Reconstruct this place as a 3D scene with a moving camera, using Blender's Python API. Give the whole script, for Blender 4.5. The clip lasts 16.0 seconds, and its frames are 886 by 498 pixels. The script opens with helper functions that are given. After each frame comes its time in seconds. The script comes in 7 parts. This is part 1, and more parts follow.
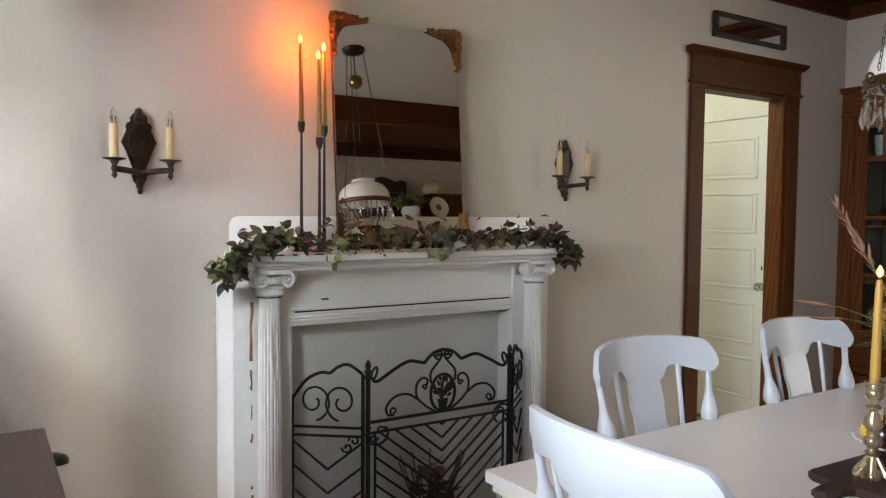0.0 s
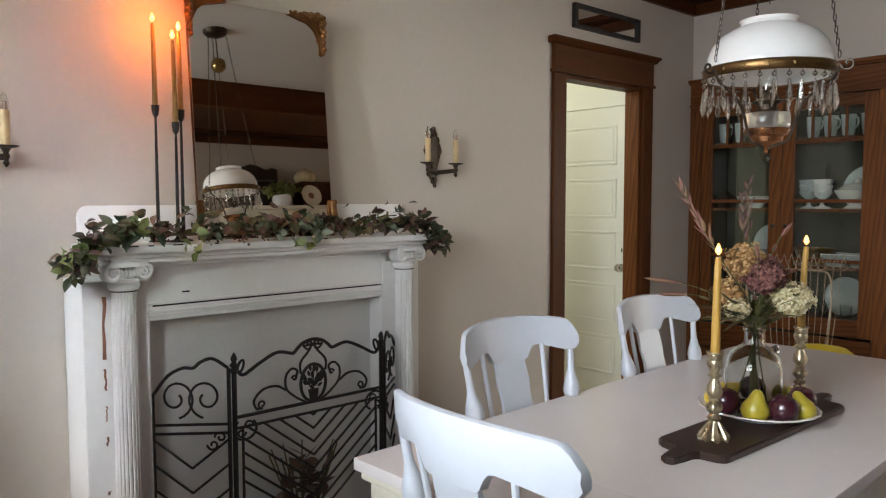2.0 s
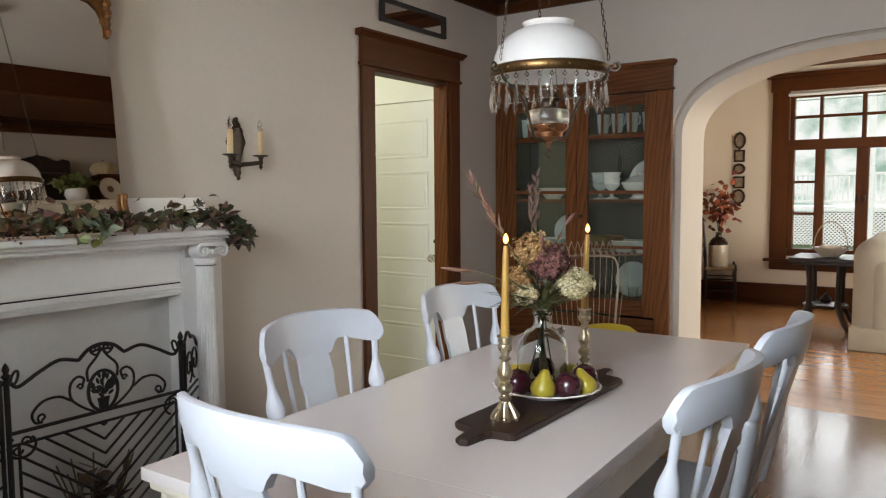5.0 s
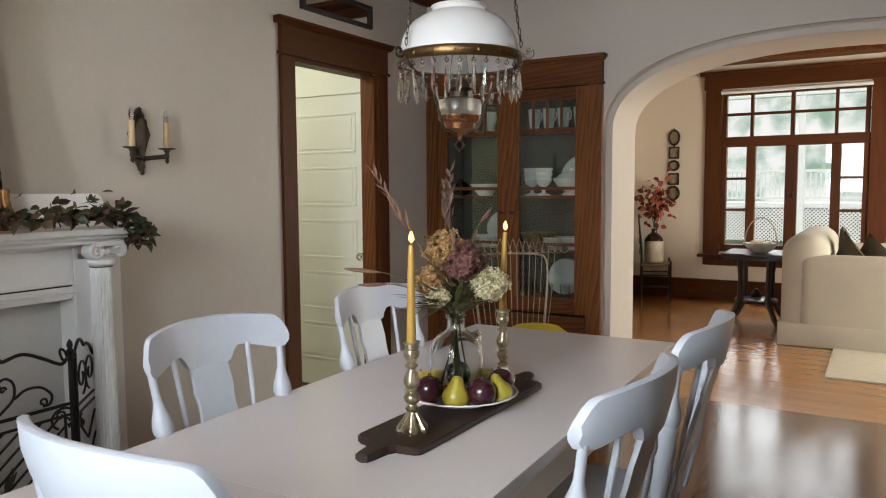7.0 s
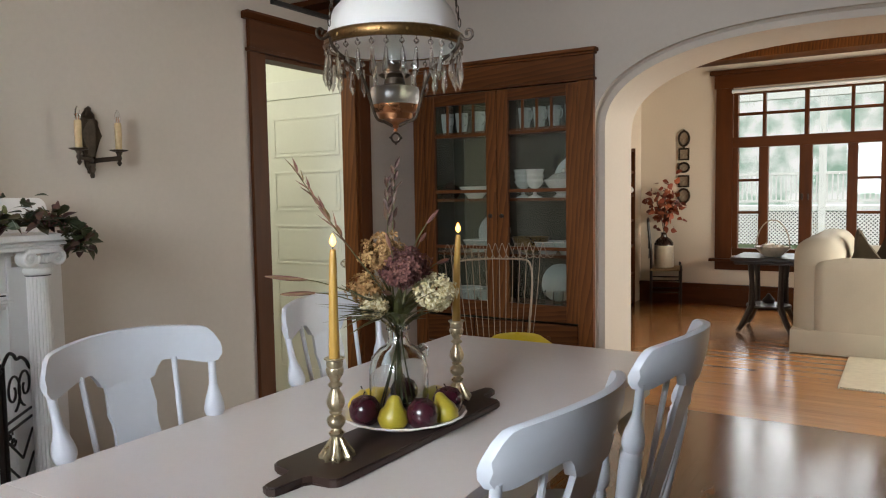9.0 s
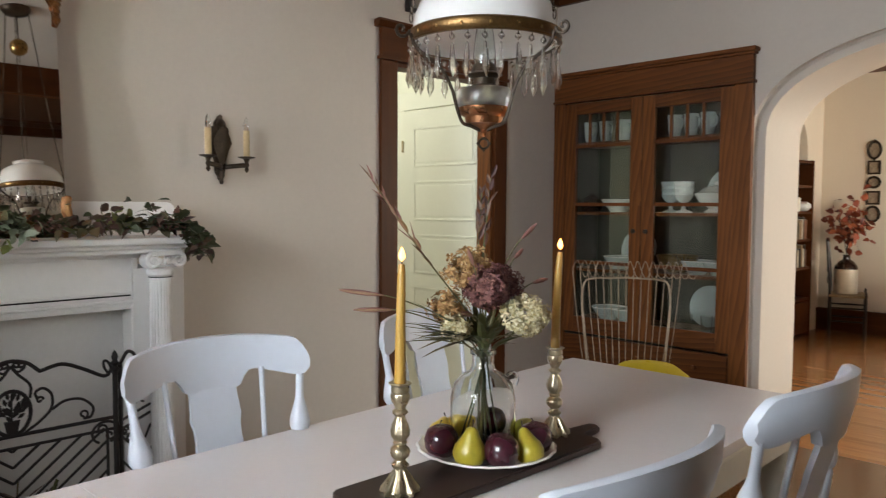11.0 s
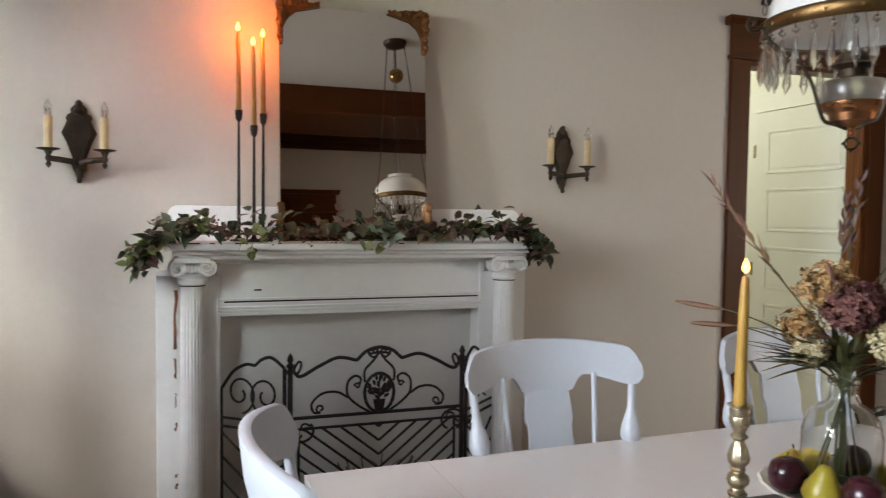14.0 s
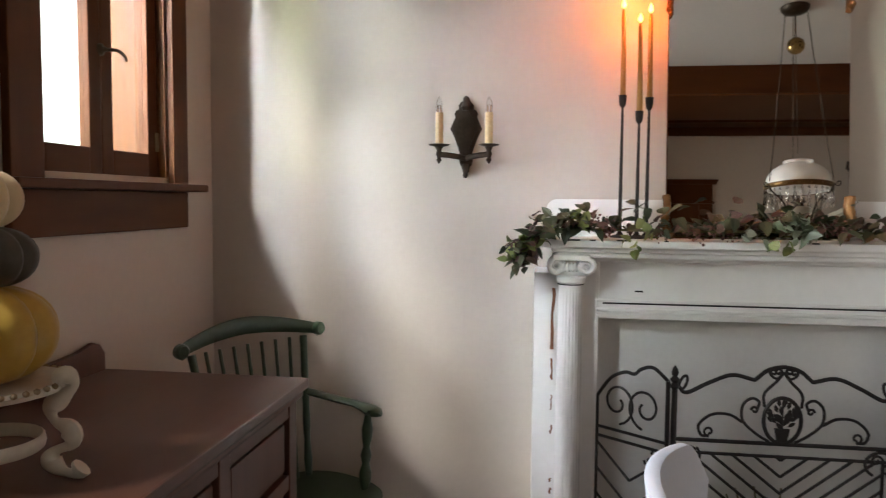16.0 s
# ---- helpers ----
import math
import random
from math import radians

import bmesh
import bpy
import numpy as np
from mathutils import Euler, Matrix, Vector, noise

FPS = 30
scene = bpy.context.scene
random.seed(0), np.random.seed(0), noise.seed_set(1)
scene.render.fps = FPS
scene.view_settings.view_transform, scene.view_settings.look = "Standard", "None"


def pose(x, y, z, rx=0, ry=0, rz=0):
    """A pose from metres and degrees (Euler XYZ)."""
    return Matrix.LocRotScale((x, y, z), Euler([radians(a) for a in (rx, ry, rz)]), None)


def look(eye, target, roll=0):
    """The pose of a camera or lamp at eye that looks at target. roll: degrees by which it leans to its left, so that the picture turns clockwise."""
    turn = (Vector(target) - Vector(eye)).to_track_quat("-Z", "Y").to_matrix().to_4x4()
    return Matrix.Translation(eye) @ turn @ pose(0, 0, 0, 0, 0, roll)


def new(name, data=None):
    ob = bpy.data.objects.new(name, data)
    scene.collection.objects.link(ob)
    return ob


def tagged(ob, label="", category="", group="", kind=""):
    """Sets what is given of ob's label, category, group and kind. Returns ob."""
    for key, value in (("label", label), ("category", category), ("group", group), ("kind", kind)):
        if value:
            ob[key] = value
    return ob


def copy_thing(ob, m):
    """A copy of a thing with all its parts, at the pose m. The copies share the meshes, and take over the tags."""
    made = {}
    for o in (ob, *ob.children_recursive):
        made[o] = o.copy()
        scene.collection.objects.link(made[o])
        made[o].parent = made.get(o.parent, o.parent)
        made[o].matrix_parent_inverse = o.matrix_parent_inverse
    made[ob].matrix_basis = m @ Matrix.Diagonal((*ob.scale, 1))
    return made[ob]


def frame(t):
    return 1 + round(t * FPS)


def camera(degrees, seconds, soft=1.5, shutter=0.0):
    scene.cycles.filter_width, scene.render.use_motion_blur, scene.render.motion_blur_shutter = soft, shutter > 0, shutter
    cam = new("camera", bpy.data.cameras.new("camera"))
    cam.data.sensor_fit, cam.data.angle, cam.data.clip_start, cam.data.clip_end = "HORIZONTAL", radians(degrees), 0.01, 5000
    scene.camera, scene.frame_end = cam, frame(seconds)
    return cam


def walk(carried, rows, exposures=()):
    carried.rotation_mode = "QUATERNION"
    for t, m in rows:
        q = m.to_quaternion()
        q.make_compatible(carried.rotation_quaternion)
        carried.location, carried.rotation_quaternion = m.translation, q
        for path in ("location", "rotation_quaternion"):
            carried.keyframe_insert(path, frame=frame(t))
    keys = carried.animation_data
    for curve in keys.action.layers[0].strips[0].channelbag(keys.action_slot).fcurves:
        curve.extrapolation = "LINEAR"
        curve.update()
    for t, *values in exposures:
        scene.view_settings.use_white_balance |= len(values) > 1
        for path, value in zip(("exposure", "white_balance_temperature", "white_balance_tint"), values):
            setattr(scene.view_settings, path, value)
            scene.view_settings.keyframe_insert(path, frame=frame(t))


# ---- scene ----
cam = camera(61.9, 16.0, soft=1.1, shutter=0.3)
PATH = [
    (0, (0.441, 0.41, 1.409), (1.507, 2.1, 1.308), 0.5),
    (0.5, (0.452, 0.415, 1.403), (1.592, 2.054, 1.294), 0.4),
    (1, (0.463, 0.413, 1.402), (1.672, 2.001, 1.282), 0.2),
    (1.5, (0.47, 0.405, 1.402), (1.741, 1.943, 1.275), 0.1),
    (2, (0.475, 0.398, 1.402), (1.802, 1.888, 1.271), -0.1),
    (2.5, (0.481, 0.389, 1.401), (1.864, 1.829, 1.27), -0.0),
    (3, (0.49, 0.378, 1.402), (1.926, 1.764, 1.269), -0.0),
    (3.5, (0.497, 0.366, 1.404), (1.987, 1.694, 1.269), -0.0),
    (4, (0.504, 0.357, 1.403), (2.045, 1.624, 1.269), -0.1),
    (4.5, (0.513, 0.351, 1.4), (2.103, 1.557, 1.261), -0.2),
    (5, (0.527, 0.341, 1.402), (2.163, 1.48, 1.249), -0.4),
    (7.5, (0.757, 0.316, 1.392), (2.475, 1.329, 1.234), -0.4),
    (8, (0.809, 0.287, 1.385), (2.518, 1.317, 1.24), -0.8),
    (10.5, (1.233, 0.235, 1.364), (2.781, 1.493, 1.213), 0.3),
    (11, (1.245, 0.215, 1.373), (2.658, 1.625, 1.26), 0.3),
    (11.5, (1.281, 0.186, 1.379), (2.573, 1.71, 1.291), 0.2),
    (12, (1.292, 0.168, 1.381), (2.476, 1.778, 1.307), 0.1),
    (12.5, (1.283, 0.164, 1.377), (2.353, 1.853, 1.31), 0.2),
    (13, (1.272, 0.165, 1.376), (2.217, 1.926, 1.303), 0.3),
    (13.5, (1.262, 0.174, 1.37), (2.08, 1.997, 1.287), 0.6),
    (14, (1.253, 0.208, 1.368), (1.907, 2.096, 1.273), 0.7),
    (14.5, (1.235, 0.276, 1.372), (1.655, 2.228, 1.266), 0.7),
    (15, (1.21, 0.349, 1.377), (1.365, 2.339, 1.256), 0.6),
    (15.5, (1.185, 0.407, 1.383), (1.109, 2.401, 1.25), 0.4),
    (16, (1.203, 0.441, 1.38), (0.915, 2.415, 1.248), 0.5),
]
walk(cam, [(t, look(eye, target, roll)) for t, eye, target, roll in PATH],
     [(0.0, -0.26), (3.5, -0.22), (4.7, -0.14), (8.0, -0.28), (10.0, -0.22), (11.5, -0.03), (12.5, -0.03), (14.0, -0.20), (16.0, 0.04)])

# ---- world and light ----
world = bpy.data.worlds.new("world")
scene.world = world
world.use_nodes = True
wn = world.node_tree.nodes
sky = wn.new("ShaderNodeTexSky")
sky.sky_type = "NISHITA"
sky.sun_disc = False
sky.sun_elevation = radians(38)
sky.sun_rotation = radians(250)
wn["Background"].inputs["Strength"].default_value = 0.15
world.node_tree.links.new(sky.outputs["Color"], wn["Background"].inputs["Color"])
sun_data = bpy.data.lights.new("sun", "SUN")
sun_data.energy, sun_data.angle, sun_data.color = 2.5, radians(8), (1.0, 0.95, 0.88)
sun = new("sun", sun_data)
sun.matrix_world = look((-6, -3, 8), (0, 0, 0))


def sky_lamp(name, eye, target, wide, high, watts, colour):
    data = bpy.data.lights.new(name, "AREA")
    data.shape, data.size, data.size_y, data.energy, data.color = "RECTANGLE", wide, high, watts, colour
    ob = new(name, data)
    ob.matrix_world = look(eye, target)
    return ob


# daylight: bright sky beyond the west casement, in the unseen window behind the walker and outside the living room's
# window
for lamp_aim, lamp_wide, lamp_watts, lamp_colour in (((0.30, 0.63, -0.26), 0.34, 17.0, (0.84, 0.93, 1.0)), ((0.50, 0.63, 0.02), 0.7, 9.0, (0.84, 1.0, 0.66)), ((0.44, 0.63, -0.62), 0.5, 16.0, (0.80, 0.90, 1.0)),
                                                      ((0.62, 0.63, -0.95), 0.22, 7.0, (1.0, 0.97, 0.92)), ((0.85, 0.63, -0.45), 0.75, 17.0, (0.74, 0.88, 1.0)), ((1.20, 0.63, -0.75), 0.25, 8.0, (0.90, 0.96, 1.0)),
                                                      ((1.05, 0.63, -1.30), 0.28, 8.0, (0.95, 0.97, 1.0)), ((1.9, 0.63, 0.0), 0.30, 12.0, (0.90, 0.95, 1.0))):
    lamp_way = Vector(lamp_aim).normalized()
    sky_lamp("sky_gap_west", Vector((-0.1, 2.42, 2.0)) - lamp_way * 3.2, (-0.1, 2.42, 2.0), lamp_wide, lamp_wide, lamp_watts, lamp_colour).data.spread = radians(42)
sky_lamp("window_light_west", (-0.15, 1.00, 1.84), (4.2, 1.20, 1.15), 1.02, 1.15, 33, (0.86, 0.93, 1.0)).data.spread = radians(88)
sky_lamp("window_light_living", (12.2, 1.25, 4.6), (8.6, 1.1, 0.4), 3.2, 2.4, 480, (1.0, 1.0, 0.92))
# added fill from the unseen south side of the living room
sky_lamp("living_side_fill", (7.7, -2.5, 1.55), (7.7, 2.5, 0.9), 3.0, 1.5, 270, (1.0, 0.97, 0.86))
# unseen fill lamp added under the hall ceiling to brighten the hall
sky_lamp("hall_fill", (3.6, 4.3, 2.7), (4.3, 3.8, 1.0), 0.8, 0.8, 26, (1.0, 1.0, 0.84))

# ---- materials ----
def node_mat(name):
    m = bpy.data.materials.new(name)
    m.use_nodes = True
    return m, m.node_tree.nodes, m.node_tree.links, m.node_tree.nodes["Principled BSDF"]


def surface(name, colour, rough=0.5, metal=0.0, vary=0.08, scale=6.0, fine=60.0, bump=0.05, stretch=(1, 1, 1), second=None, coat=0.0, rough_vary=0.1, blotch=0.5, per_piece=0.0, spec=0.5, figure=0.0):
    """Paint, wood, metal or cloth: a base colour broken up by two noises, with a fine relief."""
    m, n, k, b = node_mat(name)
    co = n.new("ShaderNodeTexCoord")
    mp = n.new("ShaderNodeMapping")
    mp.inputs["Scale"].default_value = stretch
    k.new(co.outputs["Object"], mp.inputs["Vector"])
    big, small = n.new("ShaderNodeTexNoise"), n.new("ShaderNodeTexNoise")
    big.inputs["Scale"].default_value, big.inputs["Detail"].default_value = scale, 5
    small.inputs["Scale"].default_value, small.inputs["Detail"].default_value = fine, 4
    for t in (big, small):
        k.new(mp.outputs["Vector"], t.inputs["Vector"])
    ramp = n.new("ShaderNodeValToRGB")
    ramp.color_ramp.elements[0].position, ramp.color_ramp.elements[1].position = 0.5 - blotch / 2, 0.5 + blotch / 2
    dark = second or tuple(c * (1 - 2.2 * vary) for c in colour)
    light = colour if second else tuple(min(1, c * (1 + vary)) for c in colour)
    ramp.color_ramp.elements[0].color, ramp.color_ramp.elements[1].color = (*dark, 1), (*light, 1)
    mix = n.new("ShaderNodeMath")
    mix.operation = "MULTIPLY_ADD"
    mix.inputs[1].default_value = 0.35
    k.new(small.outputs["Fac"], mix.inputs[0])
    sc = n.new("ShaderNodeMath")
    sc.operation = "MULTIPLY"
    sc.inputs[1].default_value = 0.65
    k.new(big.outputs["Fac"], sc.inputs[0])
    k.new(sc.outputs[0], mix.inputs[2])
    grain = mix.outputs[0]
    if figure:
        wave, add = n.new("ShaderNodeTexWave"), n.new("ShaderNodeMath")
        wave.bands_direction, wave.wave_profile = "DIAGONAL", "SAW"
        wave.inputs["Scale"].default_value, wave.inputs["Distortion"].default_value = figure, 9.0
        wave.inputs["Detail"].default_value, wave.inputs["Detail Scale"].default_value = 3.0, 0.5
        add.operation = "MULTIPLY_ADD"
        add.inputs[1].default_value = -0.26
        k.new(mp.outputs["Vector"], wave.inputs["Vector"])
        k.new(wave.outputs["Fac"], add.inputs[0])
        k.new(grain, add.inputs[2])
        lift = n.new("ShaderNodeMath")
        lift.inputs[1].default_value = 0.13
        k.new(add.outputs[0], lift.inputs[0])
        grain = lift.outputs[0]
    k.new(grain, ramp.inputs["Fac"])
    out = ramp.outputs["Color"]
    if per_piece:
        info, hsv, rng = n.new("ShaderNodeObjectInfo"), n.new("ShaderNodeHueSaturation"), n.new("ShaderNodeMapRange")
        rng.inputs["To Min"].default_value, rng.inputs["To Max"].default_value = 1 - per_piece, 1 + per_piece
        k.new(info.outputs["Random"], rng.inputs["Value"])
        k.new(rng.outputs["Result"], hsv.inputs["Value"])
        k.new(out, hsv.inputs["Color"])
        out = hsv.outputs["Color"]
    k.new(out, b.inputs["Base Color"])
    b.inputs["Metallic"].default_value = metal
    b.inputs["Specular IOR Level"].default_value = spec
    rr = n.new("ShaderNodeMapRange")
    rr.inputs["To Min"].default_value, rr.inputs["To Max"].default_value = max(0.02, rough - rough_vary), min(1, rough + rough_vary)
    k.new(big.outputs["Fac"], rr.inputs["Value"])
    k.new(rr.outputs["Result"], b.inputs["Roughness"])
    if bump:
        bp = n.new("ShaderNodeBump")
        bp.inputs["Strength"].default_value, bp.inputs["Distance"].default_value = bump, 0.004
        k.new(small.outputs["Fac"], bp.inputs["Height"])
        k.new(bp.outputs["Normal"], b.inputs["Normal"])
    if coat:
        b.inputs["Coat Weight"].default_value, b.inputs["Coat Roughness"].default_value = coat, 0.15
    return m


def glow(name, colour, strength):
    m, n, k, b = node_mat(name)
    b.inputs["Base Color"].default_value = (*colour, 1)
    b.inputs["Emission Color"].default_value = (*colour, 1)
    b.inputs["Emission Strength"].default_value = strength
    return m


def glass(name, colour=(1, 1, 1), rough=0.0, ior=1.45, thin=False):
    m, n, k, b = node_mat(name)
    if thin:
        n.remove(b)
        tr, gl, mx, fr = n.new("ShaderNodeBsdfTransparent"), n.new("ShaderNodeBsdfGlossy"), n.new("ShaderNodeMixShader"), n.new("ShaderNodeFresnel")
        tr.inputs["Color"].default_value = (*colour, 1)
        gl.inputs["Roughness"].default_value = rough
        fr.inputs["IOR"].default_value = 1.52
        k.new(fr.outputs[0], mx.inputs[0])
        k.new(tr.outputs[0], mx.inputs[1])
        k.new(gl.outputs[0], mx.inputs[2])
        k.new(mx.outputs[0], n["Material Output"].inputs["Surface"])
        return m
    b.inputs["Base Color"].default_value = (*colour, 1)
    b.inputs["Transmission Weight"].default_value, b.inputs["Roughness"].default_value, b.inputs["IOR"].default_value = 1.0, rough, ior
    return m


WALL = surface("wall_plaster", (0.535, 0.472, 0.410), 0.62, vary=0.035, scale=1.3, fine=45, bump=0.10)
WALL_CREAM = surface("living_plaster", (0.72, 0.62, 0.50), 0.7, vary=0.03, scale=1.5, fine=50, bump=0.1)
WALL_HALL = surface("hall_paint", (0.80, 0.80, 0.70), 0.6, vary=0.02, scale=2, bump=0.05)
CEIL = surface("ceiling_plaster", (0.62, 0.60, 0.56), 0.8, vary=0.03, scale=1.2, bump=0.1)
TRIM = surface("dark_stained_oak", (0.11, 0.035, 0.010), 0.45, vary=0.2, scale=3, fine=26, bump=0.06, stretch=(1, 1, 0.12), second=(0.040, 0.012, 0.004), spec=0.12)
TRIM_H = surface("dark_stained_oak_level", (0.11, 0.035, 0.010), 0.45, vary=0.2, scale=3, fine=26, bump=0.06, stretch=(0.12, 0.12, 1), second=(0.040, 0.012, 0.004), spec=0.12)
OAK = surface("golden_oak", (0.19, 0.064, 0.015), 0.5, vary=0.2, scale=2.6, fine=34, bump=0.07, stretch=(1, 1, 0.10), second=(0.045, 0.014, 0.004), spec=0.2, figure=20.0)
OAK_H = surface("golden_oak_level", (0.165, 0.053, 0.012), 0.5, vary=0.2, scale=2.6, fine=34, bump=0.07, stretch=(1, 0.10, 1), second=(0.060, 0.019, 0.005), spec=0.2, figure=20.0)
BUFFET_TOP = surface("walnut_top", (0.090, 0.036, 0.022), 0.33, vary=0.2, scale=4, fine=30, bump=0.04, stretch=(1, 0.1, 1), second=(0.06, 0.024, 0.016), spec=0.35)
BUFFET_SIDE = surface("walnut_side", (0.13, 0.05, 0.03), 0.4, vary=0.2, scale=4, fine=30, bump=0.05, stretch=(1, 1, 0.12), second=(0.05, 0.017, 0.010), spec=0.3)
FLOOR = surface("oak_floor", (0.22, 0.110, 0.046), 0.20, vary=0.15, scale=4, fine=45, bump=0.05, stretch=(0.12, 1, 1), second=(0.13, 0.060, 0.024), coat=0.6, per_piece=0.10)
FLOOR_GAP = surface("floor_joint", (0.13, 0.058, 0.022), 0.6)
TABLE_PAINT = surface("table_paint", (0.78, 0.72, 0.70), 0.24, vary=0.02, scale=2.5, fine=70, bump=0.03, coat=0.15, rough_vary=0.06)
CREAM_PAINT = surface("old_cream_paint", (0.74, 0.69, 0.57), 0.42, vary=0.05, scale=5, fine=50, bump=0.06)
CHAIR_PAINT = surface("chair_paint", (0.55, 0.575, 0.63), 0.36, vary=0.025, scale=8, fine=60, bump=0.04)
MANTEL_PAINT = surface("mantel_paint", (0.80, 0.78, 0.77), 0.42, vary=0.03, scale=5, fine=40, bump=0.08)
CHIP = surface("bare_wood_chip", (0.25, 0.10, 0.05), 0.8, vary=0.3, scale=20)
SOOT_AND_SHADE = surface("hearth_and_shade_black", (0.018, 0.017, 0.017), 0.7, vary=0.3, scale=8, bump=0.2)
FIREBACK = surface("fireback_paint", (0.64, 0.62, 0.60), 0.6, vary=0.04, scale=3, bump=0.08)
IRON = surface("wrought_iron", (0.035, 0.031, 0.03), 0.5, 0.6, vary=0.2, scale=20, fine=120, bump=0.15)
BRONZE = surface("aged_bronze", (0.050, 0.033, 0.020), 0.45, 0.55, vary=0.3, scale=25, fine=90, bump=0.2)
BRASS = surface("aged_brass", (0.42, 0.27, 0.10), 0.3, 0.95, vary=0.25, scale=30, fine=120, bump=0.15, second=(0.16, 0.10, 0.04))
OLD_BRASS = surface("dark_brass", (0.22, 0.125, 0.045), 0.38, 0.9, vary=0.3, scale=14, fine=140, bump=0.2, second=(0.07, 0.04, 0.018))
COPPER = surface("copper", (0.55, 0.25, 0.11), 0.28, 0.95, vary=0.2, scale=25, bump=0.08, second=(0.22, 0.10, 0.05))
SILVER_GILT = surface("worn_silver_gilt", (0.62, 0.54, 0.38), 0.3, 0.9, vary=0.25, scale=45, fine=140, bump=0.15, second=(0.28, 0.22, 0.13))
GILT = surface("antique_gilt", (0.24, 0.12, 0.042), 0.38, 0.8, vary=0.3, scale=40, fine=150, bump=0.2, second=(0.10, 0.04, 0.015))
OPAL = surface("opal_glass", (0.86, 0.84, 0.81), 0.12, vary=0.01, scale=3, bump=0.0, coat=0.4)
CRYSTAL = glass("crystal", (0.97, 0.98, 0.98), 0.0, 1.52)
# light passes on through opal glass and between the facets of crystal
for _m, _kind, _f in ((OPAL, "ShaderNodeBsdfTranslucent", 0.42), (CRYSTAL, "ShaderNodeBsdfTransparent", 0.42)):
    _n, _k = _m.node_tree.nodes, _m.node_tree.links
    _t, _x = _n.new(_kind), _n.new("ShaderNodeMixShader")
    _t.inputs["Color"].default_value = (0.95, 0.95, 0.94, 1)
    _x.inputs[0].default_value = _f
    _k.new(_n["Principled BSDF"].outputs[0], _x.inputs[1])
    _k.new(_t.outputs[0], _x.inputs[2])
    _k.new(_x.outputs[0], _n["Material Output"].inputs["Surface"])
CLEAR = glass("clear_glass", (0.94, 0.97, 0.96), 0.0, 1.45)
ETCHED = glass("etched_glass", (0.93, 0.94, 0.93), 0.28, 1.45)
PANE = glass("window_pane", (0.99, 0.995, 0.995), 0.0, 1.45)
PANE_DARK = glass("cabinet_pane", (0.72, 0.76, 0.69), 0.0, 1.52)
MIRROR, _n, _k, _b = node_mat("old_mirror")
_b.inputs["Base Color"].default_value, _b.inputs["Metallic"].default_value, _b.inputs["Roughness"].default_value = (0.80, 0.76, 0.68, 1), 1.0, 0.012
WAX = surface("gold_beeswax", (0.42, 0.24, 0.045), 0.4, vary=0.08, scale=12, bump=0.03)
WAX_DARK = surface("olive_beeswax", (0.36, 0.20, 0.05), 0.42, vary=0.08, scale=12, bump=0.03)
IVORY_TUBE = surface("ivory_candle_sleeve", (0.56, 0.42, 0.22), 0.5, vary=0.12, scale=18, bump=0.05)
FLAME = glow("flame", (1.0, 0.42, 0.10), 7.0)
WICK = surface("wick", (0.02, 0.018, 0.015), 0.9)
BOARD = surface("dark_walnut_board", (0.045, 0.022, 0.015), 0.42, vary=0.25, scale=5, fine=40, bump=0.06, stretch=(0.12, 1, 1), second=(0.022, 0.010, 0.007))
CHINA = surface("white_china", (0.78, 0.76, 0.73), 0.18, vary=0.02, scale=6, bump=0.0, coat=0.4)
CHINA_BLUE = surface("pale_china", (0.44, 0.48, 0.48), 0.2, vary=0.03, scale=6, bump=0.0, coat=0.3)
PLUM = surface("dark_plum_skin", (0.060, 0.010, 0.020), 0.25, vary=0.3, scale=14, fine=90, bump=0.02, second=(0.020, 0.005, 0.008), coat=0.2)
PEAR = surface("green_gold_pear_skin", (0.44, 0.34, 0.035), 0.34, vary=0.15, scale=10, fine=110, bump=0.03, second=(0.27, 0.23, 0.02))
LEMON = surface("yellow_pear_skin", (0.66, 0.46, 0.05), 0.36, vary=0.1, scale=10, fine=110, bump=0.03)
GREEN_PAINT = surface("bottle_green_paint", (0.020, 0.042, 0.017), 0.34, vary=0.2, scale=9, fine=60, bump=0.05)
PUMPKIN_Y = surface("mustard_gourd", (0.52, 0.33, 0.06), 0.35, vary=0.12, scale=6, fine=60, bump=0.05, second=(0.36, 0.21, 0.03))
PUMPKIN_P = surface("pale_gourd", (0.62, 0.47, 0.27), 0.45, vary=0.1, scale=6, fine=60, bump=0.05)
PUMPKIN_D = surface("dark_gourd", (0.06, 0.045, 0.03), 0.5, vary=0.35, scale=12, fine=60, bump=0.2, second=(0.02, 0.02, 0.012))
STAND = surface("antique_white_stand", (0.66, 0.60, 0.48), 0.42, vary=0.1, scale=14, fine=60, bump=0.1)
SOFA_CLOTH = surface("cream_slipcover", (0.47, 0.43, 0.345), 0.9, vary=0.04, scale=5, fine=180, bump=0.25)
CUSHION = surface("brown_velvet", (0.085, 0.062, 0.036), 0.85, vary=0.25, scale=9, fine=150, bump=0.2)
DARKWOOD = surface("near_black_mahogany", (0.022, 0.011, 0.008), 0.35, vary=0.3, scale=6, fine=40, bump=0.05, coat=0.2)
RUSH = surface("woven_rush", (0.34, 0.24, 0.13), 0.8, vary=0.2, scale=10, fine=120, bump=0.3)
STONEWARE = surface("cream_stoneware", (0.66, 0.58, 0.45), 0.3, vary=0.05, scale=8, bump=0.03, coat=0.2)
GLAZE = surface("brown_glaze", (0.030, 0.014, 0.009), 0.18, vary=0.3, scale=10, coat=0.4)
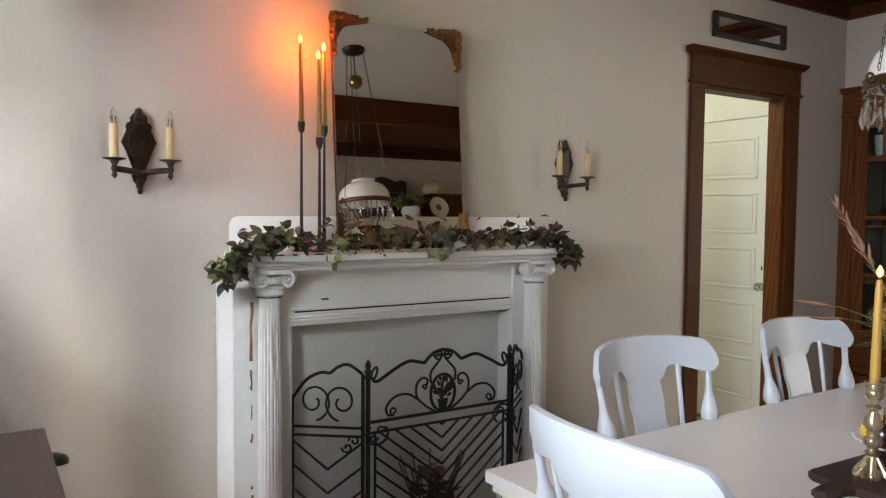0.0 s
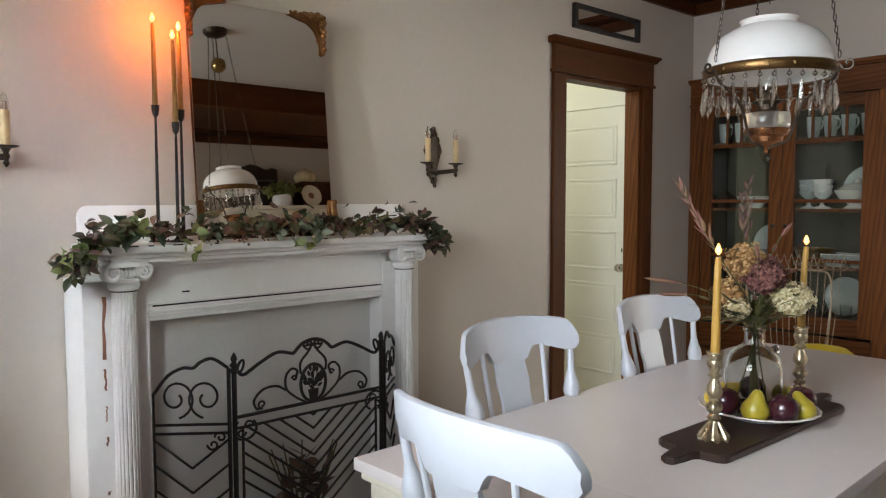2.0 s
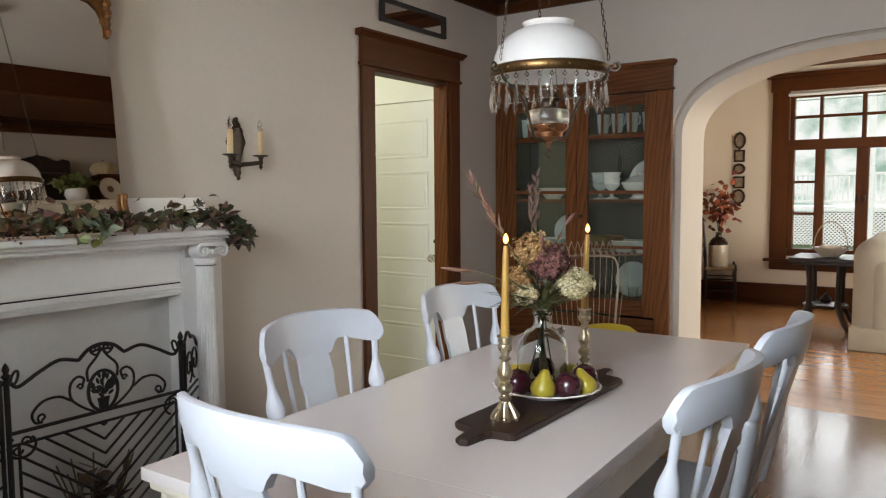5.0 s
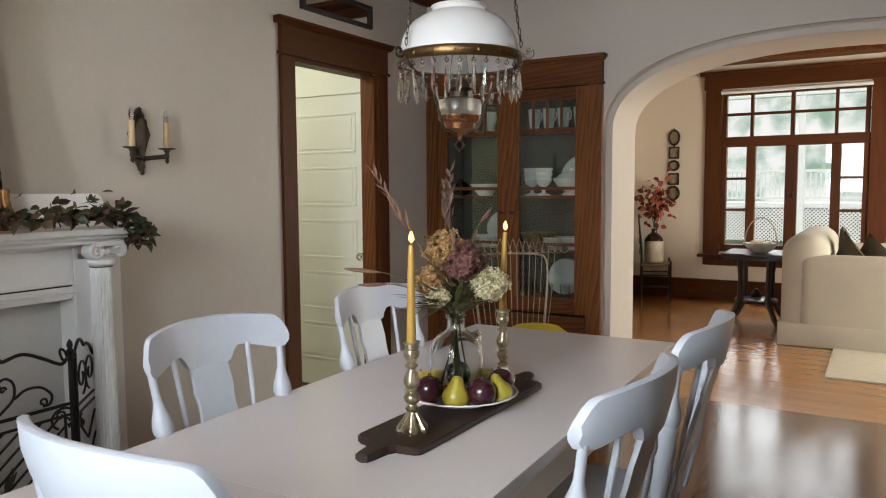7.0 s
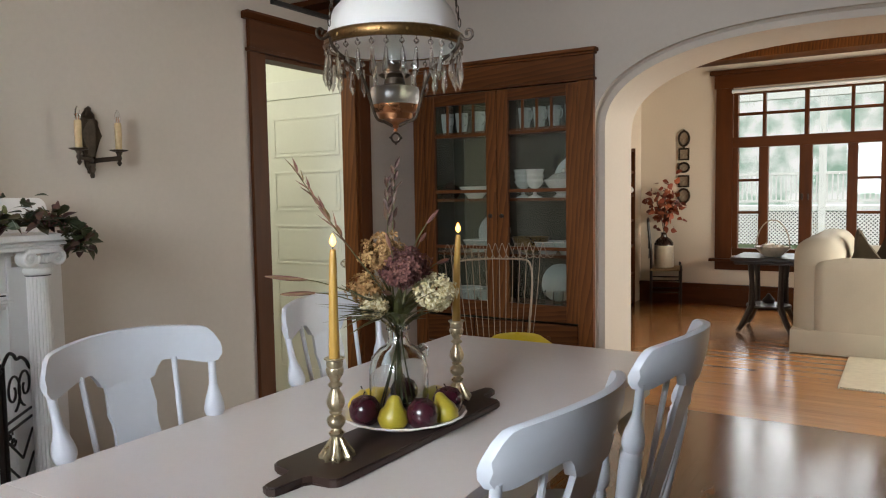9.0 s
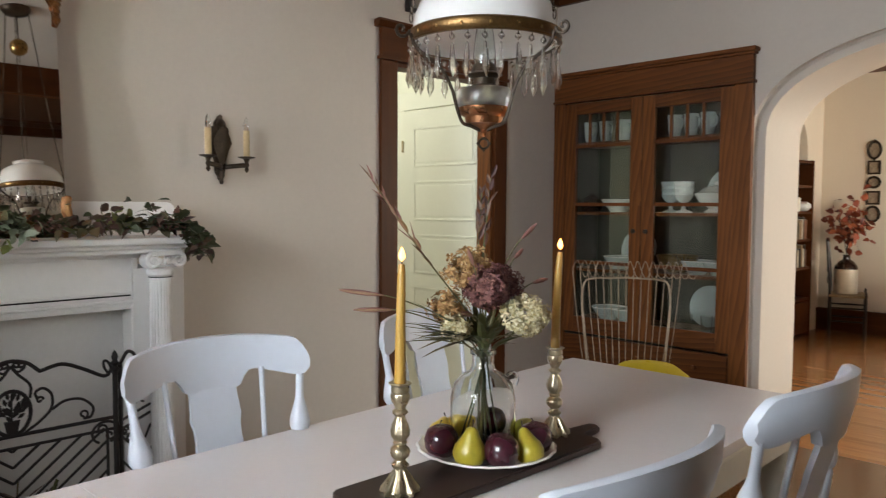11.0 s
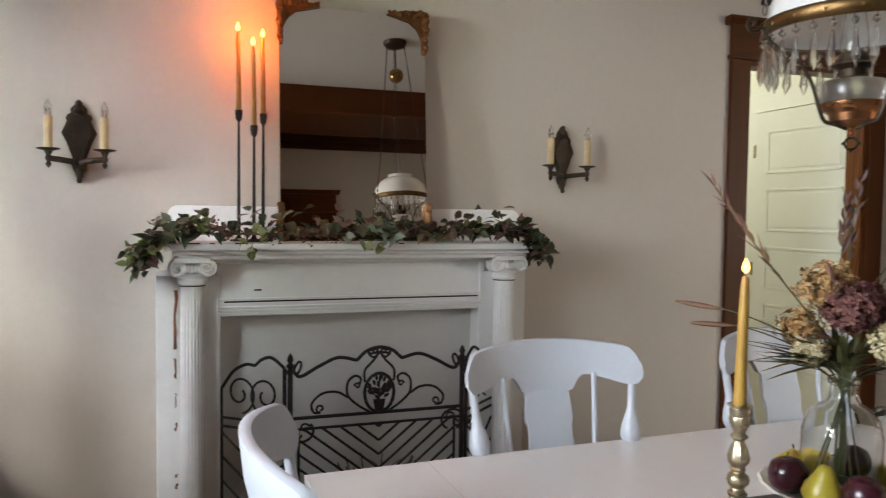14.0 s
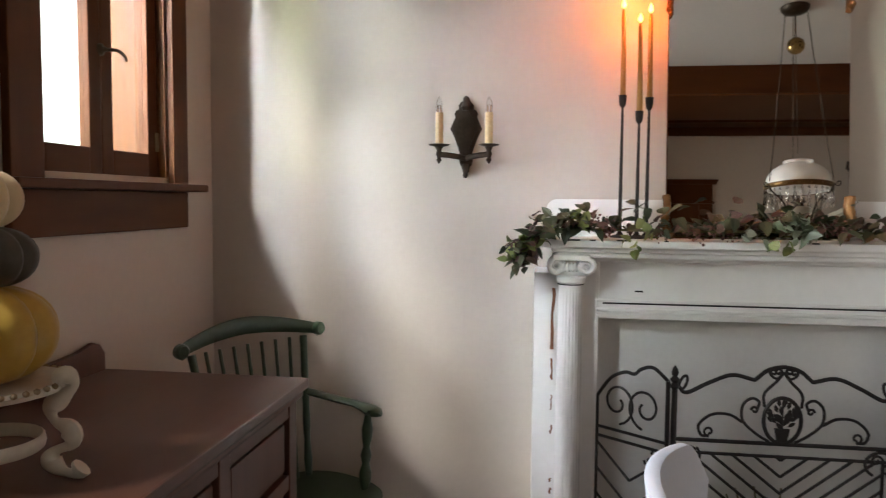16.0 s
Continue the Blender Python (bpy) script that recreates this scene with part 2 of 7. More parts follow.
WHITE_DOOR = surface("door_white", (0.80, 0.80, 0.72), 0.42, vary=0.02, scale=4, bump=0.04)
WIRE = surface("old_white_wire", (0.40, 0.33, 0.24), 0.5, 0.2, vary=0.3, scale=40, bump=0.1, second=(0.20, 0.13, 0.08))
YELLOW = surface("yellow_cushion", (0.62, 0.46, 0.015), 0.8, vary=0.1, scale=10, fine=160, bump=0.25)
# near black: the shade inside the china cabinet is put into this colour
CABINET_BACK_SHADE = surface("cabinet_lining_shade", (0.038, 0.040, 0.028), 0.7, vary=0.1, scale=4)
RUG = surface("cream_rug", (0.52, 0.47, 0.36), 0.95, vary=0.08, scale=20, fine=200, bump=0.5)
LEAF_RED = surface("autumn_red_leaf", (0.30, 0.055, 0.018), 0.6, vary=0.4, scale=15, second=(0.14, 0.025, 0.012), per_piece=0.3)
PORCH = surface("porch_white", (0.80, 0.80, 0.78), 0.6, vary=0.03, scale=4)
GRASS = surface("lawn", (0.07, 0.11, 0.03), 0.9, vary=0.3, scale=3, fine=30, bump=0.5)


def leafy(name, a, b_, c_, rough=0.5):
    """Leaves whose colour changes from leaf to leaf."""
    m, n, k, b = node_mat(name)
    g, r = n.new("ShaderNodeNewGeometry"), n.new("ShaderNodeValToRGB")
    e = r.color_ramp.elements
    e[0].color, e[1].color = (*a, 1), (*c_, 1)
    mid = e.new(0.5)
    mid.color = (*b_, 1)
    t = n.new("ShaderNodeTexNoise")
    t.inputs["Scale"].default_value = 90
    mx = n.new("ShaderNodeMath")
    mx.operation = "MULTIPLY_ADD"
    mx.inputs[1].default_value, mx.inputs[2].default_value = 0.35, -0.17
    k.new(t.outputs["Fac"], mx.inputs[0])
    ad = n.new("ShaderNodeMath")
    k.new(g.outputs["Random Per Island"], ad.inputs[0])
    k.new(mx.outputs[0], ad.inputs[1])
    k.new(ad.outputs[0], r.inputs["Fac"])
    k.new(r.outputs["Color"], b.inputs["Base Color"])
    b.inputs["Roughness"].default_value = rough
    return m


LEAF_DARK = leafy("dark_ivy", (0.018, 0.030, 0.012), (0.042, 0.055, 0.022), (0.085, 0.068, 0.032))
LEAF_LIME = leafy("lime_hop_leaf", (0.10, 0.14, 0.03), (0.18, 0.21, 0.06), (0.26, 0.28, 0.11))
LEAF_GREY = leafy("sage_leaf", (0.20, 0.25, 0.17), (0.28, 0.33, 0.25), (0.38, 0.42, 0.33))
LEAF_WINE = leafy("wine_leaf", (0.045, 0.018, 0.018), (0.085, 0.042, 0.034), (0.14, 0.085, 0.055))
BERRY = leafy("mauve_berry", (0.080, 0.032, 0.030), (0.15, 0.070, 0.062), (0.22, 0.12, 0.10))
FLOWER_CREAM = leafy("cream_hydrangea", (0.38, 0.30, 0.13), (0.55, 0.47, 0.27), (0.66, 0.60, 0.40), 0.8)
FLOWER_TAN = leafy("tan_hydrangea", (0.20, 0.10, 0.03), (0.34, 0.19, 0.07), (0.46, 0.30, 0.13), 0.8)
FLOWER_MAUVE = leafy("mauve_hydrangea", (0.07, 0.022, 0.022), (0.15, 0.055, 0.050), (0.24, 0.11, 0.085), 0.8)
FEATHER = leafy("dusky_grass_plume", (0.13, 0.050, 0.045), (0.22, 0.10, 0.08), (0.19, 0.14, 0.05), 0.7)
STEM = leafy("olive_stem", (0.05, 0.06, 0.018), (0.09, 0.095, 0.03), (0.12, 0.09, 0.035), 0.6)


# ---- builders ----
def part(name, bm, material, parent=None, label="", smooth=False):
    me = bpy.data.meshes.new(name)
    bm.normal_update()
    bm.to_mesh(me)
    bm.free()
    if material:
        me.materials.append(material)
    if smooth:
        me.shade_smooth()
        me.set_sharp_from_angle(angle=radians(40))
    ob = new(name, me)
    if parent:
        ob.parent = parent
    if label:
        ob["label"] = label
    return ob


def thing(name, m, label, category, group="", kind=""):
    ob = new(name)
    ob.empty_display_size = 0.05
    ob.matrix_world = m
    return tagged(ob, label, category, group, kind)


def put(bm, made, m):
    bmesh.ops.transform(bm, matrix=m, verts=made)


def box(bm, x0, y0, z0, x1, y1, z1, bevel=0.0):
    made = bmesh.ops.create_cube(bm, size=1)["verts"]
    put(bm, made, Matrix.LocRotScale(((x0 + x1) / 2, (y0 + y1) / 2, (z0 + z1) / 2), None, (abs(x1 - x0), abs(y1 - y0), abs(z1 - z0))))
    if bevel:
        es = list({e for v in made for e in v.link_edges})
        bmesh.ops.bevel(bm, geom=es, offset=bevel, segments=2, affect="EDGES", profile=0.6)
    return bm


def B(x0, y0, z0, x1, y1, z1, bevel=0.0):
    return box(bmesh.new(), x0, y0, z0, x1, y1, z1, bevel)


def lathe(bm, profile, seg=24, m=None, wave=None, caps=True):
    """Turn a profile of (radius, height) round z. wave(angle) scales the radius."""
    rings = []
    for r, z in profile:
        ring = []
        for i in range(seg):
            a = 2 * math.pi * i / seg
            f = wave(a, z) if wave else 1
            ring.append(bm.verts.new((r * f * math.cos(a), r * f * math.sin(a), z)))
        rings.append(ring)
    for p, q in zip(rings, rings[1:]):
        for i in range(seg):
            j = (i + 1) % seg
            bm.faces.new((p[i], p[j], q[j], q[i]))
    if caps and profile[0][0] > 1e-4:
        bm.faces.new(rings[0][::-1])
    if caps and profile[-1][0] > 1e-4:
        bm.faces.new(rings[-1])
    if m is not None:
        put(bm, [v for r in rings for v in r], m)
    return bm


def L(profile, seg=24, m=None, wave=None, caps=True):
    return lathe(bmesh.new(), profile, seg, m, wave, caps)


def tube(bm, pts, r, seg=8, flat=None, closed=False):
    """A rod along points; r a number or one for each point. flat: (a, b) scales of the section."""
    pts = [Vector(p) for p in pts]
    n = len(pts)
    rr = r if isinstance(r, (list, tuple)) else [r] * n
    rings, up = [], Vector((0, 0, 1))
    prev = None
    for i, p in enumerate(pts):
        if closed:
            d = pts[(i + 1) % n] - pts[i - 1]
        else:
            d = pts[min(i + 1, n - 1)] - pts[max(i - 1, 0)]
        d = d.normalized() if d.length > 1e-9 else Vector((0, 0, 1))
        if prev is None:
            side = d.cross(up if abs(d.z) < 0.95 else Vector((0, 1, 0))).normalized()
        else:
            side = (prev - d * prev.dot(d)).normalized()
        prev = side
        other = d.cross(side)
        fa, fb = flat or (1, 1)
        rings.append([bm.verts.new(p + rr[i] * (fa * math.cos(2 * math.pi * s / seg) * side + fb * math.sin(2 * math.pi * s / seg) * other)) for s in range(seg)])
    pairs = list(zip(rings, rings[1:])) + ([(rings[-1], rings[0])] if closed else [])
    for p, q in pairs:
        for i in range(seg):
            j = (i + 1) % seg
            bm.faces.new((p[i], p[j], q[j], q[i]))
    if not closed:
        bm.faces.new(rings[0][::-1])
        bm.faces.new(rings[-1])
    return bm


def T(pts, r, seg=8, flat=None, closed=False):
    return tube(bmesh.new(), pts, r, seg, flat, closed)


def slab(bm, outline, depth, m=None, bevel=0.0):
    """A plate cut to an outline in x and z, of a thickness along y."""
    front = [bm.verts.new((x, 0, z)) for x, z in outline]
    back = [bm.verts.new((x, depth, z)) for x, z in outline]
    n = len(outline)
    f1, f2 = bm.faces.new(front), bm.faces.new(back[::-1])
    for i in range(n):
        j = (i + 1) % n
        bm.faces.new((front[j], front[i], back[i], back[j]))
    if bevel:
        es = list({e for f in (f1, f2) for e in f.edges})
        bmesh.ops.bevel(bm, geom=es, offset=bevel, segments=2, affect="EDGES")
    bmesh.ops.recalc_face_normals(bm, faces=bm.faces)
    if m is not None:
        put(bm, bm.verts[:], m)
    return bm


def spiral(cx, cz, r0, r1, a0, turns, n=22):
    """Points of a scroll in the x-z plane."""
    out = []
    for i in range(n):
        f = i / (n - 1)
        a, r = a0 + turns * 2 * math.pi * f, r0 + (r1 - r0) * f
        out.append((cx + r * math.cos(a), 0, cz + r * math.sin(a)))
    return out


def smooth_line(pts, n=8):
    """A Catmull-Rom line through points."""
    p = [Vector(q) for q in pts]
    p = [2 * p[0] - p[1]] + p + [2 * p[-1] - p[-2]]
    out = []
    for i in range(1, len(p) - 2):
        for s in range(n):
            t = s / n
            out.append(0.5 * (2 * p[i] + (p[i + 1] - p[i - 1]) * t + (2 * p[i - 1] - 5 * p[i] + 4 * p[i + 1] - p[i + 2]) * t * t + (3 * p[i] - p[i - 1] - 3 * p[i + 1] + p[i + 2]) * t ** 3))
    out.append(p[-2])
    return out


def setting(name, bm, material, label, category):
    return tagged(part(name, bm, material), label, category, kind="structure")

# ---- the dining room's shell: x east, y north ----
XW, XE, YS, YN, ZT = -0.05, 5.10, -0.95, 3.05, 2.74


def wall_with_hole(name, axis, at, thick, a0, a1, z1, holes, material, label):
    """A wall along one axis with rectangular holes (a0, a1, z0, z1), made of abutting blocks."""
    bm = bmesh.new()
    cuts = sorted({a0, a1, *[h[0] for h in holes], *[h[1] for h in holes]})
    for p, q in zip(cuts, cuts[1:]):
        spans = sorted((h[2], h[3]) for h in holes if h[0] < (p + q) / 2 < h[1])
        z = 0.0
        for lo, hi in spans + [(z1, z1)]:
            if lo > z + 1e-4:
                if axis == "x":
                    box(bm, p, at, z, q, at + thick, lo)
                else:
                    box(bm, at, p, z, at + thick, q, lo)
            z = hi
    bmesh.ops.remove_doubles(bm, verts=bm.verts, dist=1e-5)
    inner = [f for f in bm.faces if sum(1 for g in bm.faces if g is not f and (g.calc_center_median() - f.calc_center_median()).length < 1e-4)]
    bmesh.ops.delete(bm, geom=inner, context="FACES")
    return setting(name, bm, material, label, "wall")


DOOR = (3.735, 4.485, 0.0, 2.085)
FIRE = (1.352, 2.298, 0.0, 1.005)
wall_with_hole("wall_north", "x", YN, 0.10, XW - 0.2, XE + 0.0, ZT, [DOOR], WALL, "warm grey painted plaster wall with a doorway")
WINW, WIN2 = (2.10, 2.73, 1.445, 2.50), (0.46, 1.54, 1.25, 2.43)
wall_with_hole("wall_west", "y", XW - 0.2, 0.2, YS - 0.2, YN, ZT, [WINW, WIN2], WALL, "warm grey painted plaster wall with a casement window")
wall_with_hole("wall_south", "x", YS - 0.2, 0.2, XW, XE, ZT, [], WALL, "warm grey painted plaster wall")

# east wall: cabinet recess and a deep basket arch
CAB = (1.89, 2.97, 0.0, 2.02)
ARCH_Y0, ARCH_Y1, ARCH_Z, ARCH_TOP, ARCH_T = -0.57, 1.755, 1.735, 2.20, 0.58


def arch_line(n=40):
    c, h = (ARCH_Y0 + ARCH_Y1) / 2, (ARCH_Y1 - ARCH_Y0) / 2
    out = [(ARCH_Y1, 0.0)]
    for i in range(n + 1):
        a = math.pi * i / n
        ca, sa = math.cos(a), math.sin(a)
        e = 2 / 2.35
        out.append((c + h * math.copysign(abs(ca) ** e, ca), ARCH_Z + (ARCH_TOP - ARCH_Z) * sa ** e))
    return out + [(ARCH_Y0, 0.0)]


bm = bmesh.new()
line = arch_line()
near = [bm.verts.new((XE, y, z)) for y, z in line]
far = [bm.verts.new((XE + ARCH_T, y, z)) for y, z in line]
for i in range(len(line) - 1):
    bm.faces.new((near[i], near[i + 1], far[i + 1], far[i]))
EDGE = 0.08


def arch_face(ring, x):
    n = len(ring)
    top = [None] + [bm.verts.new((x, ring[i].co.y, ZT)) for i in range(1, n - 1)]
    for i in range(1, n - 2):
        bm.faces.new((ring[i + 1], ring[i], top[i], top[i + 1]))
    for k, q, s in ((0, 1, 1), (n - 1, n - 2, -1)):
        y = ring[k].co.y + s * EDGE
        a, b_, c = bm.verts.new((x, y, 0)), bm.verts.new((x, y, ring[q].co.z)), bm.verts.new((x, y, ZT))
        bm.faces.new((ring[k], ring[q], b_, a))
        bm.faces.new((ring[q], top[q], c, b_))


arch_face(near, XE)
arch_face(far, XE + ARCH_T)
bmesh.ops.recalc_face_normals(bm, faces=bm.faces)
es = [e for e in bm.edges if len(e.link_faces) == 2 and e.calc_face_angle(0) > 1.2]
bmesh.ops.bevel(bm, geom=es, offset=0.05, segments=5, affect="EDGES")
arch = setting("wall_east_arch", bm, WALL, "deep plaster basket arch between dining and living room", "archway")
arch.data.shade_smooth()
arch.data.set_sharp_from_angle(angle=radians(35))
wall_with_hole("wall_east", "y", XE, ARCH_T, ARCH_Y1 + EDGE, YN + 0.10, ZT, [CAB], WALL, "warm grey painted plaster wall round a built-in cabinet")
setting("wall_east_end", B(XE, YS - 0.2, 0, XE + ARCH_T, ARCH_Y0 - EDGE, ZT), WALL, "warm grey painted plaster wall beside the arch", "wall")
setting("ceiling", B(XW - 0.2, YS - 0.2, ZT, XE + ARCH_T, YN + 0.10, ZT + 0.1), CEIL, "pale grey plaster ceiling", "ceiling")
# crown of dark oak: a board on the wall and a broad flat beam on the ceiling, a thin gap between
CZ = 2.63
for nm, low, up in (("crown_north", (XW, YN - 0.03, CZ, XE, YN, CZ + 0.07), (XW, YN - 0.16, CZ + 0.075, XE, YN, ZT)),
                    ("crown_east", (XE - 0.03, YS + 0.03, CZ, XE, YN - 0.03, CZ + 0.07), (XE - 0.16, YS + 0.20, CZ + 0.075, XE, YN - 0.16, ZT)),
                    ("crown_south", (XW, YS, CZ, XE, YS + 0.03, CZ + 0.07), (XW, YS, CZ + 0.075, XE, YS + 0.16, ZT)),
                    ("crown_west", (XW, YS + 0.03, CZ, XW + 0.03, YN - 0.03, CZ + 0.07), (XW, YS + 0.20, CZ + 0.075, XW + 0.16, YN - 0.16, ZT))):
    c = thing(nm, pose(0, 0, 0), "dark stained oak crown beam along the ceiling", "crown moulding", kind="structure")
    part("wall_board", B(*low, 0.003), TRIM_H, c)
    part("ceiling_beam", B(*up, 0.003), TRIM_H, c)
beam = thing("ceiling_beam", pose(0, 0, 0), "broad dark stained oak box beam across the ceiling", "beam", kind="structure")
part("beam_face", B(XW, 0.42, 2.548, XE, 0.45, ZT, 0.003), TRIM_H, beam)
part("bead", B(XW, 0.428, 2.538, XE, 0.444, 2.547, 0.002), OAK_H, beam, "thin light oak bead along the beam")
part("soffit", B(XW, -0.15, 2.545, XE, 0.4195, 2.565, 0.003), TRIM_H, beam)
part("beam_face", B(XW, -0.18, 2.548, XE, -0.1505, ZT, 0.003), TRIM_H, beam)
setting("floor_base", B(XW - 0.2, YS - 0.2, -0.1, 10.7, 6.2, -0.008), FLOOR_GAP, "dark joints under the floorboards", "floor")

# ---- doorway in the north wall ----
def casing(name, m, x0, x1, z1, wide, cap_z, jamb, material_v, material_h, label, back=False):
    """Flat casing with a tall head board and a flared cap, in a local frame: x along the wall, -y into the room."""
    t = thing(name, m, label, "door frame", kind="structure")
    part("jamb_casing", B(x0 - wide, -0.022, 0, x0, 0, z1, 0.003), material_v, t)
    part("jamb_casing", B(x1, -0.022, 0, x1 + wide, 0, z1, 0.003), material_v, t)
    part("fillet", B(x0 - wide - 0.012, -0.034, z1, x1 + wide + 0.012, 0, z1 + 0.018, 0.004), material_h, t)
    part("head_board", B(x0 - wide, -0.025, z1 + 0.018, x1 + wide, 0, cap_z - 0.035, 0.003), material_h, t)
    bm = bmesh.new()
    prof = [(0, 0), (-0.03, 0), (-0.036, 0.008), (-0.05, 0.02), (-0.055, 0.024), (-0.055, 0.035), (0, 0.035)]
    a = [bm.verts.new((x0 - wide - 0.03 - (p[0] < -0.04) * 0.008, p[0], cap_z - 0.035 + p[1])) for p in prof]
    b = [bm.verts.new((x1 + wide + 0.03 + (p[0] < -0.04) * 0.008, p[0], cap_z - 0.035 + p[1])) for p in prof]
    bm.faces.new(a)
    bm.faces.new(b[::-1])
    for i in range(len(prof)):
        j = (i + 1) % len(prof)
        bm.faces.new((a[j], a[i], b[i], b[j]))
    bmesh.ops.recalc_face_normals(bm, faces=bm.faces)
    part("cap", bm, material_h, t)
    if jamb:
        # linings take the lighter oak: hall light on the jambs is put into the colour
        part("jamb_lining", B(x0 - 0.002, 0, 0, x0 + 0.02, jamb, z1 - 0.002), OAK, t, "oak jamb lining in a lighter tone for light from the hall")
        part("jamb_lining", B(x1 - 0.02, 0, 0, x1 + 0.002, jamb, z1 - 0.002), OAK, t, "oak jamb lining in a lighter tone for light from the hall")
        part("head_lining", B(x0 + 0.02, 0, z1 - 0.02, x1 - 0.02, jamb, z1 + 0.001), material_h, t)
    return t


casing("door_frame", pose(0, YN - 0.001, 0), DOOR[0], DOOR[1], DOOR[3] + 0.015, 0.105, 2.29, 0.10, TRIM, TRIM_H, "dark stained oak door casing with a flared cap")

# hall behind the doorway, with a closed white door in its side wall
YH = YN + 0.10
setting("hall_wall_back", B(2.6, 4.95, 0, 4.74, 5.05, 2.8), WALL_HALL, "pale cream hall wall", "wall")
setting("hall_wall_side", B(2.5, YH, 0, 2.6, 5.05, 2.8), WALL_HALL, "pale cream hall wall", "wall")
setting("hall_wall_end", B(4.74, YH, 0, 4.84, 5.05, 2.8), WALL_HALL, "pale cream hall wall", "wall")
setting("hall_ceiling", B(2.5, YH, 2.8, 4.84, 5.05, 2.9), WALL_HALL, "pale cream hall ceiling", "ceiling")
setting("hall_floor", B(2.5, YN, -0.008, 4.84, 5.05, 0.0), FLOOR, "wooden hall floor", "floor")


def panel_door(name, m, wide, high, thick, label):
    t = thing(name, m, label, "door", kind="structure")
    part("leaf", B(0, 0, 0.01, wide, thick, high, 0.002), WHITE_DOOR, t)
    n, gap, side = 5, 0.095, 0.11
    ph = (high - 0.2 - 0.12 - gap * (n - 1)) / n
    for i in range(n):
        z = 0.2 + i * (ph + gap)
        for y in (-0.001, thick + 0.001):
            s = -1 if y < 0 else 1
            bm = bmesh.new()
            for a, b_, c, d in ((side, z, wide - side, z + 0.014), (side, z + ph - 0.014, wide - side, z + ph), (side, z, side + 0.014, z + ph), (wide - side - 0.014, z, wide - side, z + ph)):
                box(bm, a, y, b_, c, y + s * 0.0035, d, 0.0015)
            part("panel_moulding", bm, WHITE_DOOR, t)
            part("panel", B(side + 0.03, y, z + 0.03, wide - side - 0.03, y + s * 0.0025, z + ph - 0.03, 0.001), WHITE_DOOR, t)
    kn = part("knob", L([(0.006, 0), (0.008, 0.012), (0.024, 0.02), (0.029, 0.034), (0.024, 0.048), (0.008, 0.056), (0, 0.057)], 20, pose(wide - 0.06, -0.003, 0.945, 90)), CRYSTAL, t, "clear glass door knob", True)
    part("rose", L([(0.026, 0), (0.026, 0.003), (0.012, 0.006)], 20, pose(wide - 0.06, 0, 0.945, 90)), SILVER_GILT, kn, "", True)
    part("keyhole", B(wide - 0.066, -0.002, 1.05, wide - 0.056, 0.0, 1.075), BRONZE, t)
    return t


panel_door("door_hall", pose(4.70, 4.06, 0, 0, 0, -90), 0.80, 2.03, 0.036, "white painted five panel door in the hall")
hall_trim = thing("hall_door_trim", pose(4.738, 0, 0), "white painted flat casing round the hall door", "door frame", kind="structure")
part("jamb_casing", B(-0.02, 4.065, 0, 0, 4.165, 2.04, 0.003), WHITE_DOOR, hall_trim)
part("head_casing", B(-0.02, 3.16, 2.04, 0, 4.165, 2.16, 0.003), WHITE_DOOR, hall_trim)
for z in (0.3, 1.0, 1.75):
    part("hinge", B(-0.047, 4.052, z, -0.036, 4.066, z + 0.08), SILVER_GILT, hall_trim, "small metal hinge")

# ---- the fireplace surround ----
SX = lambda s: 0.562 if s > 0 else -0.574
fp = thing("fireplace_mantel", pose(1.842, 2.84, 0), "white painted wooden mantel with columns and chipped paint", "fireplace", kind="structure")
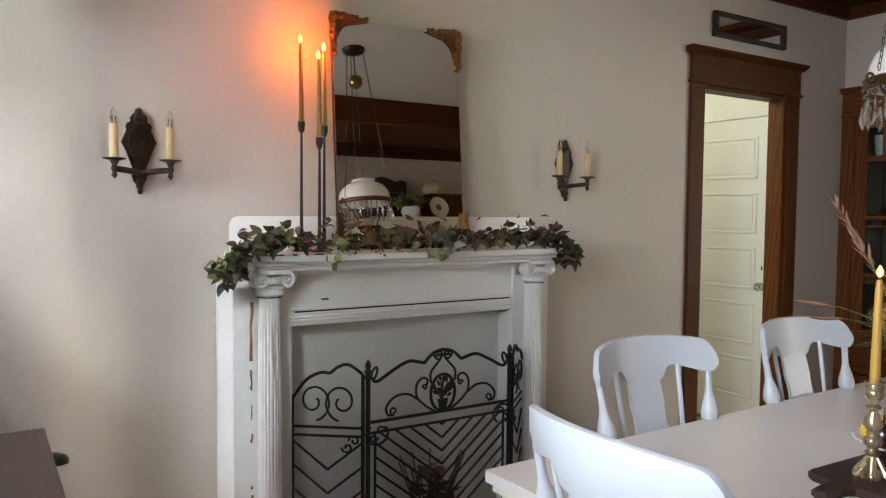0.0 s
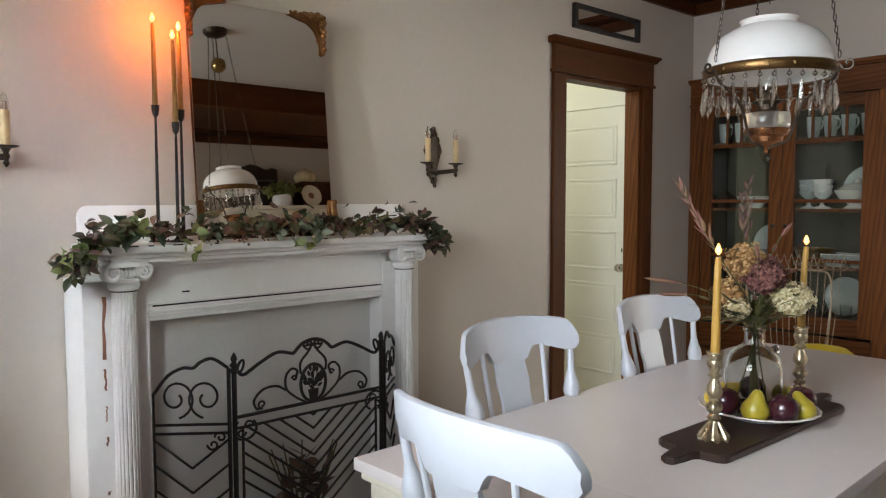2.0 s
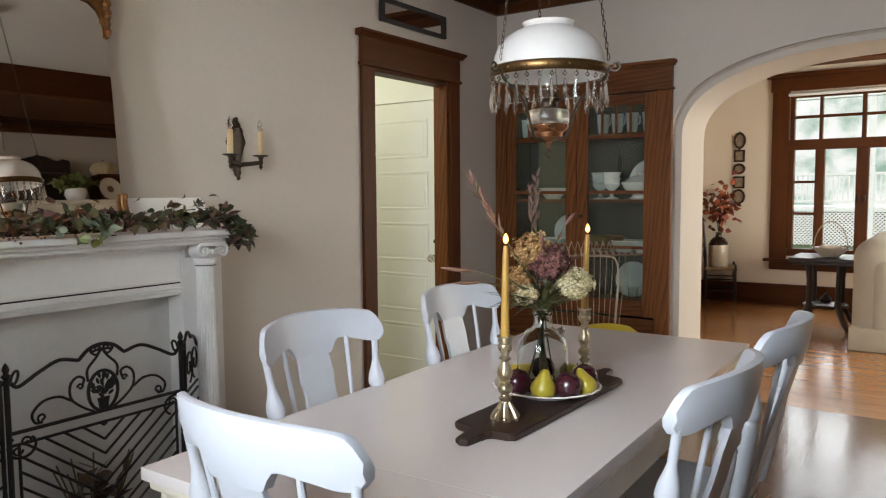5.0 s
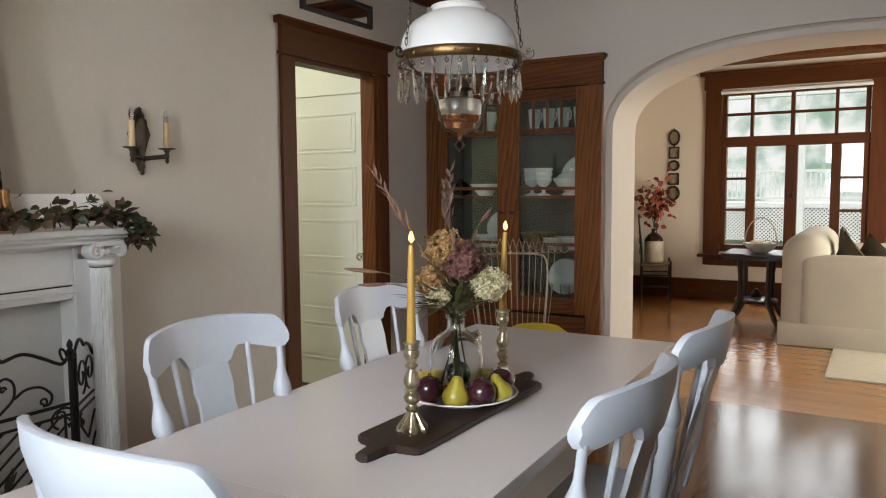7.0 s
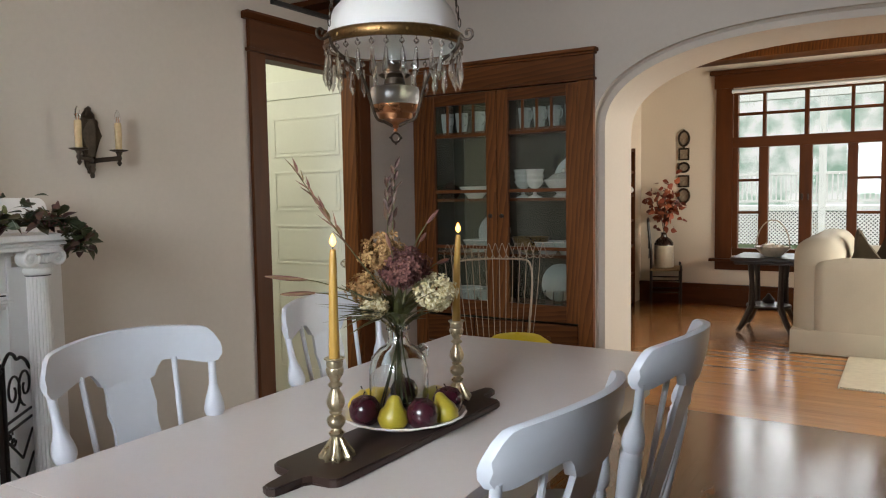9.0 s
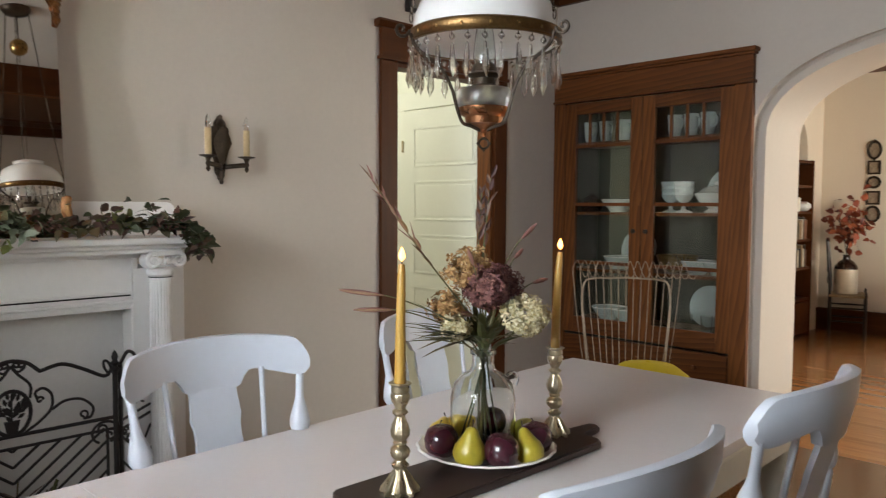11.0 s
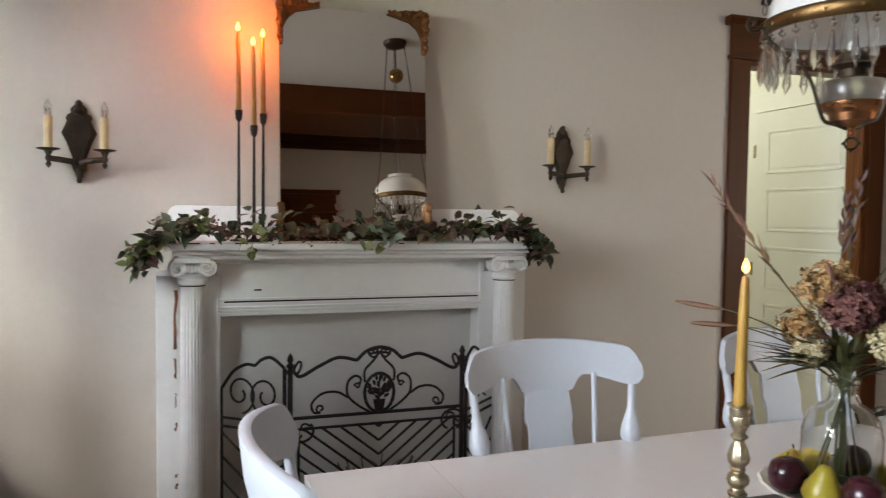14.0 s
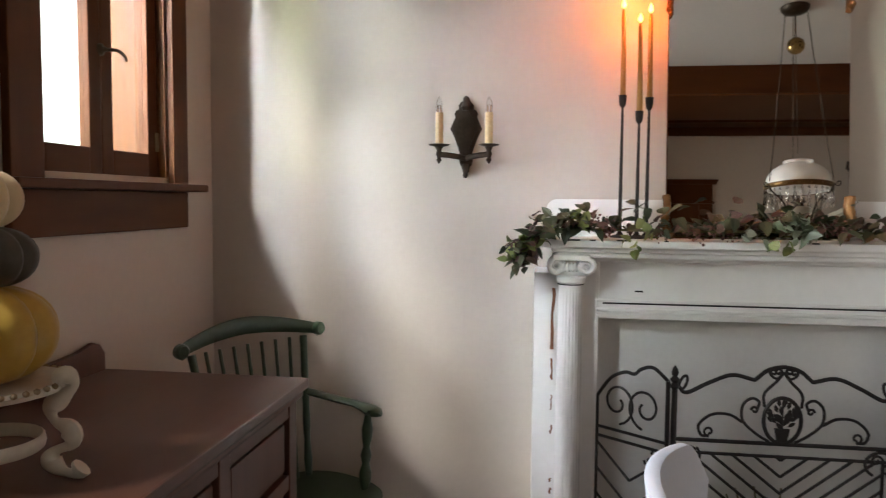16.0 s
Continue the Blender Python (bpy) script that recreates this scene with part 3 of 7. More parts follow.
for s in (-1, 1):
    part("pier", B(0.475, 0.0, 0, 0.665, 0.205, 1.15, 0.003) if s > 0 else B(-0.69, 0.0, 0, -0.49, 0.205, 1.15, 0.003), MANTEL_PAINT, fp)
    flutes = 20
    bm = L([(0.0415, 0.10), (0.041, 0.3), (0.0395, 0.8), (0.037, 1.115)], flutes * 4, pose(SX(s), -0.03, 0), wave=lambda a, z: 1 - 0.07 * max(0, math.cos(a * 20)) ** 1.0)
    part("column_shaft", bm, MANTEL_PAINT, fp, "fluted white column shaft", True)
    part("column_base", L([(0.062, 0), (0.062, 0.05), (0.055, 0.06), (0.058, 0.075), (0.048, 0.10)], 28, pose(SX(s), -0.03, 0)), MANTEL_PAINT, fp, "", True)
    part("column_neck", L([(0.0405, 1.115), (0.040, 1.121), (0.047, 1.128), (0.048, 1.140), (0.043, 1.147), (0.052, 1.156), (0.054, 1.160)], 28, pose(SX(s), -0.03, 0)), MANTEL_PAINT, fp, "", True)
    part("paint_crack", L([(0.0405, 1.1165), (0.0413, 1.1185), (0.0405, 1.1205)], 20, pose(SX(s), -0.03, 0)), SOOT_AND_SHADE, fp)
    cap = part("capital", B(SX(s) - 0.058, -0.088, 1.196, SX(s) + 0.058, 0.02, 1.214, 0.004), MANTEL_PAINT, fp)
    for d in (-1, 1):
        pts = spiral(SX(s) + d * 0.045, 1.178, 0.027, 0.004, math.pi / 2, -1.6 * d, 30)
        part("volute", T([(x, -0.078, z) for x, _, z in pts], [0.009 - 0.005 * i / 29 for i in range(30)], 8), MANTEL_PAINT, cap, "", True)
        part("volute_back", L([(0.026, 0), (0.029, 0.004), (0.026, 0.05)], 18, pose(SX(s) + d * 0.045, -0.02, 1.178, 90)), MANTEL_PAINT, cap, "", True)
    for k in range(5):
        a = (k - 2) * 0.011
        part("acanthus_leaf", L([(0.002, 0), (0.008, 0.010), (0.006, 0.022), (0.0, 0.030)], 8, pose(SX(s) + a, -0.078 - 0.004 * (2 - abs(k - 2)), 1.162, 12)), MANTEL_PAINT, cap, "", True)
part("frieze_board", B(-0.49, 0.012, 1.005, 0.49, 0.205, 1.225, 0.002), MANTEL_PAINT, fp)
for x0, z0, x1, z1 in ((-0.50, 1.187, 0.50, 1.205), (-0.50, 1.058, 0.50, 1.068), (-0.50, 1.068, -0.482, 1.187), (0.475, 1.068, 0.493, 1.187)):
    part("frieze_moulding", B(x0, 0.002, z0, x1, 0.014, z1, 0.004), MANTEL_PAINT, fp)
# black strip drawn in for the shadow below the frieze panel
part("frieze_shadow_line", B(-0.47, 0.008, 1.052, 0.47, 0.013, 1.057), SOOT_AND_SHADE, fp)
for z, y in ((1.030, -0.002), (1.018, 0.004)):
    part("lintel_bead", B(-0.49, y, z, 0.49, 0.02, z + 0.009, 0.003), MANTEL_PAINT, fp)
for s in (-1, 1):
    part("opening_trim", B(-0.512, 0.002, 0, -0.484, 0.02, 1.0175, 0.004) if s < 0 else B(0.470, 0.002, 0, 0.500, 0.02, 1.0175, 0.004), MANTEL_PAINT, fp)
part("keyhole_slot", B(-0.37, 0.0065, 1.092, -0.345, 0.0125, 1.097), SOOT_AND_SHADE, fp)
for z0, z1, out in ((1.205, 1.222, 0.035), (1.222, 1.238, 0.06), (1.238, 1.262, 0.10)):
    part("shelf_moulding" if z1 < 1.25 else "mantel_shelf", B(-0.60 - out * 0.62, -0.045 - out * 0.6, z0, 0.60 + out * 0.75, 0.207, z1, 0.006), MANTEL_PAINT, fp)
# bare patches where the paint has come away from the left side board
random.seed(4)
for z0, h, w in ((0.90, 0.20, 0.010), (0.80, 0.07, 0.006), (0.70, 0.05, 0.004), (0.62, 0.03, 0.006), (0.46, 0.012, 0.007), (0.42, 0.02, 0.007)):
    pts = [(-0.628 + random.uniform(-0.003, 0.003), z0 + h * i / 7) for i in range(8)]
    bm = slab(bmesh.new(), [(x - w * random.uniform(0.3, 0.7), z) for x, z in pts] + [(x + w * random.uniform(0.3, 0.7), z) for x, z in pts[::-1]], 0.003)
    put(bm, bm.verts[:], Matrix.Translation((0, -0.0015, 0)))
    part("paint_chip", bm, CHIP, fp, "bare brown wood under chipped paint")
for x0, w in ((-0.60, 0.05), (-0.52, 0.016), (-0.44, 0.03), (-0.3, 0.012), (0.12, 0.02)):
    part("paint_chip", B(x0, -0.1065, 1.2595, x0 + w, -0.10, 1.2635), SOOT_AND_SHADE, fp, "dark chip along the shelf edge")
part("fireback", B(-0.489, 0.095, 0, 0.474, 0.107, 1.0045), FIREBACK, fp, "pale grey painted fireback panel")
setting("hearth", B(1.15, 2.25, 0.0, 2.55, 2.84, 0.02, 0.004), SOOT_AND_SHADE, "black hearth slab in front of the fireplace", "hearth")

# board with rounded corners behind the mirror
pts = [(-0.655, 0), (0.705, 0)] + [(0.705 - 0.035 + 0.035 * math.cos(a), 0.125 - 0.035 + 0.035 * math.sin(a)) for a in np.linspace(0, math.pi / 2, 6)] + [(-0.655 + 0.035 + 0.035 * math.cos(a), 0.125 - 0.035 + 0.035 * math.sin(a)) for a in np.linspace(math.pi / 2, math.pi, 6)]
bm = slab(bmesh.new(), pts, 0.02, None, 0.004)
back_board = thing("backboard", pose(1.842, 2.985, 1.2622), "low white painted board with rounded corners behind the mirror", "panel")
part("board", bm, MANTEL_PAINT, back_board)

# ---- the dining table ----
TX0, TX1, TY0, TY1, TZ = 1.515, 3.735, 1.005, 1.915, 0.765
table = thing("dining_table", pose((TX0 + TX1) / 2, (TY0 + TY1) / 2, 0, 0, 0, 1.3), "long painted dining table with a smooth greige top", "table")
hx, hy = (TX1 - TX0) / 2, (TY1 - TY0) / 2
part("tabletop", B(-hx + 0.2985, -hy, TZ - 0.03, hx, hy, TZ, 0.0015), TABLE_PAINT, table)
part("end_leaf", B(-hx, -hy, TZ - 0.031, -hx + 0.298, hy, TZ - 0.0003, 0.0015), TABLE_PAINT, table, "painted end leaf")
for x0, y0, x1, y1 in ((-hx + 0.03, -hy + 0.03, hx - 0.03, -hy + 0.055), (-hx + 0.03, hy - 0.055, hx - 0.03, hy - 0.03), (-hx + 0.03, -hy + 0.055, -hx + 0.055, hy - 0.055), (hx - 0.055, -hy + 0.055, hx - 0.03, hy - 0.055)):
    part("apron", B(x0, y0, TZ - 0.15, x1, y1, TZ - 0.031, 0.003), CREAM_PAINT, table, "cream painted apron")
part("edge_moulding", B(-hx + 0.012, -hy + 0.012, TZ - 0.055, hx - 0.012, hy - 0.012, TZ - 0.032, 0.006), CREAM_PAINT, table)
for sx in (-1, 1):
    for sy in (-1, 1):
        part("leg", L([(0.03, 0), (0.034, 0.02), (0.026, 0.05), (0.038, 0.12), (0.044, 0.2), (0.036, 0.32), (0.046, 0.40), (0.03, 0.44), (0.048, 0.48), (0.048, TZ - 0.055)], 20, pose(sx * (hx - 0.085), sy * (hy - 0.085), 0)), CREAM_PAINT, table, "turned cream table leg", True)


# ---- chairs ----
def chair_parts(t, seat_z=0.445):
    """A press-back kitchen chair; it faces -y, its back stands at +y. Origin on the floor under the back's foot."""
    W = 0.245
    # seat
    bm = bmesh.new()
    out = []
    for i in range(36):
        a = 2 * math.pi * i / 36
        ca, sa = math.cos(a), math.sin(a)
        out.append((0.215 * math.copysign(abs(ca) ** 0.6, ca), 0.20 * math.copysign(abs(sa) ** 0.7, sa)))
    top = [bm.verts.new((x * (1.05 if y < 0 else 0.95), y - 0.21, seat_z)) for x, y in out]
    low = [bm.verts.new((x * 0.97 * (1.05 if y < 0 else 0.95), y * 0.97 - 0.21, seat_z - 0.035)) for x, y in out]
    mid = [bm.verts.new((x * 0.6, y * 0.6 - 0.21, seat_z - 0.012)) for x, y in out]
    bm.faces.new(mid)
    bm.faces.new(low[::-1])
    for i in range(36):
        j = (i + 1) % 36
        bm.faces.new((top[i], top[j], mid[j], mid[i]))
        bm.faces.new((low[i], low[j], top[j], top[i]))
    part("seat", bm, CHAIR_PAINT, t, "", True)
    lean = lambda z: 0.005 + (z - seat_z) * 0.20
    # turned posts
    for s in (-1, 1):
        prof = [(0.012, 0), (0.016, 0.02), (0.018, 0.06), (0.022, 0.12), (0.0255, 0.20), (0.0275, 0.265), (0.0275, 0.296), (0.024, 0.306), (0.0265, 0.313), (0.024, 0.320), (0.0215, 0.326), (0.0275, 0.338), (0.0280, 0.350), (0.0245, 0.370), (0.0165, 0.395), (0.0115, 0.415), (0.0105, 0.445), (0.0105, 0.495)]
        m = pose(s * 0.185, lean(seat_z) - 0.03, seat_z - 0.005, -8.6, s * 5.6, 0)
        part("post", L(prof, 16, m), CHAIR_PAINT, t, "turned back post", True)
        part("spindle", T([(s * 0.105, lean(seat_z) - 0.03, seat_z - 0.005), (s * 0.118, lean(0.65) - 0.015, 0.65), (s * 0.135, lean(0.88) - 0.006, 0.938)], 0.0075, 8), CHAIR_PAINT, t, "", True)
    # vase-shaped splat
    half = [(0.058, 0.0), (0.064, 0.08), (0.071, 0.16), (0.073, 0.22), (0.069, 0.29), (0.062, 0.345), (0.061, 0.375), (0.068, 0.388), (0.071, 0.402), (0.067, 0.418), (0.065, 0.428), (0.065, 0.475)]
    outline = [(x, z) for x, z in half] + [(-x, z) for x, z in half[::-1]]
    bm = slab(bmesh.new(), outline, 0.012, None, 0.002)
    put(bm, bm.verts[:], pose(0, lean(seat_z) - 0.036, seat_z - 0.003, -15.6))
    part("splat", bm, CHAIR_PAINT, t, "vase-shaped back splat", True)
    # curved crest rail with a scalloped lower edge
    bm = bmesh.new()
    n = 40
    rows = []
    for i in range(n + 1):
        u = -1 + 2 * i / n
        x = u * 0.252
        zt = 1.028 - 0.022 * abs(u) ** 2.2 - (0.042 * max(0, (abs(u) - 0.86) / 0.14) ** 2.2)
        au = abs(u)
        zb = 0.892 if au < 0.29 else 0.892 + 0.044 * math.sin(min(1, (au - 0.29) / 0.14) * math.pi / 2) if au < 0.43 else 0.936 - 0.024 * min(1, (au - 0.43) / 0.40) ** 1.3
        if au > 0.92:
            zb += 0.02 * ((au - 0.92) / 0.08) ** 2
        yb = lean(0.94) - 0.055 + 0.080 * (1 - u * u) - 0.022
        tilt = 0.20
        ring = []
        for z, off in ((zb, 0.0), (zb, 0.022), ((zb + zt) / 2, 0.026), (zt, 0.020), (zt + 0.003, 0.010), (zt, 0.0), ((zb + zt) / 2, -0.004)):
            ring.append(bm.verts.new((x, yb + off + (z - 0.94) * tilt, z)))
        rows.append(ring)
    for p, q in zip(rows, rows[1:]):
        for i in range(7):
            j = (i + 1) % 7
            bm.faces.new((p[i], p[j], q[j], q[i]))
    bm.faces.new(rows[0][::-1])
    bm.faces.new(rows[-1])
    bmesh.ops.recalc_face_normals(bm, faces=bm.faces)
    part("crest_rail", bm, CHAIR_PAINT, t, "broad curved crest rail", True)
    for sx in (-1, 1):
        for y0, y1 in ((-0.06, 0.0), (-0.36, -0.41)):
            a, b_ = Vector((sx * 0.14, y0, seat_z - 0.03)), Vector((sx * 0.19, y1, 0.0))
            part("leg", T([a.lerp(b_, f) for f in (0, 0.1, 0.25, 0.4, 0.55, 0.6, 0.8, 0.97, 1)], [0.012, 0.016, 0.022, 0.020, 0.014, 0.021, 0.017, 0.012, 0.013], 12), CHAIR_PAINT, t, "turned leg", True)
        part("side_stretcher", T([(sx * 0.162, -0.03, 0.22), (sx * 0.164, -0.2, 0.22), (sx * 0.166, -0.385, 0.22)], [0.008, 0.012, 0.008], 10), CHAIR_PAINT, t, "", True)
    part("front_stretcher", T([(-0.175, -0.393, 0.15), (0, -0.395, 0.15), (0.175, -0.393, 0.15)], [0.008, 0.013, 0.008], 10), CHAIR_PAINT, t, "", True)


chair = thing("dining_chair", pose(2.168, 1.885, 0, 0, 0, -1), "white painted press-back wooden dining chair at the table", "chair", "chairs round the table")
chair_parts(chair)
for x, y, a in ((2.966, 1.900, -2), (1.47, 1.365, 88), (2.215, 0.825, 178), (2.90, 0.82, 180)):
    copy_thing(chair, pose(x, y, 0, 0, 0, a))

# ---- built-in china cabinet in the east wall ----
cab = thing("china_cabinet", pose(XE, 0, 0), "golden oak built-in china cabinet with two glazed doors", "cabinet", kind="structure")
cy0, cy1 = 1.88, 2.97
for y0, y1 in ((1.795, cy0 + 0.01), (cy1 - 0.01, 3.045)):
    part("side_casing", B(-0.03, y0, 0, 0.0, y1, 2.02, 0.003), OAK, cab)
part("fillet", B(-0.042, 1.785, 2.02, 0.0, 3.047, 2.036, 0.004), OAK_H, cab)
part("head_board", B(-0.032, 1.795, 2.036, 0.0, 3.045, 2.165, 0.003), OAK_H, cab)
for z0, z1, o in ((2.165, 2.178, 0.05), (2.178, 2.20, 0.066)):
    part("cap", B(-o, 1.795 - (o - 0.03) * 0.6, z0, 0.0, 3.048, z1, 0.005), OAK_H, cab, "dark oak cap")
# back and sides carry the cabinet's inner shade as colour
part("carcass_back", B(0.33, cy0, 0, 0.35, cy1, 2.02), CABINET_BACK_SHADE, cab, "cabinet lining, near black for the shade inside")
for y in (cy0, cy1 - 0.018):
    part("carcass_side", B(0.0, y + 0.001, 0, 0.33, y + 0.017, 2.018), CABINET_BACK_SHADE, cab)
for z in (0.66, 0.98, 1.33, 1.76, 1.99):
    part("shelf", B(0.03, cy0 + 0.018, z, 0.33, cy1 - 0.018, z + 0.018, 0.002), OAK_H, cab, "oak cabinet shelf")
mid = (cy0 + cy1) / 2


def cab_door(y0, y1):
    d = part("door", B(-0.024, y0, 0.60, 0.002, y0 + 0.075, 2.015, 0.003), OAK, cab, "glazed oak cabinet door")
    part("stile", B(-0.024, y1 - 0.075, 0.60, 0.002, y1, 2.015, 0.003), OAK, d)
    part("top_rail", B(-0.024, y0 + 0.075, 1.945, 0.002, y1 - 0.075, 2.015, 0.003), OAK_H, d)
    part("bottom_rail", B(-0.024, y0 + 0.075, 0.60, 0.002, y1 - 0.075, 0.70, 0.003), OAK_H, d)
    a, b_ = y0 + 0.075, y1 - 0.075
    for z in (1.74, 1.385, 1.03):
        part("glazing_bar", B(-0.018, a, z, -0.002, b_, z + 0.02, 0.002), OAK_H, d)
    for k in (1, 2, 3):
        y = a + (b_ - a) * k / 4
        part("glazing_bar", B(-0.017, y - 0.008, 1.76, -0.003, y + 0.008, 1.945, 0.002), OAK, d)
    for z0, z1 in ((0.70, 1.03), (1.05, 1.385), (1.405, 1.74), (1.76, 1.945)):
        part("pane", B(-0.009, a, z0, -0.006, b_, z1), PANE_DARK, d).visible_shadow = False
    return d


d1, d2 = cab_door(cy0 + 0.012, mid - 0.002), cab_door(mid + 0.002, cy1 - 0.012)
for y in (mid - 0.04, mid + 0.04):
    part("knob", L([(0.006, 0), (0.007, 0.012), (0.014, 0.018), (0.013, 0.026), (0, 0.03)], 14, pose(-0.024, y, 1.24, 0, -90, 0)), BRONZE, cab, "dark round knob", True)
for k in range(3):
    y0 = cy0 + 0.012 + k * (cy1 - cy0 - 0.024) / 3
    dr = part("drawer", B(-0.024, y0 + 0.004, 0.42, 0.0, y0 + (cy1 - cy0 - 0.024) / 3 - 0.004, 0.585, 0.004), OAK_H, cab, "oak drawer front")
    part("drawer_knob", L([(0.006, 0), (0.007, 0.012), (0.014, 0.018), (0.013, 0.026), (0, 0.03)], 14, pose(-0.024, y0 + (cy1 - cy0) / 6, 0.50, 0, -90, 0)), OAK, dr, "", True)
part("base_panel", B(-0.02, cy0 + 0.012, 0.0, 0.0, cy1 - 0.012, 0.41, 0.003), OAK, cab)

# ---- on and round the mantel ----
# mirror: bevelled glass leaning on the wall, with two gilt scroll corners at the top and small feet
MW, MH = 0.278, 0.90
mirror = thing("mantel_mirror", pose(1.853, 2.925, 1.263, -5), "old frameless mirror with gilt scroll corners leaning on the wall", "mirror")
pts = [(-MW, 0), (MW, 0), (MW, MH - 0.045), (MW - 0.012, MH - 0.028), (-MW + 0.012, MH - 0.028), (-MW, MH - 0.045)]
part("glass", slab(bmesh.new(), pts, 0.006), MIRROR, mirror, "tarnished mirror glass")
part("backing", slab(bmesh.new(), [(x * 1.004, z * 1.003) for x, z in pts], 0.012, Matrix.Translation((0, 0.007, 0))), TRIM, mirror, "thin dark wooden backing")
random.seed(11)
for s in (-1, 1):
    leafy_corner = [(MW - 0.150, MH - 0.030), (MW - 0.135, MH - 0.018), (MW - 0.105, MH - 0.020), (MW - 0.080, MH - 0.008), (MW - 0.045, MH - 0.012), (MW - 0.015, MH - 0.004), (MW + 0.010, MH - 0.010), (MW + 0.016, MH - 0.035), (MW + 0.008, MH - 0.065), (MW + 0.014, MH - 0.095), (MW + 0.006, MH - 0.125), (MW + 0.012, MH - 0.155), (MW, MH - 0.178), (MW - 0.012, MH - 0.160), (MW - 0.010, MH - 0.115), (MW - 0.030, MH - 0.075), (MW - 0.060, MH - 0.050), (MW - 0.110, MH - 0.040)]
    corner = part("corner_ornament", slab(bmesh.new(), [(s * x, z) for x, z in leafy_corner], 0.010, Matrix.Translation((0, -0.012, 0)), 0.002), GILT, mirror, "gilt rococo scroll ornament", True)
    for k in range(22):
        f = k / 21
        x, z = (MW - 0.14 + 0.28 * f, MH - 0.024) if f < 0.5 else (MW + 0.001, MH - 0.024 - 0.28 * (f - 0.5))
        r = 0.008 + 0.007 * math.sin(math.pi * f) + random.uniform(-0.002, 0.002)
        part("leaf_boss", L([(0, -r), (r * 0.7, -r * 0.6), (r, 0), (r * 0.7, r * 0.6), (0, r)], 7, pose(s * (x + random.uniform(-0.006, 0.004)), -0.014, z + random.uniform(-0.006, 0.006), random.uniform(0, 90), random.uniform(0, 90), 0)), GILT, corner, "", True)
    foot = part("foot_ornament", T(smooth_line([(s * (MW - 0.02), -0.012, 0.0), (s * (MW + 0.008), -0.016, 0.04), (s * MW, -0.014, 0.10), (s * (MW + 0.004), -0.012, 0.14)], 5), [0.010 + 0.006 * math.sin(i * 1.5) ** 2 for i in range(16)], 8), GILT, mirror, "gilt scroll ornament", True)


def flame_part(parent, x, y, z, h=0.03, r=0.0075):
    part("wick", T([(x, y, z - 0.002), (x + 0.001, y, z + 0.008)], 0.0011, 6), WICK, parent)
    part("flame", L([(0.0005, 0.0), (r * 0.75, h * 0.18), (r, h * 0.36), (r * 0.7, h * 0.65), (r * 0.25, h * 0.9), (0, h)], 12, Matrix.Translation((x, y, z + 0.004))), FLAME, parent, "bright candle flame", True)


def candle(m, high, lean=(0, 0), r=0.0105, label="tall gold beeswax taper candle, lit", material=None):
    t = thing("taper_candle", m, label, "candle", "lit candles")
    n = 10
    part("taper", T([(lean[0] * (i / n) ** 2, lean[1] * (i / n) ** 2, high * i / n) for i in range(n + 1)], [r * (1 - 0.35 * i / n) for i in range(n)] + [r * 0.5], 14), material or WAX, t, "", True)
    flame_part(t, lean[0], lean[1], high + 0.002)
    return t


# three slender iron candle holders
for x, y, h, ch, ln in ((1.426, 2.925, 0.462, 0.282, (-0.003, 0)), (1.474, 2.875, 0.405, 0.282, (-0.003, 0.004)), (1.509, 2.915, 0.452, 0.274, (-0.002, 0))):
    holder = thing("iron_candlestick", pose(x, y, 1.2625), "slender black iron candlestick with a small cup on the mantel", "candlestick", "iron candlesticks on the mantel")
    part("foot", L([(0.032, 0), (0.032, 0.004), (0.012, 0.010), (0.006, 0.02)], 20), IRON, holder, "", True)
    part("stem", L([(0.0065, 0.018), (0.0058, 0.15), (0.0042, h - 0.06), (0.0035, h - 0.04)], 12), IRON, holder, "", True)
    part("cup", L([(0.003, h - 0.042), (0.010, h - 0.032), (0.0125, h - 0.015), (0.0125, h - 0.002), (0.0145, h), (0.0115, h - 0.001), (0.011, h - 0.012), (0, h - 0.012)], 16), IRON, holder, "", True)
    candle(pose(x, y, 1.2625 + h - 0.0115), ch, ln, 0.0095, "tall gold beeswax taper candle, lit, on the mantel", WAX_DARK)
    glow_data = bpy.data.lights.new("candle_light", "POINT")
    glow_data.energy, glow_data.color, glow_data.shadow_soft_size = 2.4, (1.0, 0.20, 0.015), 0.012
    new("candle_light", glow_data).location = (x + ln[0], y + ln[1], 1.2625 + h + ch + 0.016)


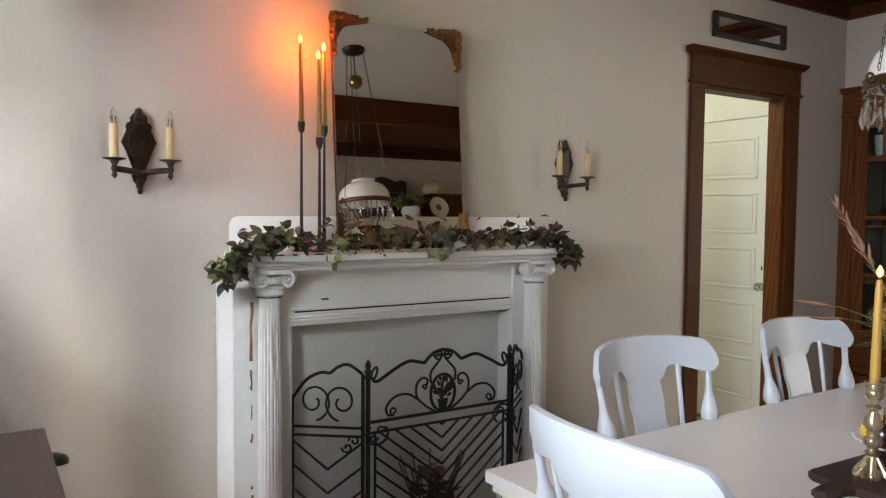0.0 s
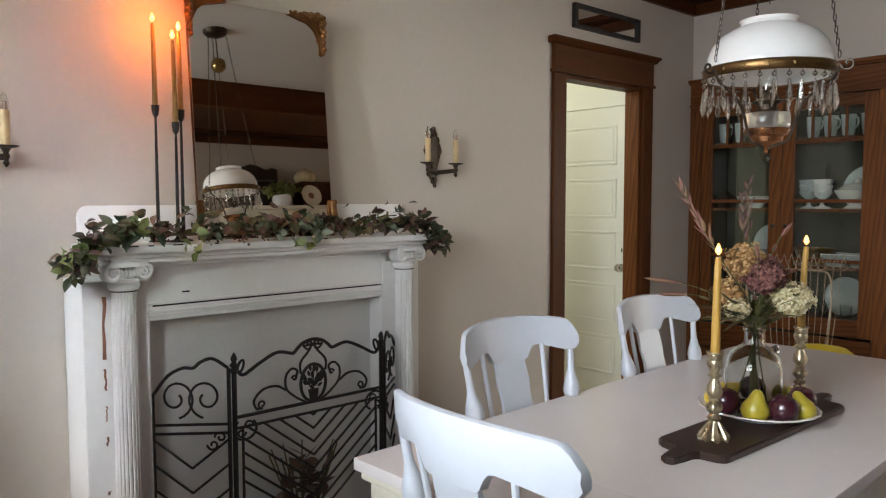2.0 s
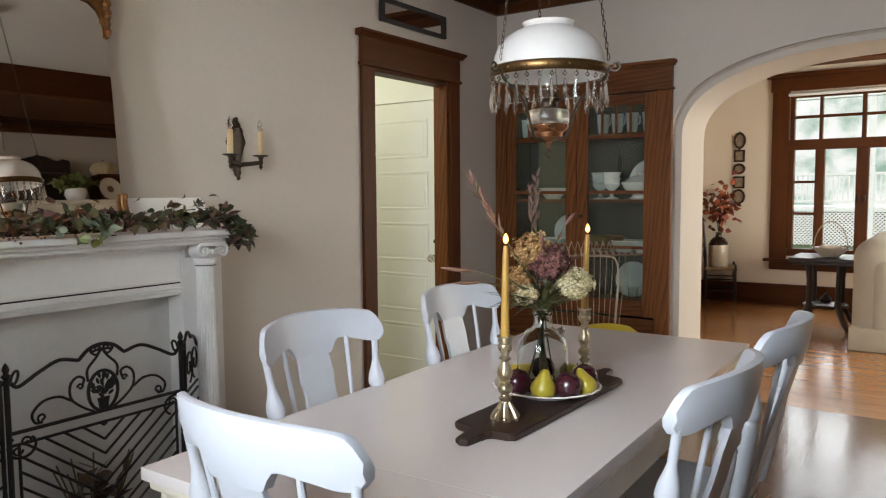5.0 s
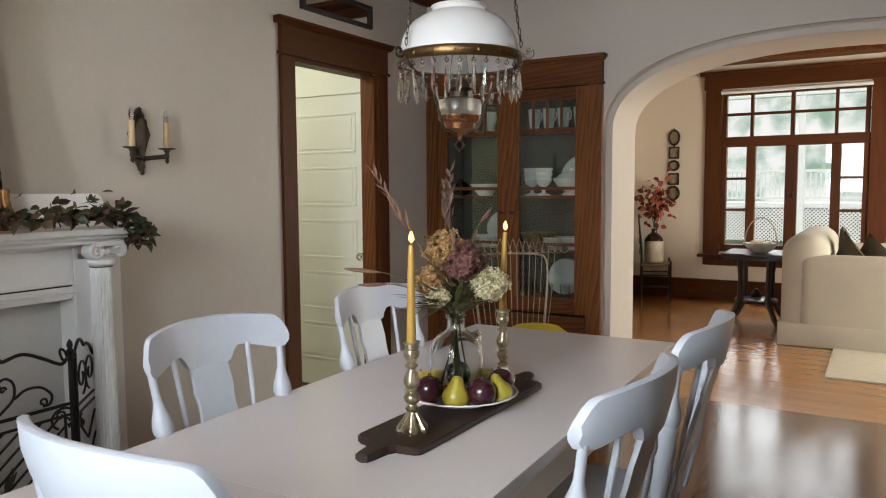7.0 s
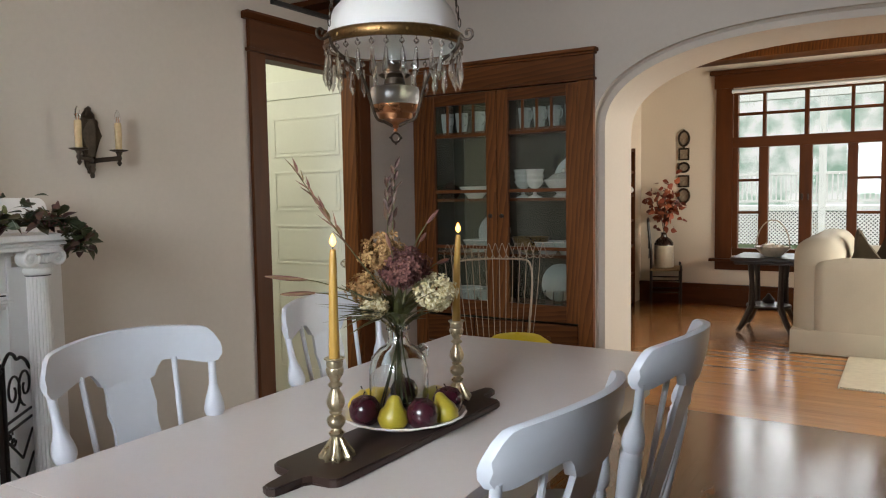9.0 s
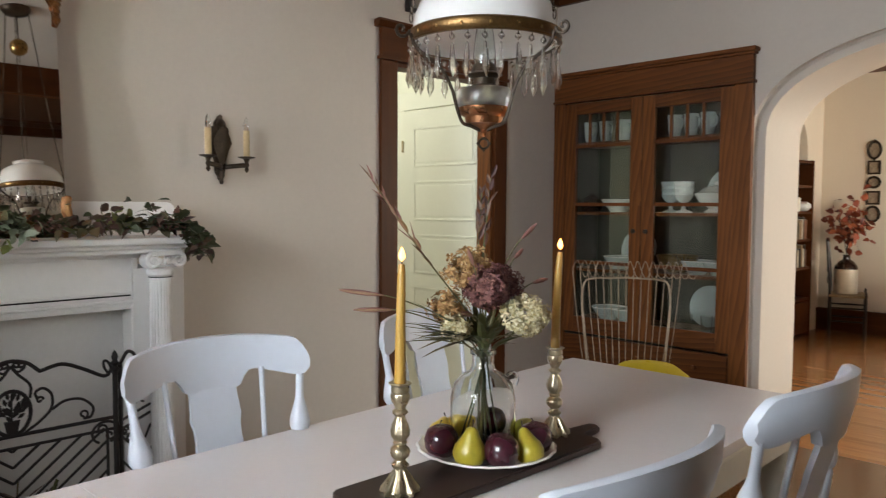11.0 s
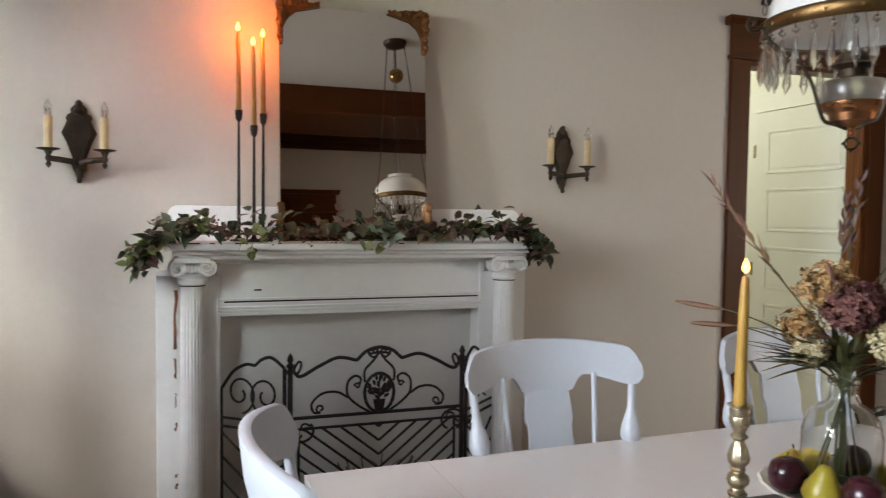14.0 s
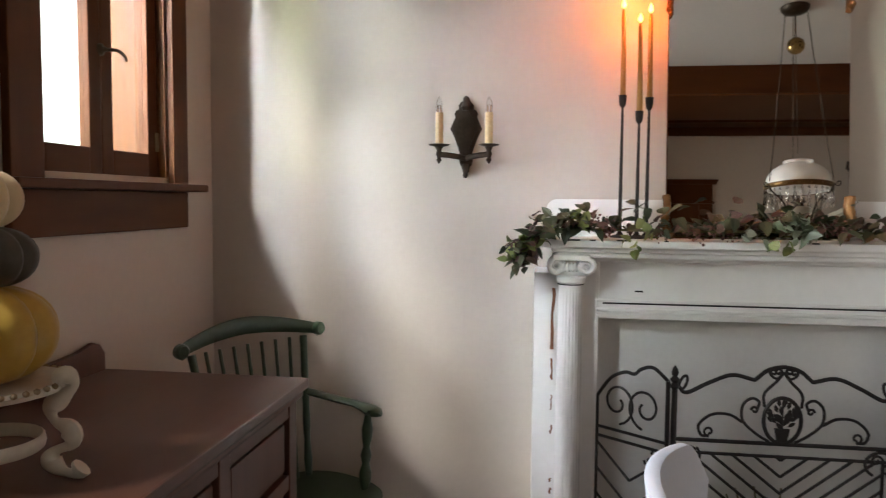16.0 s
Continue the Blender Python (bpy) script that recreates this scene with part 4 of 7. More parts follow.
# ---- electric sconces ----
def sconce(m):
    t = thing("wall_sconce", m, "aged bronze wall sconce with two candle bulbs", "wall lamp", "bronze sconces beside the mirror")
    half = [(0.0, -0.135), (0.012, -0.128), (0.008, -0.118), (0.020, -0.105), (0.024, -0.088), (0.020, -0.06), (0.040, -0.01), (0.056, 0.022), (0.046, 0.045), (0.036, 0.062), (0.042, 0.074), (0.036, 0.086), (0.024, 0.088), (0.027, 0.104), (0.018, 0.116), (0.010, 0.118), (0.012, 0.128), (0.0, 0.134)]
    outline = half + [(-x, z) for x, z in half[-2:0:-1]]
    part("backplate", slab(bmesh.new(), outline, 0.010, Matrix.Translation((0, -0.0105, 0)), 0.002), BRONZE, t, "ornate shield-shaped bronze backplate")
    inner = [(x * 0.72, z * 0.62 + 0.004) for x, z in half]
    part("shield_boss", slab(bmesh.new(), inner + [(-x, z) for x, z in inner[-2:0:-1]], 0.012, Matrix.Translation((0, -0.0205, 0)), 0.004), BRONZE, t)
    part("finial", L([(0.006, -0.15), (0.010, -0.14), (0.007, -0.13), (0.014, -0.115), (0.010, -0.10)], 12, pose(0, -0.018, 0.0)), BRONZE, t, "", True)
    part("crest", L([(0.012, 0.085), (0.019, 0.098), (0.012, 0.112), (0.009, 0.122), (0.011, 0.130), (0, 0.138)], 12, pose(0, -0.012, 0)), BRONZE, t, "", True)
    for s in (-1, 1):
        arm = part("arm", T(smooth_line([(0, -0.018, -0.082), (s * 0.02, -0.05, -0.078), (s * 0.05, -0.068, -0.074), (s * 0.086, -0.072, -0.070)], 5), 0.0075, 10, (1, 1.35)), BRONZE, t, "", True)
        part("socket", L([(0.002, -0.102), (0.010, -0.090), (0.006, -0.082), (0.011, -0.070), (0.008, -0.058), (0.014, -0.045), (0.034, -0.040), (0.037, -0.036), (0.030, -0.035), (0.0, -0.034)], 20, pose(s * 0.086, -0.072, 0)), BRONZE, arm, "bronze drip pan", True)
        part("candle_sleeve", L([(0.0135, -0.035), (0.0135, 0.066), (0.0125, 0.072), (0.0, 0.072)], 16, pose(s * 0.086, -0.072, 0)), IVORY_TUBE, t, "yellowed ivory candle sleeve", True)
        bulb = part("bulb", L([(0.008, 0.072), (0.011, 0.082), (0.0125, 0.094), (0.0095, 0.108), (0.004, 0.121), (0, 0.128)], 16, pose(s * 0.086, -0.072, 0)), CLEAR, t, "clear flame-tip bulb, unlit", True)
        part("filament", T([(s * 0.086 - 0.003, -0.072, 0.072), (s * 0.086 - 0.004, -0.072, 0.096), (s * 0.086 + 0.004, -0.072, 0.096), (s * 0.086 + 0.003, -0.072, 0.072)], 0.0012, 6), COPPER, bulb)
    return t


sconce(pose(0.902, YN, 1.608))
sconce(pose(2.768, YN, 1.613))

# ---- wrought iron fire screen ----
screen = thing("fire_screen", pose(1.884, 2.69, 0.021), "black wrought iron three-panel fire screen with scrolls", "fire screen")
R1 = 0.0055


def rod(name, pts, parent, r=R1, off=None):
    pts = [Vector(p) for p in pts]
    if off:
        pts = [off @ p for p in pts]
    return part(name, T(pts, r, 7), IRON, parent, "", True)


def scroll(parent, a, b_, curl_r, off=None, r=0.0042, bulge=0.05, n=14):
    """A C-shaped bar between two points whose ends roll into small curls."""
    a, b_ = Vector(a), Vector(b_)
    d = (b_ - a)
    up = Vector((-d.z, 0, d.x)).normalized()
    arc = [a.lerp(b_, i / n) + up * bulge * math.sin(math.pi * i / n) for i in range(n + 1)]
    def curl(p, q, sgn):
        dirv = (p - q).normalized()
        nrm = Vector((dirv.z, 0, -dirv.x)) * sgn
        c = p + nrm * curl_r
        out = []
        for i in range(14):
            ang = i / 13 * 2 * math.pi * 1.15
            rr = curl_r * (1 - 0.75 * i / 13)
            out.append(c - nrm * rr * math.cos(ang) + dirv * rr * math.sin(ang))
        return out
    pts = curl(arc[0], arc[1], -1 if bulge > 0 else 1)[::-1] + arc[1:-1] + curl(arc[-1], arc[-2], 1 if bulge > 0 else -1)
    return rod("scroll", pts, parent, r, off)


HW, ZB, ZM = 0.307, 0.10, 0.652
for s in (-1, 1):
    post = part("post", T([(s * HW, 0, 0.0), (s * HW, 0, 0.815)], 0.009, 8), IRON, screen, "", True)
    part("finial", L([(0.007, 0.80), (0.016, 0.812), (0.008, 0.822), (0.015, 0.832), (0.007, 0.842), (0.011, 0.852), (0.008, 0.864), (0, 0.876)], 14, pose(s * HW, 0, 0)), IRON, post, "ball finial", True)
top_line = smooth_line([(-HW + 0.012, 0, 0.811), (-HW + 0.035, 0, 0.794), (-0.21, 0, 0.826), (-0.145, 0, 0.852), (-0.082, 0, 0.840)], 6) + smooth_line([(-0.08, 0, 0.840), (-0.045, 0, 0.870), (0, 0, 0.881), (0.045, 0, 0.870), (0.08, 0, 0.840)], 6) + smooth_line([(0.082, 0, 0.840), (0.145, 0, 0.852), (0.21, 0, 0.826), (HW - 0.035, 0, 0.794), (HW - 0.012, 0, 0.811)], 6)
rod("top_bar", top_line, screen, 0.0062)
for s in (-1, 1):
    rod("scroll", [(s * (HW - 0.012) + s * 0 - s * 0.020 * (1 - math.cos(a)) * 0.6, 0, 0.811 + 0.018 * math.sin(a) * 1.0 + 0.012 * (1 - math.cos(a))) for a in np.linspace(0, 5.2, 16)], screen, 0.0045)
rod("middle_bar", [(-HW, 0, ZM), (HW, 0, ZM)], screen, 0.0062)
rod("lower_bar", [(-HW, 0, ZM - 0.038), (HW, 0, ZM - 0.038)], screen, 0.005)
rod("bottom_bar", [(-HW, 0, ZB), (HW, 0, ZB)], screen, 0.006)
for s in (-1, 1):
    rod("inner_upright", [(s * (HW - 0.028), 0, ZB), (s * (HW - 0.028), 0, ZM - 0.038)], screen, 0.005)
    # heart round the medallion
    rod("heart_bar", smooth_line([(0, 0, 0.866), (s * 0.02, 0, 0.838), (s * 0.052, 0, 0.802), (s * 0.052, 0, 0.762)], 6), screen, 0.0045)
    scroll(screen, (s * 0.006, 0, 0.861), (s * 0.036, 0, 0.856), 0.011, bulge=-0.012 * s, r=0.004, n=8)
    rod("scroll", smooth_line([(s * 0.072, 0, 0.752), (s * 0.066, 0, 0.775), (s * 0.088, 0, 0.785), (s * 0.112, 0, 0.762), (s * 0.11, 0, 0.717), (s * 0.075, 0, 0.682), (s * 0.035, 0, 0.657)], 6), screen, 0.0045)
    rod("scroll", [(s * 0.078 + s * 0.011 * math.cos(a) * (1 - a / 9), 0, 0.750 + 0.011 * math.sin(a) * (1 - a / 9)) for a in np.linspace(0, 6.5, 16)], screen, 0.0038)
    rod("scroll", smooth_line([(s * 0.112, 0, 0.713), (s * 0.15, 0, 0.734), (s * 0.20, 0, 0.731), (s * 0.235, 0, 0.699), (s * 0.228, 0, 0.669), (s * 0.205, 0, 0.667)], 6), screen, 0.0045)
    rod("scroll", [(s * 0.206 + s * 0.013 * math.cos(a) * (1 - a / 9), 0, 0.680 + 0.013 * math.sin(a) * (1 - a / 9)) for a in np.linspace(-1.6, 4.9, 16)], screen, 0.0038)
    # round corner scrolls under the bar
    cx, cz = s * (HW - 0.035), ZM - 0.045
    rod("corner_ring", [(cx + 0.042 * math.cos(a), -0.003, cz + 0.036 * math.sin(a)) for a in np.linspace(2.2 if s < 0 else -1.2, 5.4 + 1.6 if s < 0 else 4.2, 26)], screen, 0.0045)
    for dx, dz, g in ((0.012, 0.012, 1), (-0.014, -0.010, -1)):
        rod("curl", [(cx + s * dx * -1 + 0.017 * (1 - a / 9) * math.cos(a * g), -0.004, cz + dz + 0.017 * (1 - a / 9) * math.sin(a * g)) for a in np.linspace(0, 7, 18)], screen, 0.0038)
# medallion with a cast tree in a pot
rod("medallion_ring", [(0.052 * math.cos(a), 0, 0.722 + 0.068 * math.sin(a)) for a in np.linspace(0, 2 * math.pi, 32)], screen, 0.006)
part("tree_pot", slab(bmesh.new(), [(-0.014, 0.657), (0.014, 0.657), (0.022, 0.699), (-0.022, 0.699)], 0.008, Matrix.Translation((0, -0.004, 0)), 0.002), IRON, screen)
tree = part("tree_stem", T([(0, 0, 0.697), (0, 0, 0.777)], 0.003, 6), IRON, screen)
random.seed(3)
for k in range(34):
    a, rr = random.uniform(0, 2 * math.pi), 0.040 * math.sqrt(random.random())
    x, z = rr * math.cos(a), 0.742 + rr * math.sin(a) * 0.95
    m = Matrix.Translation((x, random.uniform(-0.006, 0.004), z)) @ Matrix.Rotation(math.atan2(z - 0.697, x) - math.pi / 2, 4, "Y").inverted()
    part("leaf", slab(bmesh.new(), [(0, -0.012), (0.006, -0.002), (0.004, 0.008), (0, 0.013), (-0.004, 0.008), (-0.006, -0.002)], 0.0025, m), IRON, tree)
# chevron of slanting bars below
for k in range(9):
    for s in (-1, 1):
        z_top = ZM - 0.04
        x0 = s * (0.012 + k * 0.062)
        p, q = Vector((x0, 0.002, z_top)), Vector((0, 0.002, z_top - abs(x0) * 0.80))
        lim = HW - 0.028
        if abs(x0) > lim:
            f = (abs(x0) - lim) / abs(x0)
            p = p.lerp(q, f)
        if q.z < ZB:
            f = (p.z - ZB) / (p.z - q.z)
            q = p.lerp(q, f)
        if p.z > ZB + 0.02:
            rod("slanting_bar", [p, q], screen, 0.0046)
# wings folded back towards the opening
for s in (-1, 1):
    W2 = 0.25
    off = Matrix.Translation((s * (HW + 0.018), 0.004, 0)) @ Matrix.Rotation(radians(42 if s > 0 else 180 - 38), 4, "Z")
    w = rod("wing_post", [(0, 0, 0), (0, 0, 0.824)], screen, 0.007, off)
    rod("wing_post_outer", [(W2, 0, 0), (W2, 0, 0.734)], w, 0.006, off)
    rod("wing_top", smooth_line([(0, 0, 0.824), (0.05, 0, 0.856), (0.09, 0, 0.846), (0.115, 0, 0.826), (0.15, 0, 0.826), (0.20, 0, 0.799), (W2, 0, 0.734)], 5), w, 0.0058, off)
    for z in (0.634, 0.604, 0.10):
        rod("wing_bar", [(0, 0, z), (W2, 0, z)], w, 0.005, off)
    for cx, g in ((0.075, 1), (0.175, -1)):
        rod("wing_scroll", [(cx + g * 0.055 * (1 - a / 9.5) * math.cos(a), 0, 0.724 + 0.06 * (1 - a / 9.5) * math.sin(a)) for a in np.linspace(-1.4, 7, 30)], w, 0.0042, off)
    for cx, cz, g in ((0.03, 0.589, 1), (0.055, 0.564, -1)):
        rod("wing_curl", [(cx + 0.02 * (1 - a / 9) * math.cos(a * g), 0, cz + 0.02 * (1 - a / 9) * math.sin(a * g)) for a in np.linspace(0, 7, 18)], w, 0.0038, off)
    for k in range(6):
        z = 0.584 - k * 0.085
        for x0, x1, d in ((0.0, W2 / 2, -0.10), (W2, W2 / 2, -0.10)):
            if z + d > 0.1:
                rod("wing_slat", [(x0, 0, z), (x1, 0, z + d)], w, 0.0042, off)

# things standing behind the screen: a dark basket of cones and dried leaves
def leaf_mesh(bm, m, ln, w, fold=0.25, tip=0.0, lobes=0):
    """A leaf of a few faces, folded on its midrib and bent down at the tip."""
    rows = [(0, 0.06), (0.18, 0.75), (0.42, 1.0), (0.7, 0.62), (1.0, 0.0)]
    prev, made = None, []
    for f, k in rows:
        kk = k * (1 + (0.22 if lobes and f in (0.18, 0.7) else 0))
        z = -tip * f * f * ln
        c = bm.verts.new((0, f * ln, z))
        if k == 0:
            row = (c, c, c)
        else:
            l_ = bm.verts.new((-kk * w, f * ln - (0.05 * ln if lobes else 0), z + fold * kk * w))
            r_ = bm.verts.new((kk * w, f * ln - (0.05 * ln if lobes else 0), z + fold * kk * w))
            row = (l_, c, r_)
            made += [l_, r_]
        made.append(c)
        if prev:
            if k == 0:
                bm.faces.new((prev[0], prev[1], c))
                bm.faces.new((prev[1], prev[2], c))
            else:
                bm.faces.new((prev[0], prev[1], row[1], row[0]))
                bm.faces.new((prev[1], prev[2], row[2], row[1]))
        prev = row
    put(bm, made, m)


def scatter_rot(rnd, tilt=60):
    return Euler((radians(rnd.uniform(-tilt, tilt)), radians(rnd.uniform(-tilt, tilt)), rnd.uniform(0, 2 * math.pi))).to_matrix().to_4x4()


rnd = random.Random(21)
pot = thing("basket", pose(1.90, 2.795, 0.021), "low dark basket of dried stems behind the fire screen", "basket")
part("bowl", L([(0.08, 0), (0.13, 0.06), (0.15, 0.14), (0.14, 0.145), (0.11, 0.06), (0, 0.03)], 24), BRONZE, pot, "", True)
bm = bmesh.new()
for k in range(90):
    a = rnd.uniform(0, 6.28)
    m = Matrix.Translation((0.12 * math.cos(a) * rnd.random(), 0.10 * math.sin(a) * rnd.random(), rnd.uniform(0.14, 0.40))) @ scatter_rot(rnd, 70)
    leaf_mesh(bm, m, rnd.uniform(0.05, 0.11), rnd.uniform(0.012, 0.022))
part("dried_leaves", bm, LEAF_WINE, pot, "dull wine and green dried leaves")
bm = bmesh.new()
for k in range(12):
    a = rnd.uniform(0, 6.28)
    tube(bm, [(0, 0, 0.05), (0.06 * math.cos(a), 0.05 * math.sin(a), 0.25), (0.14 * math.cos(a), 0.09 * math.sin(a), 0.45)], 0.003, 5)
part("stems", bm, STEM, pot)
for x, y, a in ((1.56, 2.80, 12), (1.69, 2.82, -14), (2.12, 2.815, 8), (2.23, 2.80, 16)):
    log = thing("log", pose(x, y, 0.021 + 0.05, 90, 0, a), "rough dark log lying in the fireplace", "log", "logs in the fireplace")
    part("bark", L([(0.045, -0.10), (0.05, -0.09), (0.048, 0.0), (0.05, 0.09), (0.045, 0.10)], 16, None, lambda an, z: 1 + 0.06 * math.sin(an * 5 + z * 30)), SOOT_AND_SHADE if x > 2 else LEAF_WINE, log, "", True)


# ---- garland on the mantel ----
garland = thing("leaf_garland", pose(1.842, 2.79, 1.263), "faux garland of dark ivy, hops and mauve berries on the mantel", "garland")
rnd = random.Random(8)
spine = smooth_line([(-0.745, -0.02, -0.05), (-0.70, -0.04, 0.0), (-0.62, -0.04, 0.028), (-0.45, -0.03, 0.03), (-0.2, -0.03, 0.028), (0.05, -0.02, 0.032), (0.3, -0.03, 0.03), (0.48, -0.02, 0.03), (0.59, -0.03, 0.028), (0.655, -0.05, 0.004), (0.672, -0.05, -0.035)], 8)
part("vine", T(spine, 0.004, 6), STEM, garland, "brown garland stem")
sprigs = {"dark_leaves": (LEAF_DARK, 430, (0.028, 0.054), (0.011, 0.021)), "wine_leaves": (LEAF_WINE, 190, (0.025, 0.050), (0.010, 0.018))}
for nm, (mat, count, ln, w) in sprigs.items():
    bm = bmesh.new()
    for k in range(count):
        p = spine[rnd.randrange(len(spine))]
        low = p.x < -0.69 or p.x > 0.635
        q = p + Vector((rnd.uniform(-0.03, 0.03), rnd.uniform(-0.075, 0.05), abs(rnd.gauss(0, 0.033)) if not low else rnd.uniform(-0.045, 0.02)))
        if q.z < 0.008 and not low:
            q.z = 0.008
        leaf_mesh(bm, Matrix.Translation(q) @ scatter_rot(rnd, 55), rnd.uniform(*ln), rnd.uniform(*w), 0.3, rnd.uniform(0, 0.5), 1)
    part(nm, bm, mat, garland, "dusty dark ivy leaves" if "dark" in nm else "wine-tinted leaves")
for nm, mat, spots, lab in (("lime_leaves", LEAF_LIME, ((-0.745, -0.06, -0.045), (-0.74, -0.06, 0.0), (-0.62, -0.07, 0.03), (-0.57, -0.06, 0.045), (-0.54, -0.07, 0.055), (-0.68, -0.07, 0.0), (-0.40, -0.12, -0.02), (-0.36, -0.06, 0.045), (0.02, -0.10, -0.012), (0.36, -0.05, 0.055), (0.40, -0.04, 0.07)), "pale lime hop leaves"),
                            ("sage_leaves", LEAF_GREY, ((-0.05, -0.07, 0.02), (0.04, -0.08, 0.045), (0.11, -0.08, 0.04), (0.07, -0.06, 0.05), (0.085, -0.08, 0.03), (0.06, -0.09, 0.06), (0.43, -0.05, 0.03)), "pale sage variegated leaves")):
    bm = bmesh.new()
    for s in spots:
        for k in range(6):
            q = Vector(s) + Vector((rnd.uniform(-0.028, 0.028), rnd.uniform(-0.02, 0.02), rnd.uniform(-0.02, 0.022)))
            leaf_mesh(bm, Matrix.Translation(q) @ scatter_rot(rnd, 80), rnd.uniform(0.028, 0.045), rnd.uniform(0.011, 0.018), 0.2, 0.3, 1)
    part(nm, bm, mat, garland, lab)
bm = bmesh.new()
for s in ((-0.50, 0.05), (-0.46, 0.03), (-0.32, 0.02), (-0.22, 0.025), (-0.17, 0.03), (-0.12, 0.02), (0.0, 0.05), (0.16, 0.05), (0.20, 0.03), (0.55, 0.055), (0.60, 0.03)):
    for k in range(22):
        c = Vector((s[0] + rnd.gauss(0, 0.016), -0.06 + rnd.gauss(0, 0.014), s[1] + rnd.gauss(0, 0.014)))
        made = bmesh.ops.create_icosphere(bm, subdivisions=1, radius=rnd.uniform(0.003, 0.0055))["verts"]
        put(bm, made, Matrix.Translation(c))
tagged(part("mauve_fruit", bm, BERRY, garland, "clusters of dusty mauve berries", True), kind="stuff")
for x, z, a in ((0.40, 0.03, 20), (0.56, 0.03, -15), (-0.44, 0.03, 12), (0.33, 0.03, 0), (0.60, 0.03, 40)):
    pts = smooth_line([(x, -0.05, z), (x + 0.01, -0.05, z + 0.03), (x + math.sin(radians(a)) * 0.06, -0.06, z + 0.065)], 4)
    bm = bmesh.new()
    tube(bm, pts, 0.0018, 5)
    part("upright_sprig", bm, STEM, garland)

# ---- picture register over the door ----
reg = thing("transom_vent", pose(4.12, YN, 2.432), "small dark framed mirror panel above the doorway", "wall panel")
for x0, z0, x1, z1 in ((-0.318, -0.068, 0.318, -0.045), (-0.318, 0.045, 0.318, 0.068), (-0.318, -0.045, -0.29, 0.045), (0.29, -0.045, 0.318, 0.045)):
    part("frame_bar", B(x0, -0.026, z0, x1, 0, z1, 0.004), IRON, reg)
part("pane", B(-0.29, -0.012, -0.045, 0.29, -0.008, 0.045), MIRROR, reg, "small old mirror glass")

# ---- on the dining table ----
board = thing("serving_board", pose(2.490, 1.332, TZ + 0.0005, 0, 0, -1.5), "dark walnut serving board with a handle at each end", "serving board")
out = []
for sx, sy in ((1, 1), (-1, 1), (-1, -1), (1, -1)):
    cx, cy = sx * (0.352 - 0.02), sy * (0.098 - 0.02)
    a0 = {(1, 1): 0, (-1, 1): 90, (-1, -1): 180, (1, -1): 270}[(sx, sy)]
    out += [(cx + 0.02 * math.cos(radians(a0 + k * 22.5)), cy + 0.02 * math.sin(radians(a0 + k * 22.5))) for k in range(5)]
    if (sx, sy) in ((-1, 1), (1, -1)):
        s = sx
        out += [(s * x, (s if s > 0 else s) * y) for x, y in ((0.355, -0.032), (0.372, -0.020), (0.425, -0.022), (0.448, -0.018), (0.456, 0.0), (0.448, 0.018), (0.425, 0.022), (0.372, 0.020), (0.355, 0.032))]
bm = slab(bmesh.new(), out, 0.02, None, 0.004)
put(bm, bm.verts[:], Matrix.Rotation(radians(90), 4, "X"))
lo = min(v.co.z for v in bm.verts)
put(bm, bm.verts[:], Matrix.Translation((0, 0, -lo)))
part("plank", bm, BOARD, board)
BZ = TZ + 0.0208


def silver_stick(m, label):
    t = thing("table_candlestick", m, label, "candlestick", "candlesticks on the table")
    part("foot", L([(0.034, 0.0), (0.035, 0.004), (0.031, 0.010), (0.022, 0.022), (0.017, 0.034), (0.013, 0.046), (0.011, 0.052)], 64, None, lambda a, z: 1 + (0.16 * math.cos(a * 8) + 0.05 * math.cos(a * 16) if z < 0.015 else 0.10 * math.cos(a * 8))), SILVER_GILT, t, "scalloped openwork foot", True)
    for k in range(8):
        a = math.pi * k / 4
        part("foot_leaf", T([(r * math.cos(a), r * math.sin(a), z) for r, z in ((0.012, 0.046), (0.018, 0.036), (0.026, 0.022), (0.035, 0.0075), (0.041, 0.008))], [0.0025, 0.004, 0.005, 0.0070, 0.004], 7), SILVER_GILT, t, "", True)
    part("stem", L([(0.011, 0.048), (0.017, 0.054), (0.018, 0.058), (0.012, 0.064), (0.011, 0.068), (0.019, 0.076), (0.021, 0.084), (0.019, 0.092), (0.011, 0.099), (0.015, 0.104), (0.012, 0.108), (0.019, 0.118), (0.0205, 0.128), (0.016, 0.144), (0.010, 0.156), (0.010, 0.160), (0.016, 0.165), (0.016, 0.169), (0.010, 0.174), (0.012, 0.180), (0.018, 0.190), (0.020, 0.200), (0.018, 0.206)], 24, None, lambda a, z: 1 + 0.05 * math.cos(a * 9)), SILVER_GILT, t, "embossed baluster stem", True)
    part("candle_cup", L([(0.015, 0.205), (0.019, 0.211), (0.018, 0.222), (0.023, 0.225), (0.023, 0.228), (0.0135, 0.2275), (0.013, 0.215), (0, 0.215)], 24, None, lambda a, z: 1 + (0.04 * math.cos(a * 8) if z > 0.22 else 0)), SILVER_GILT, t, "", True)
    return t


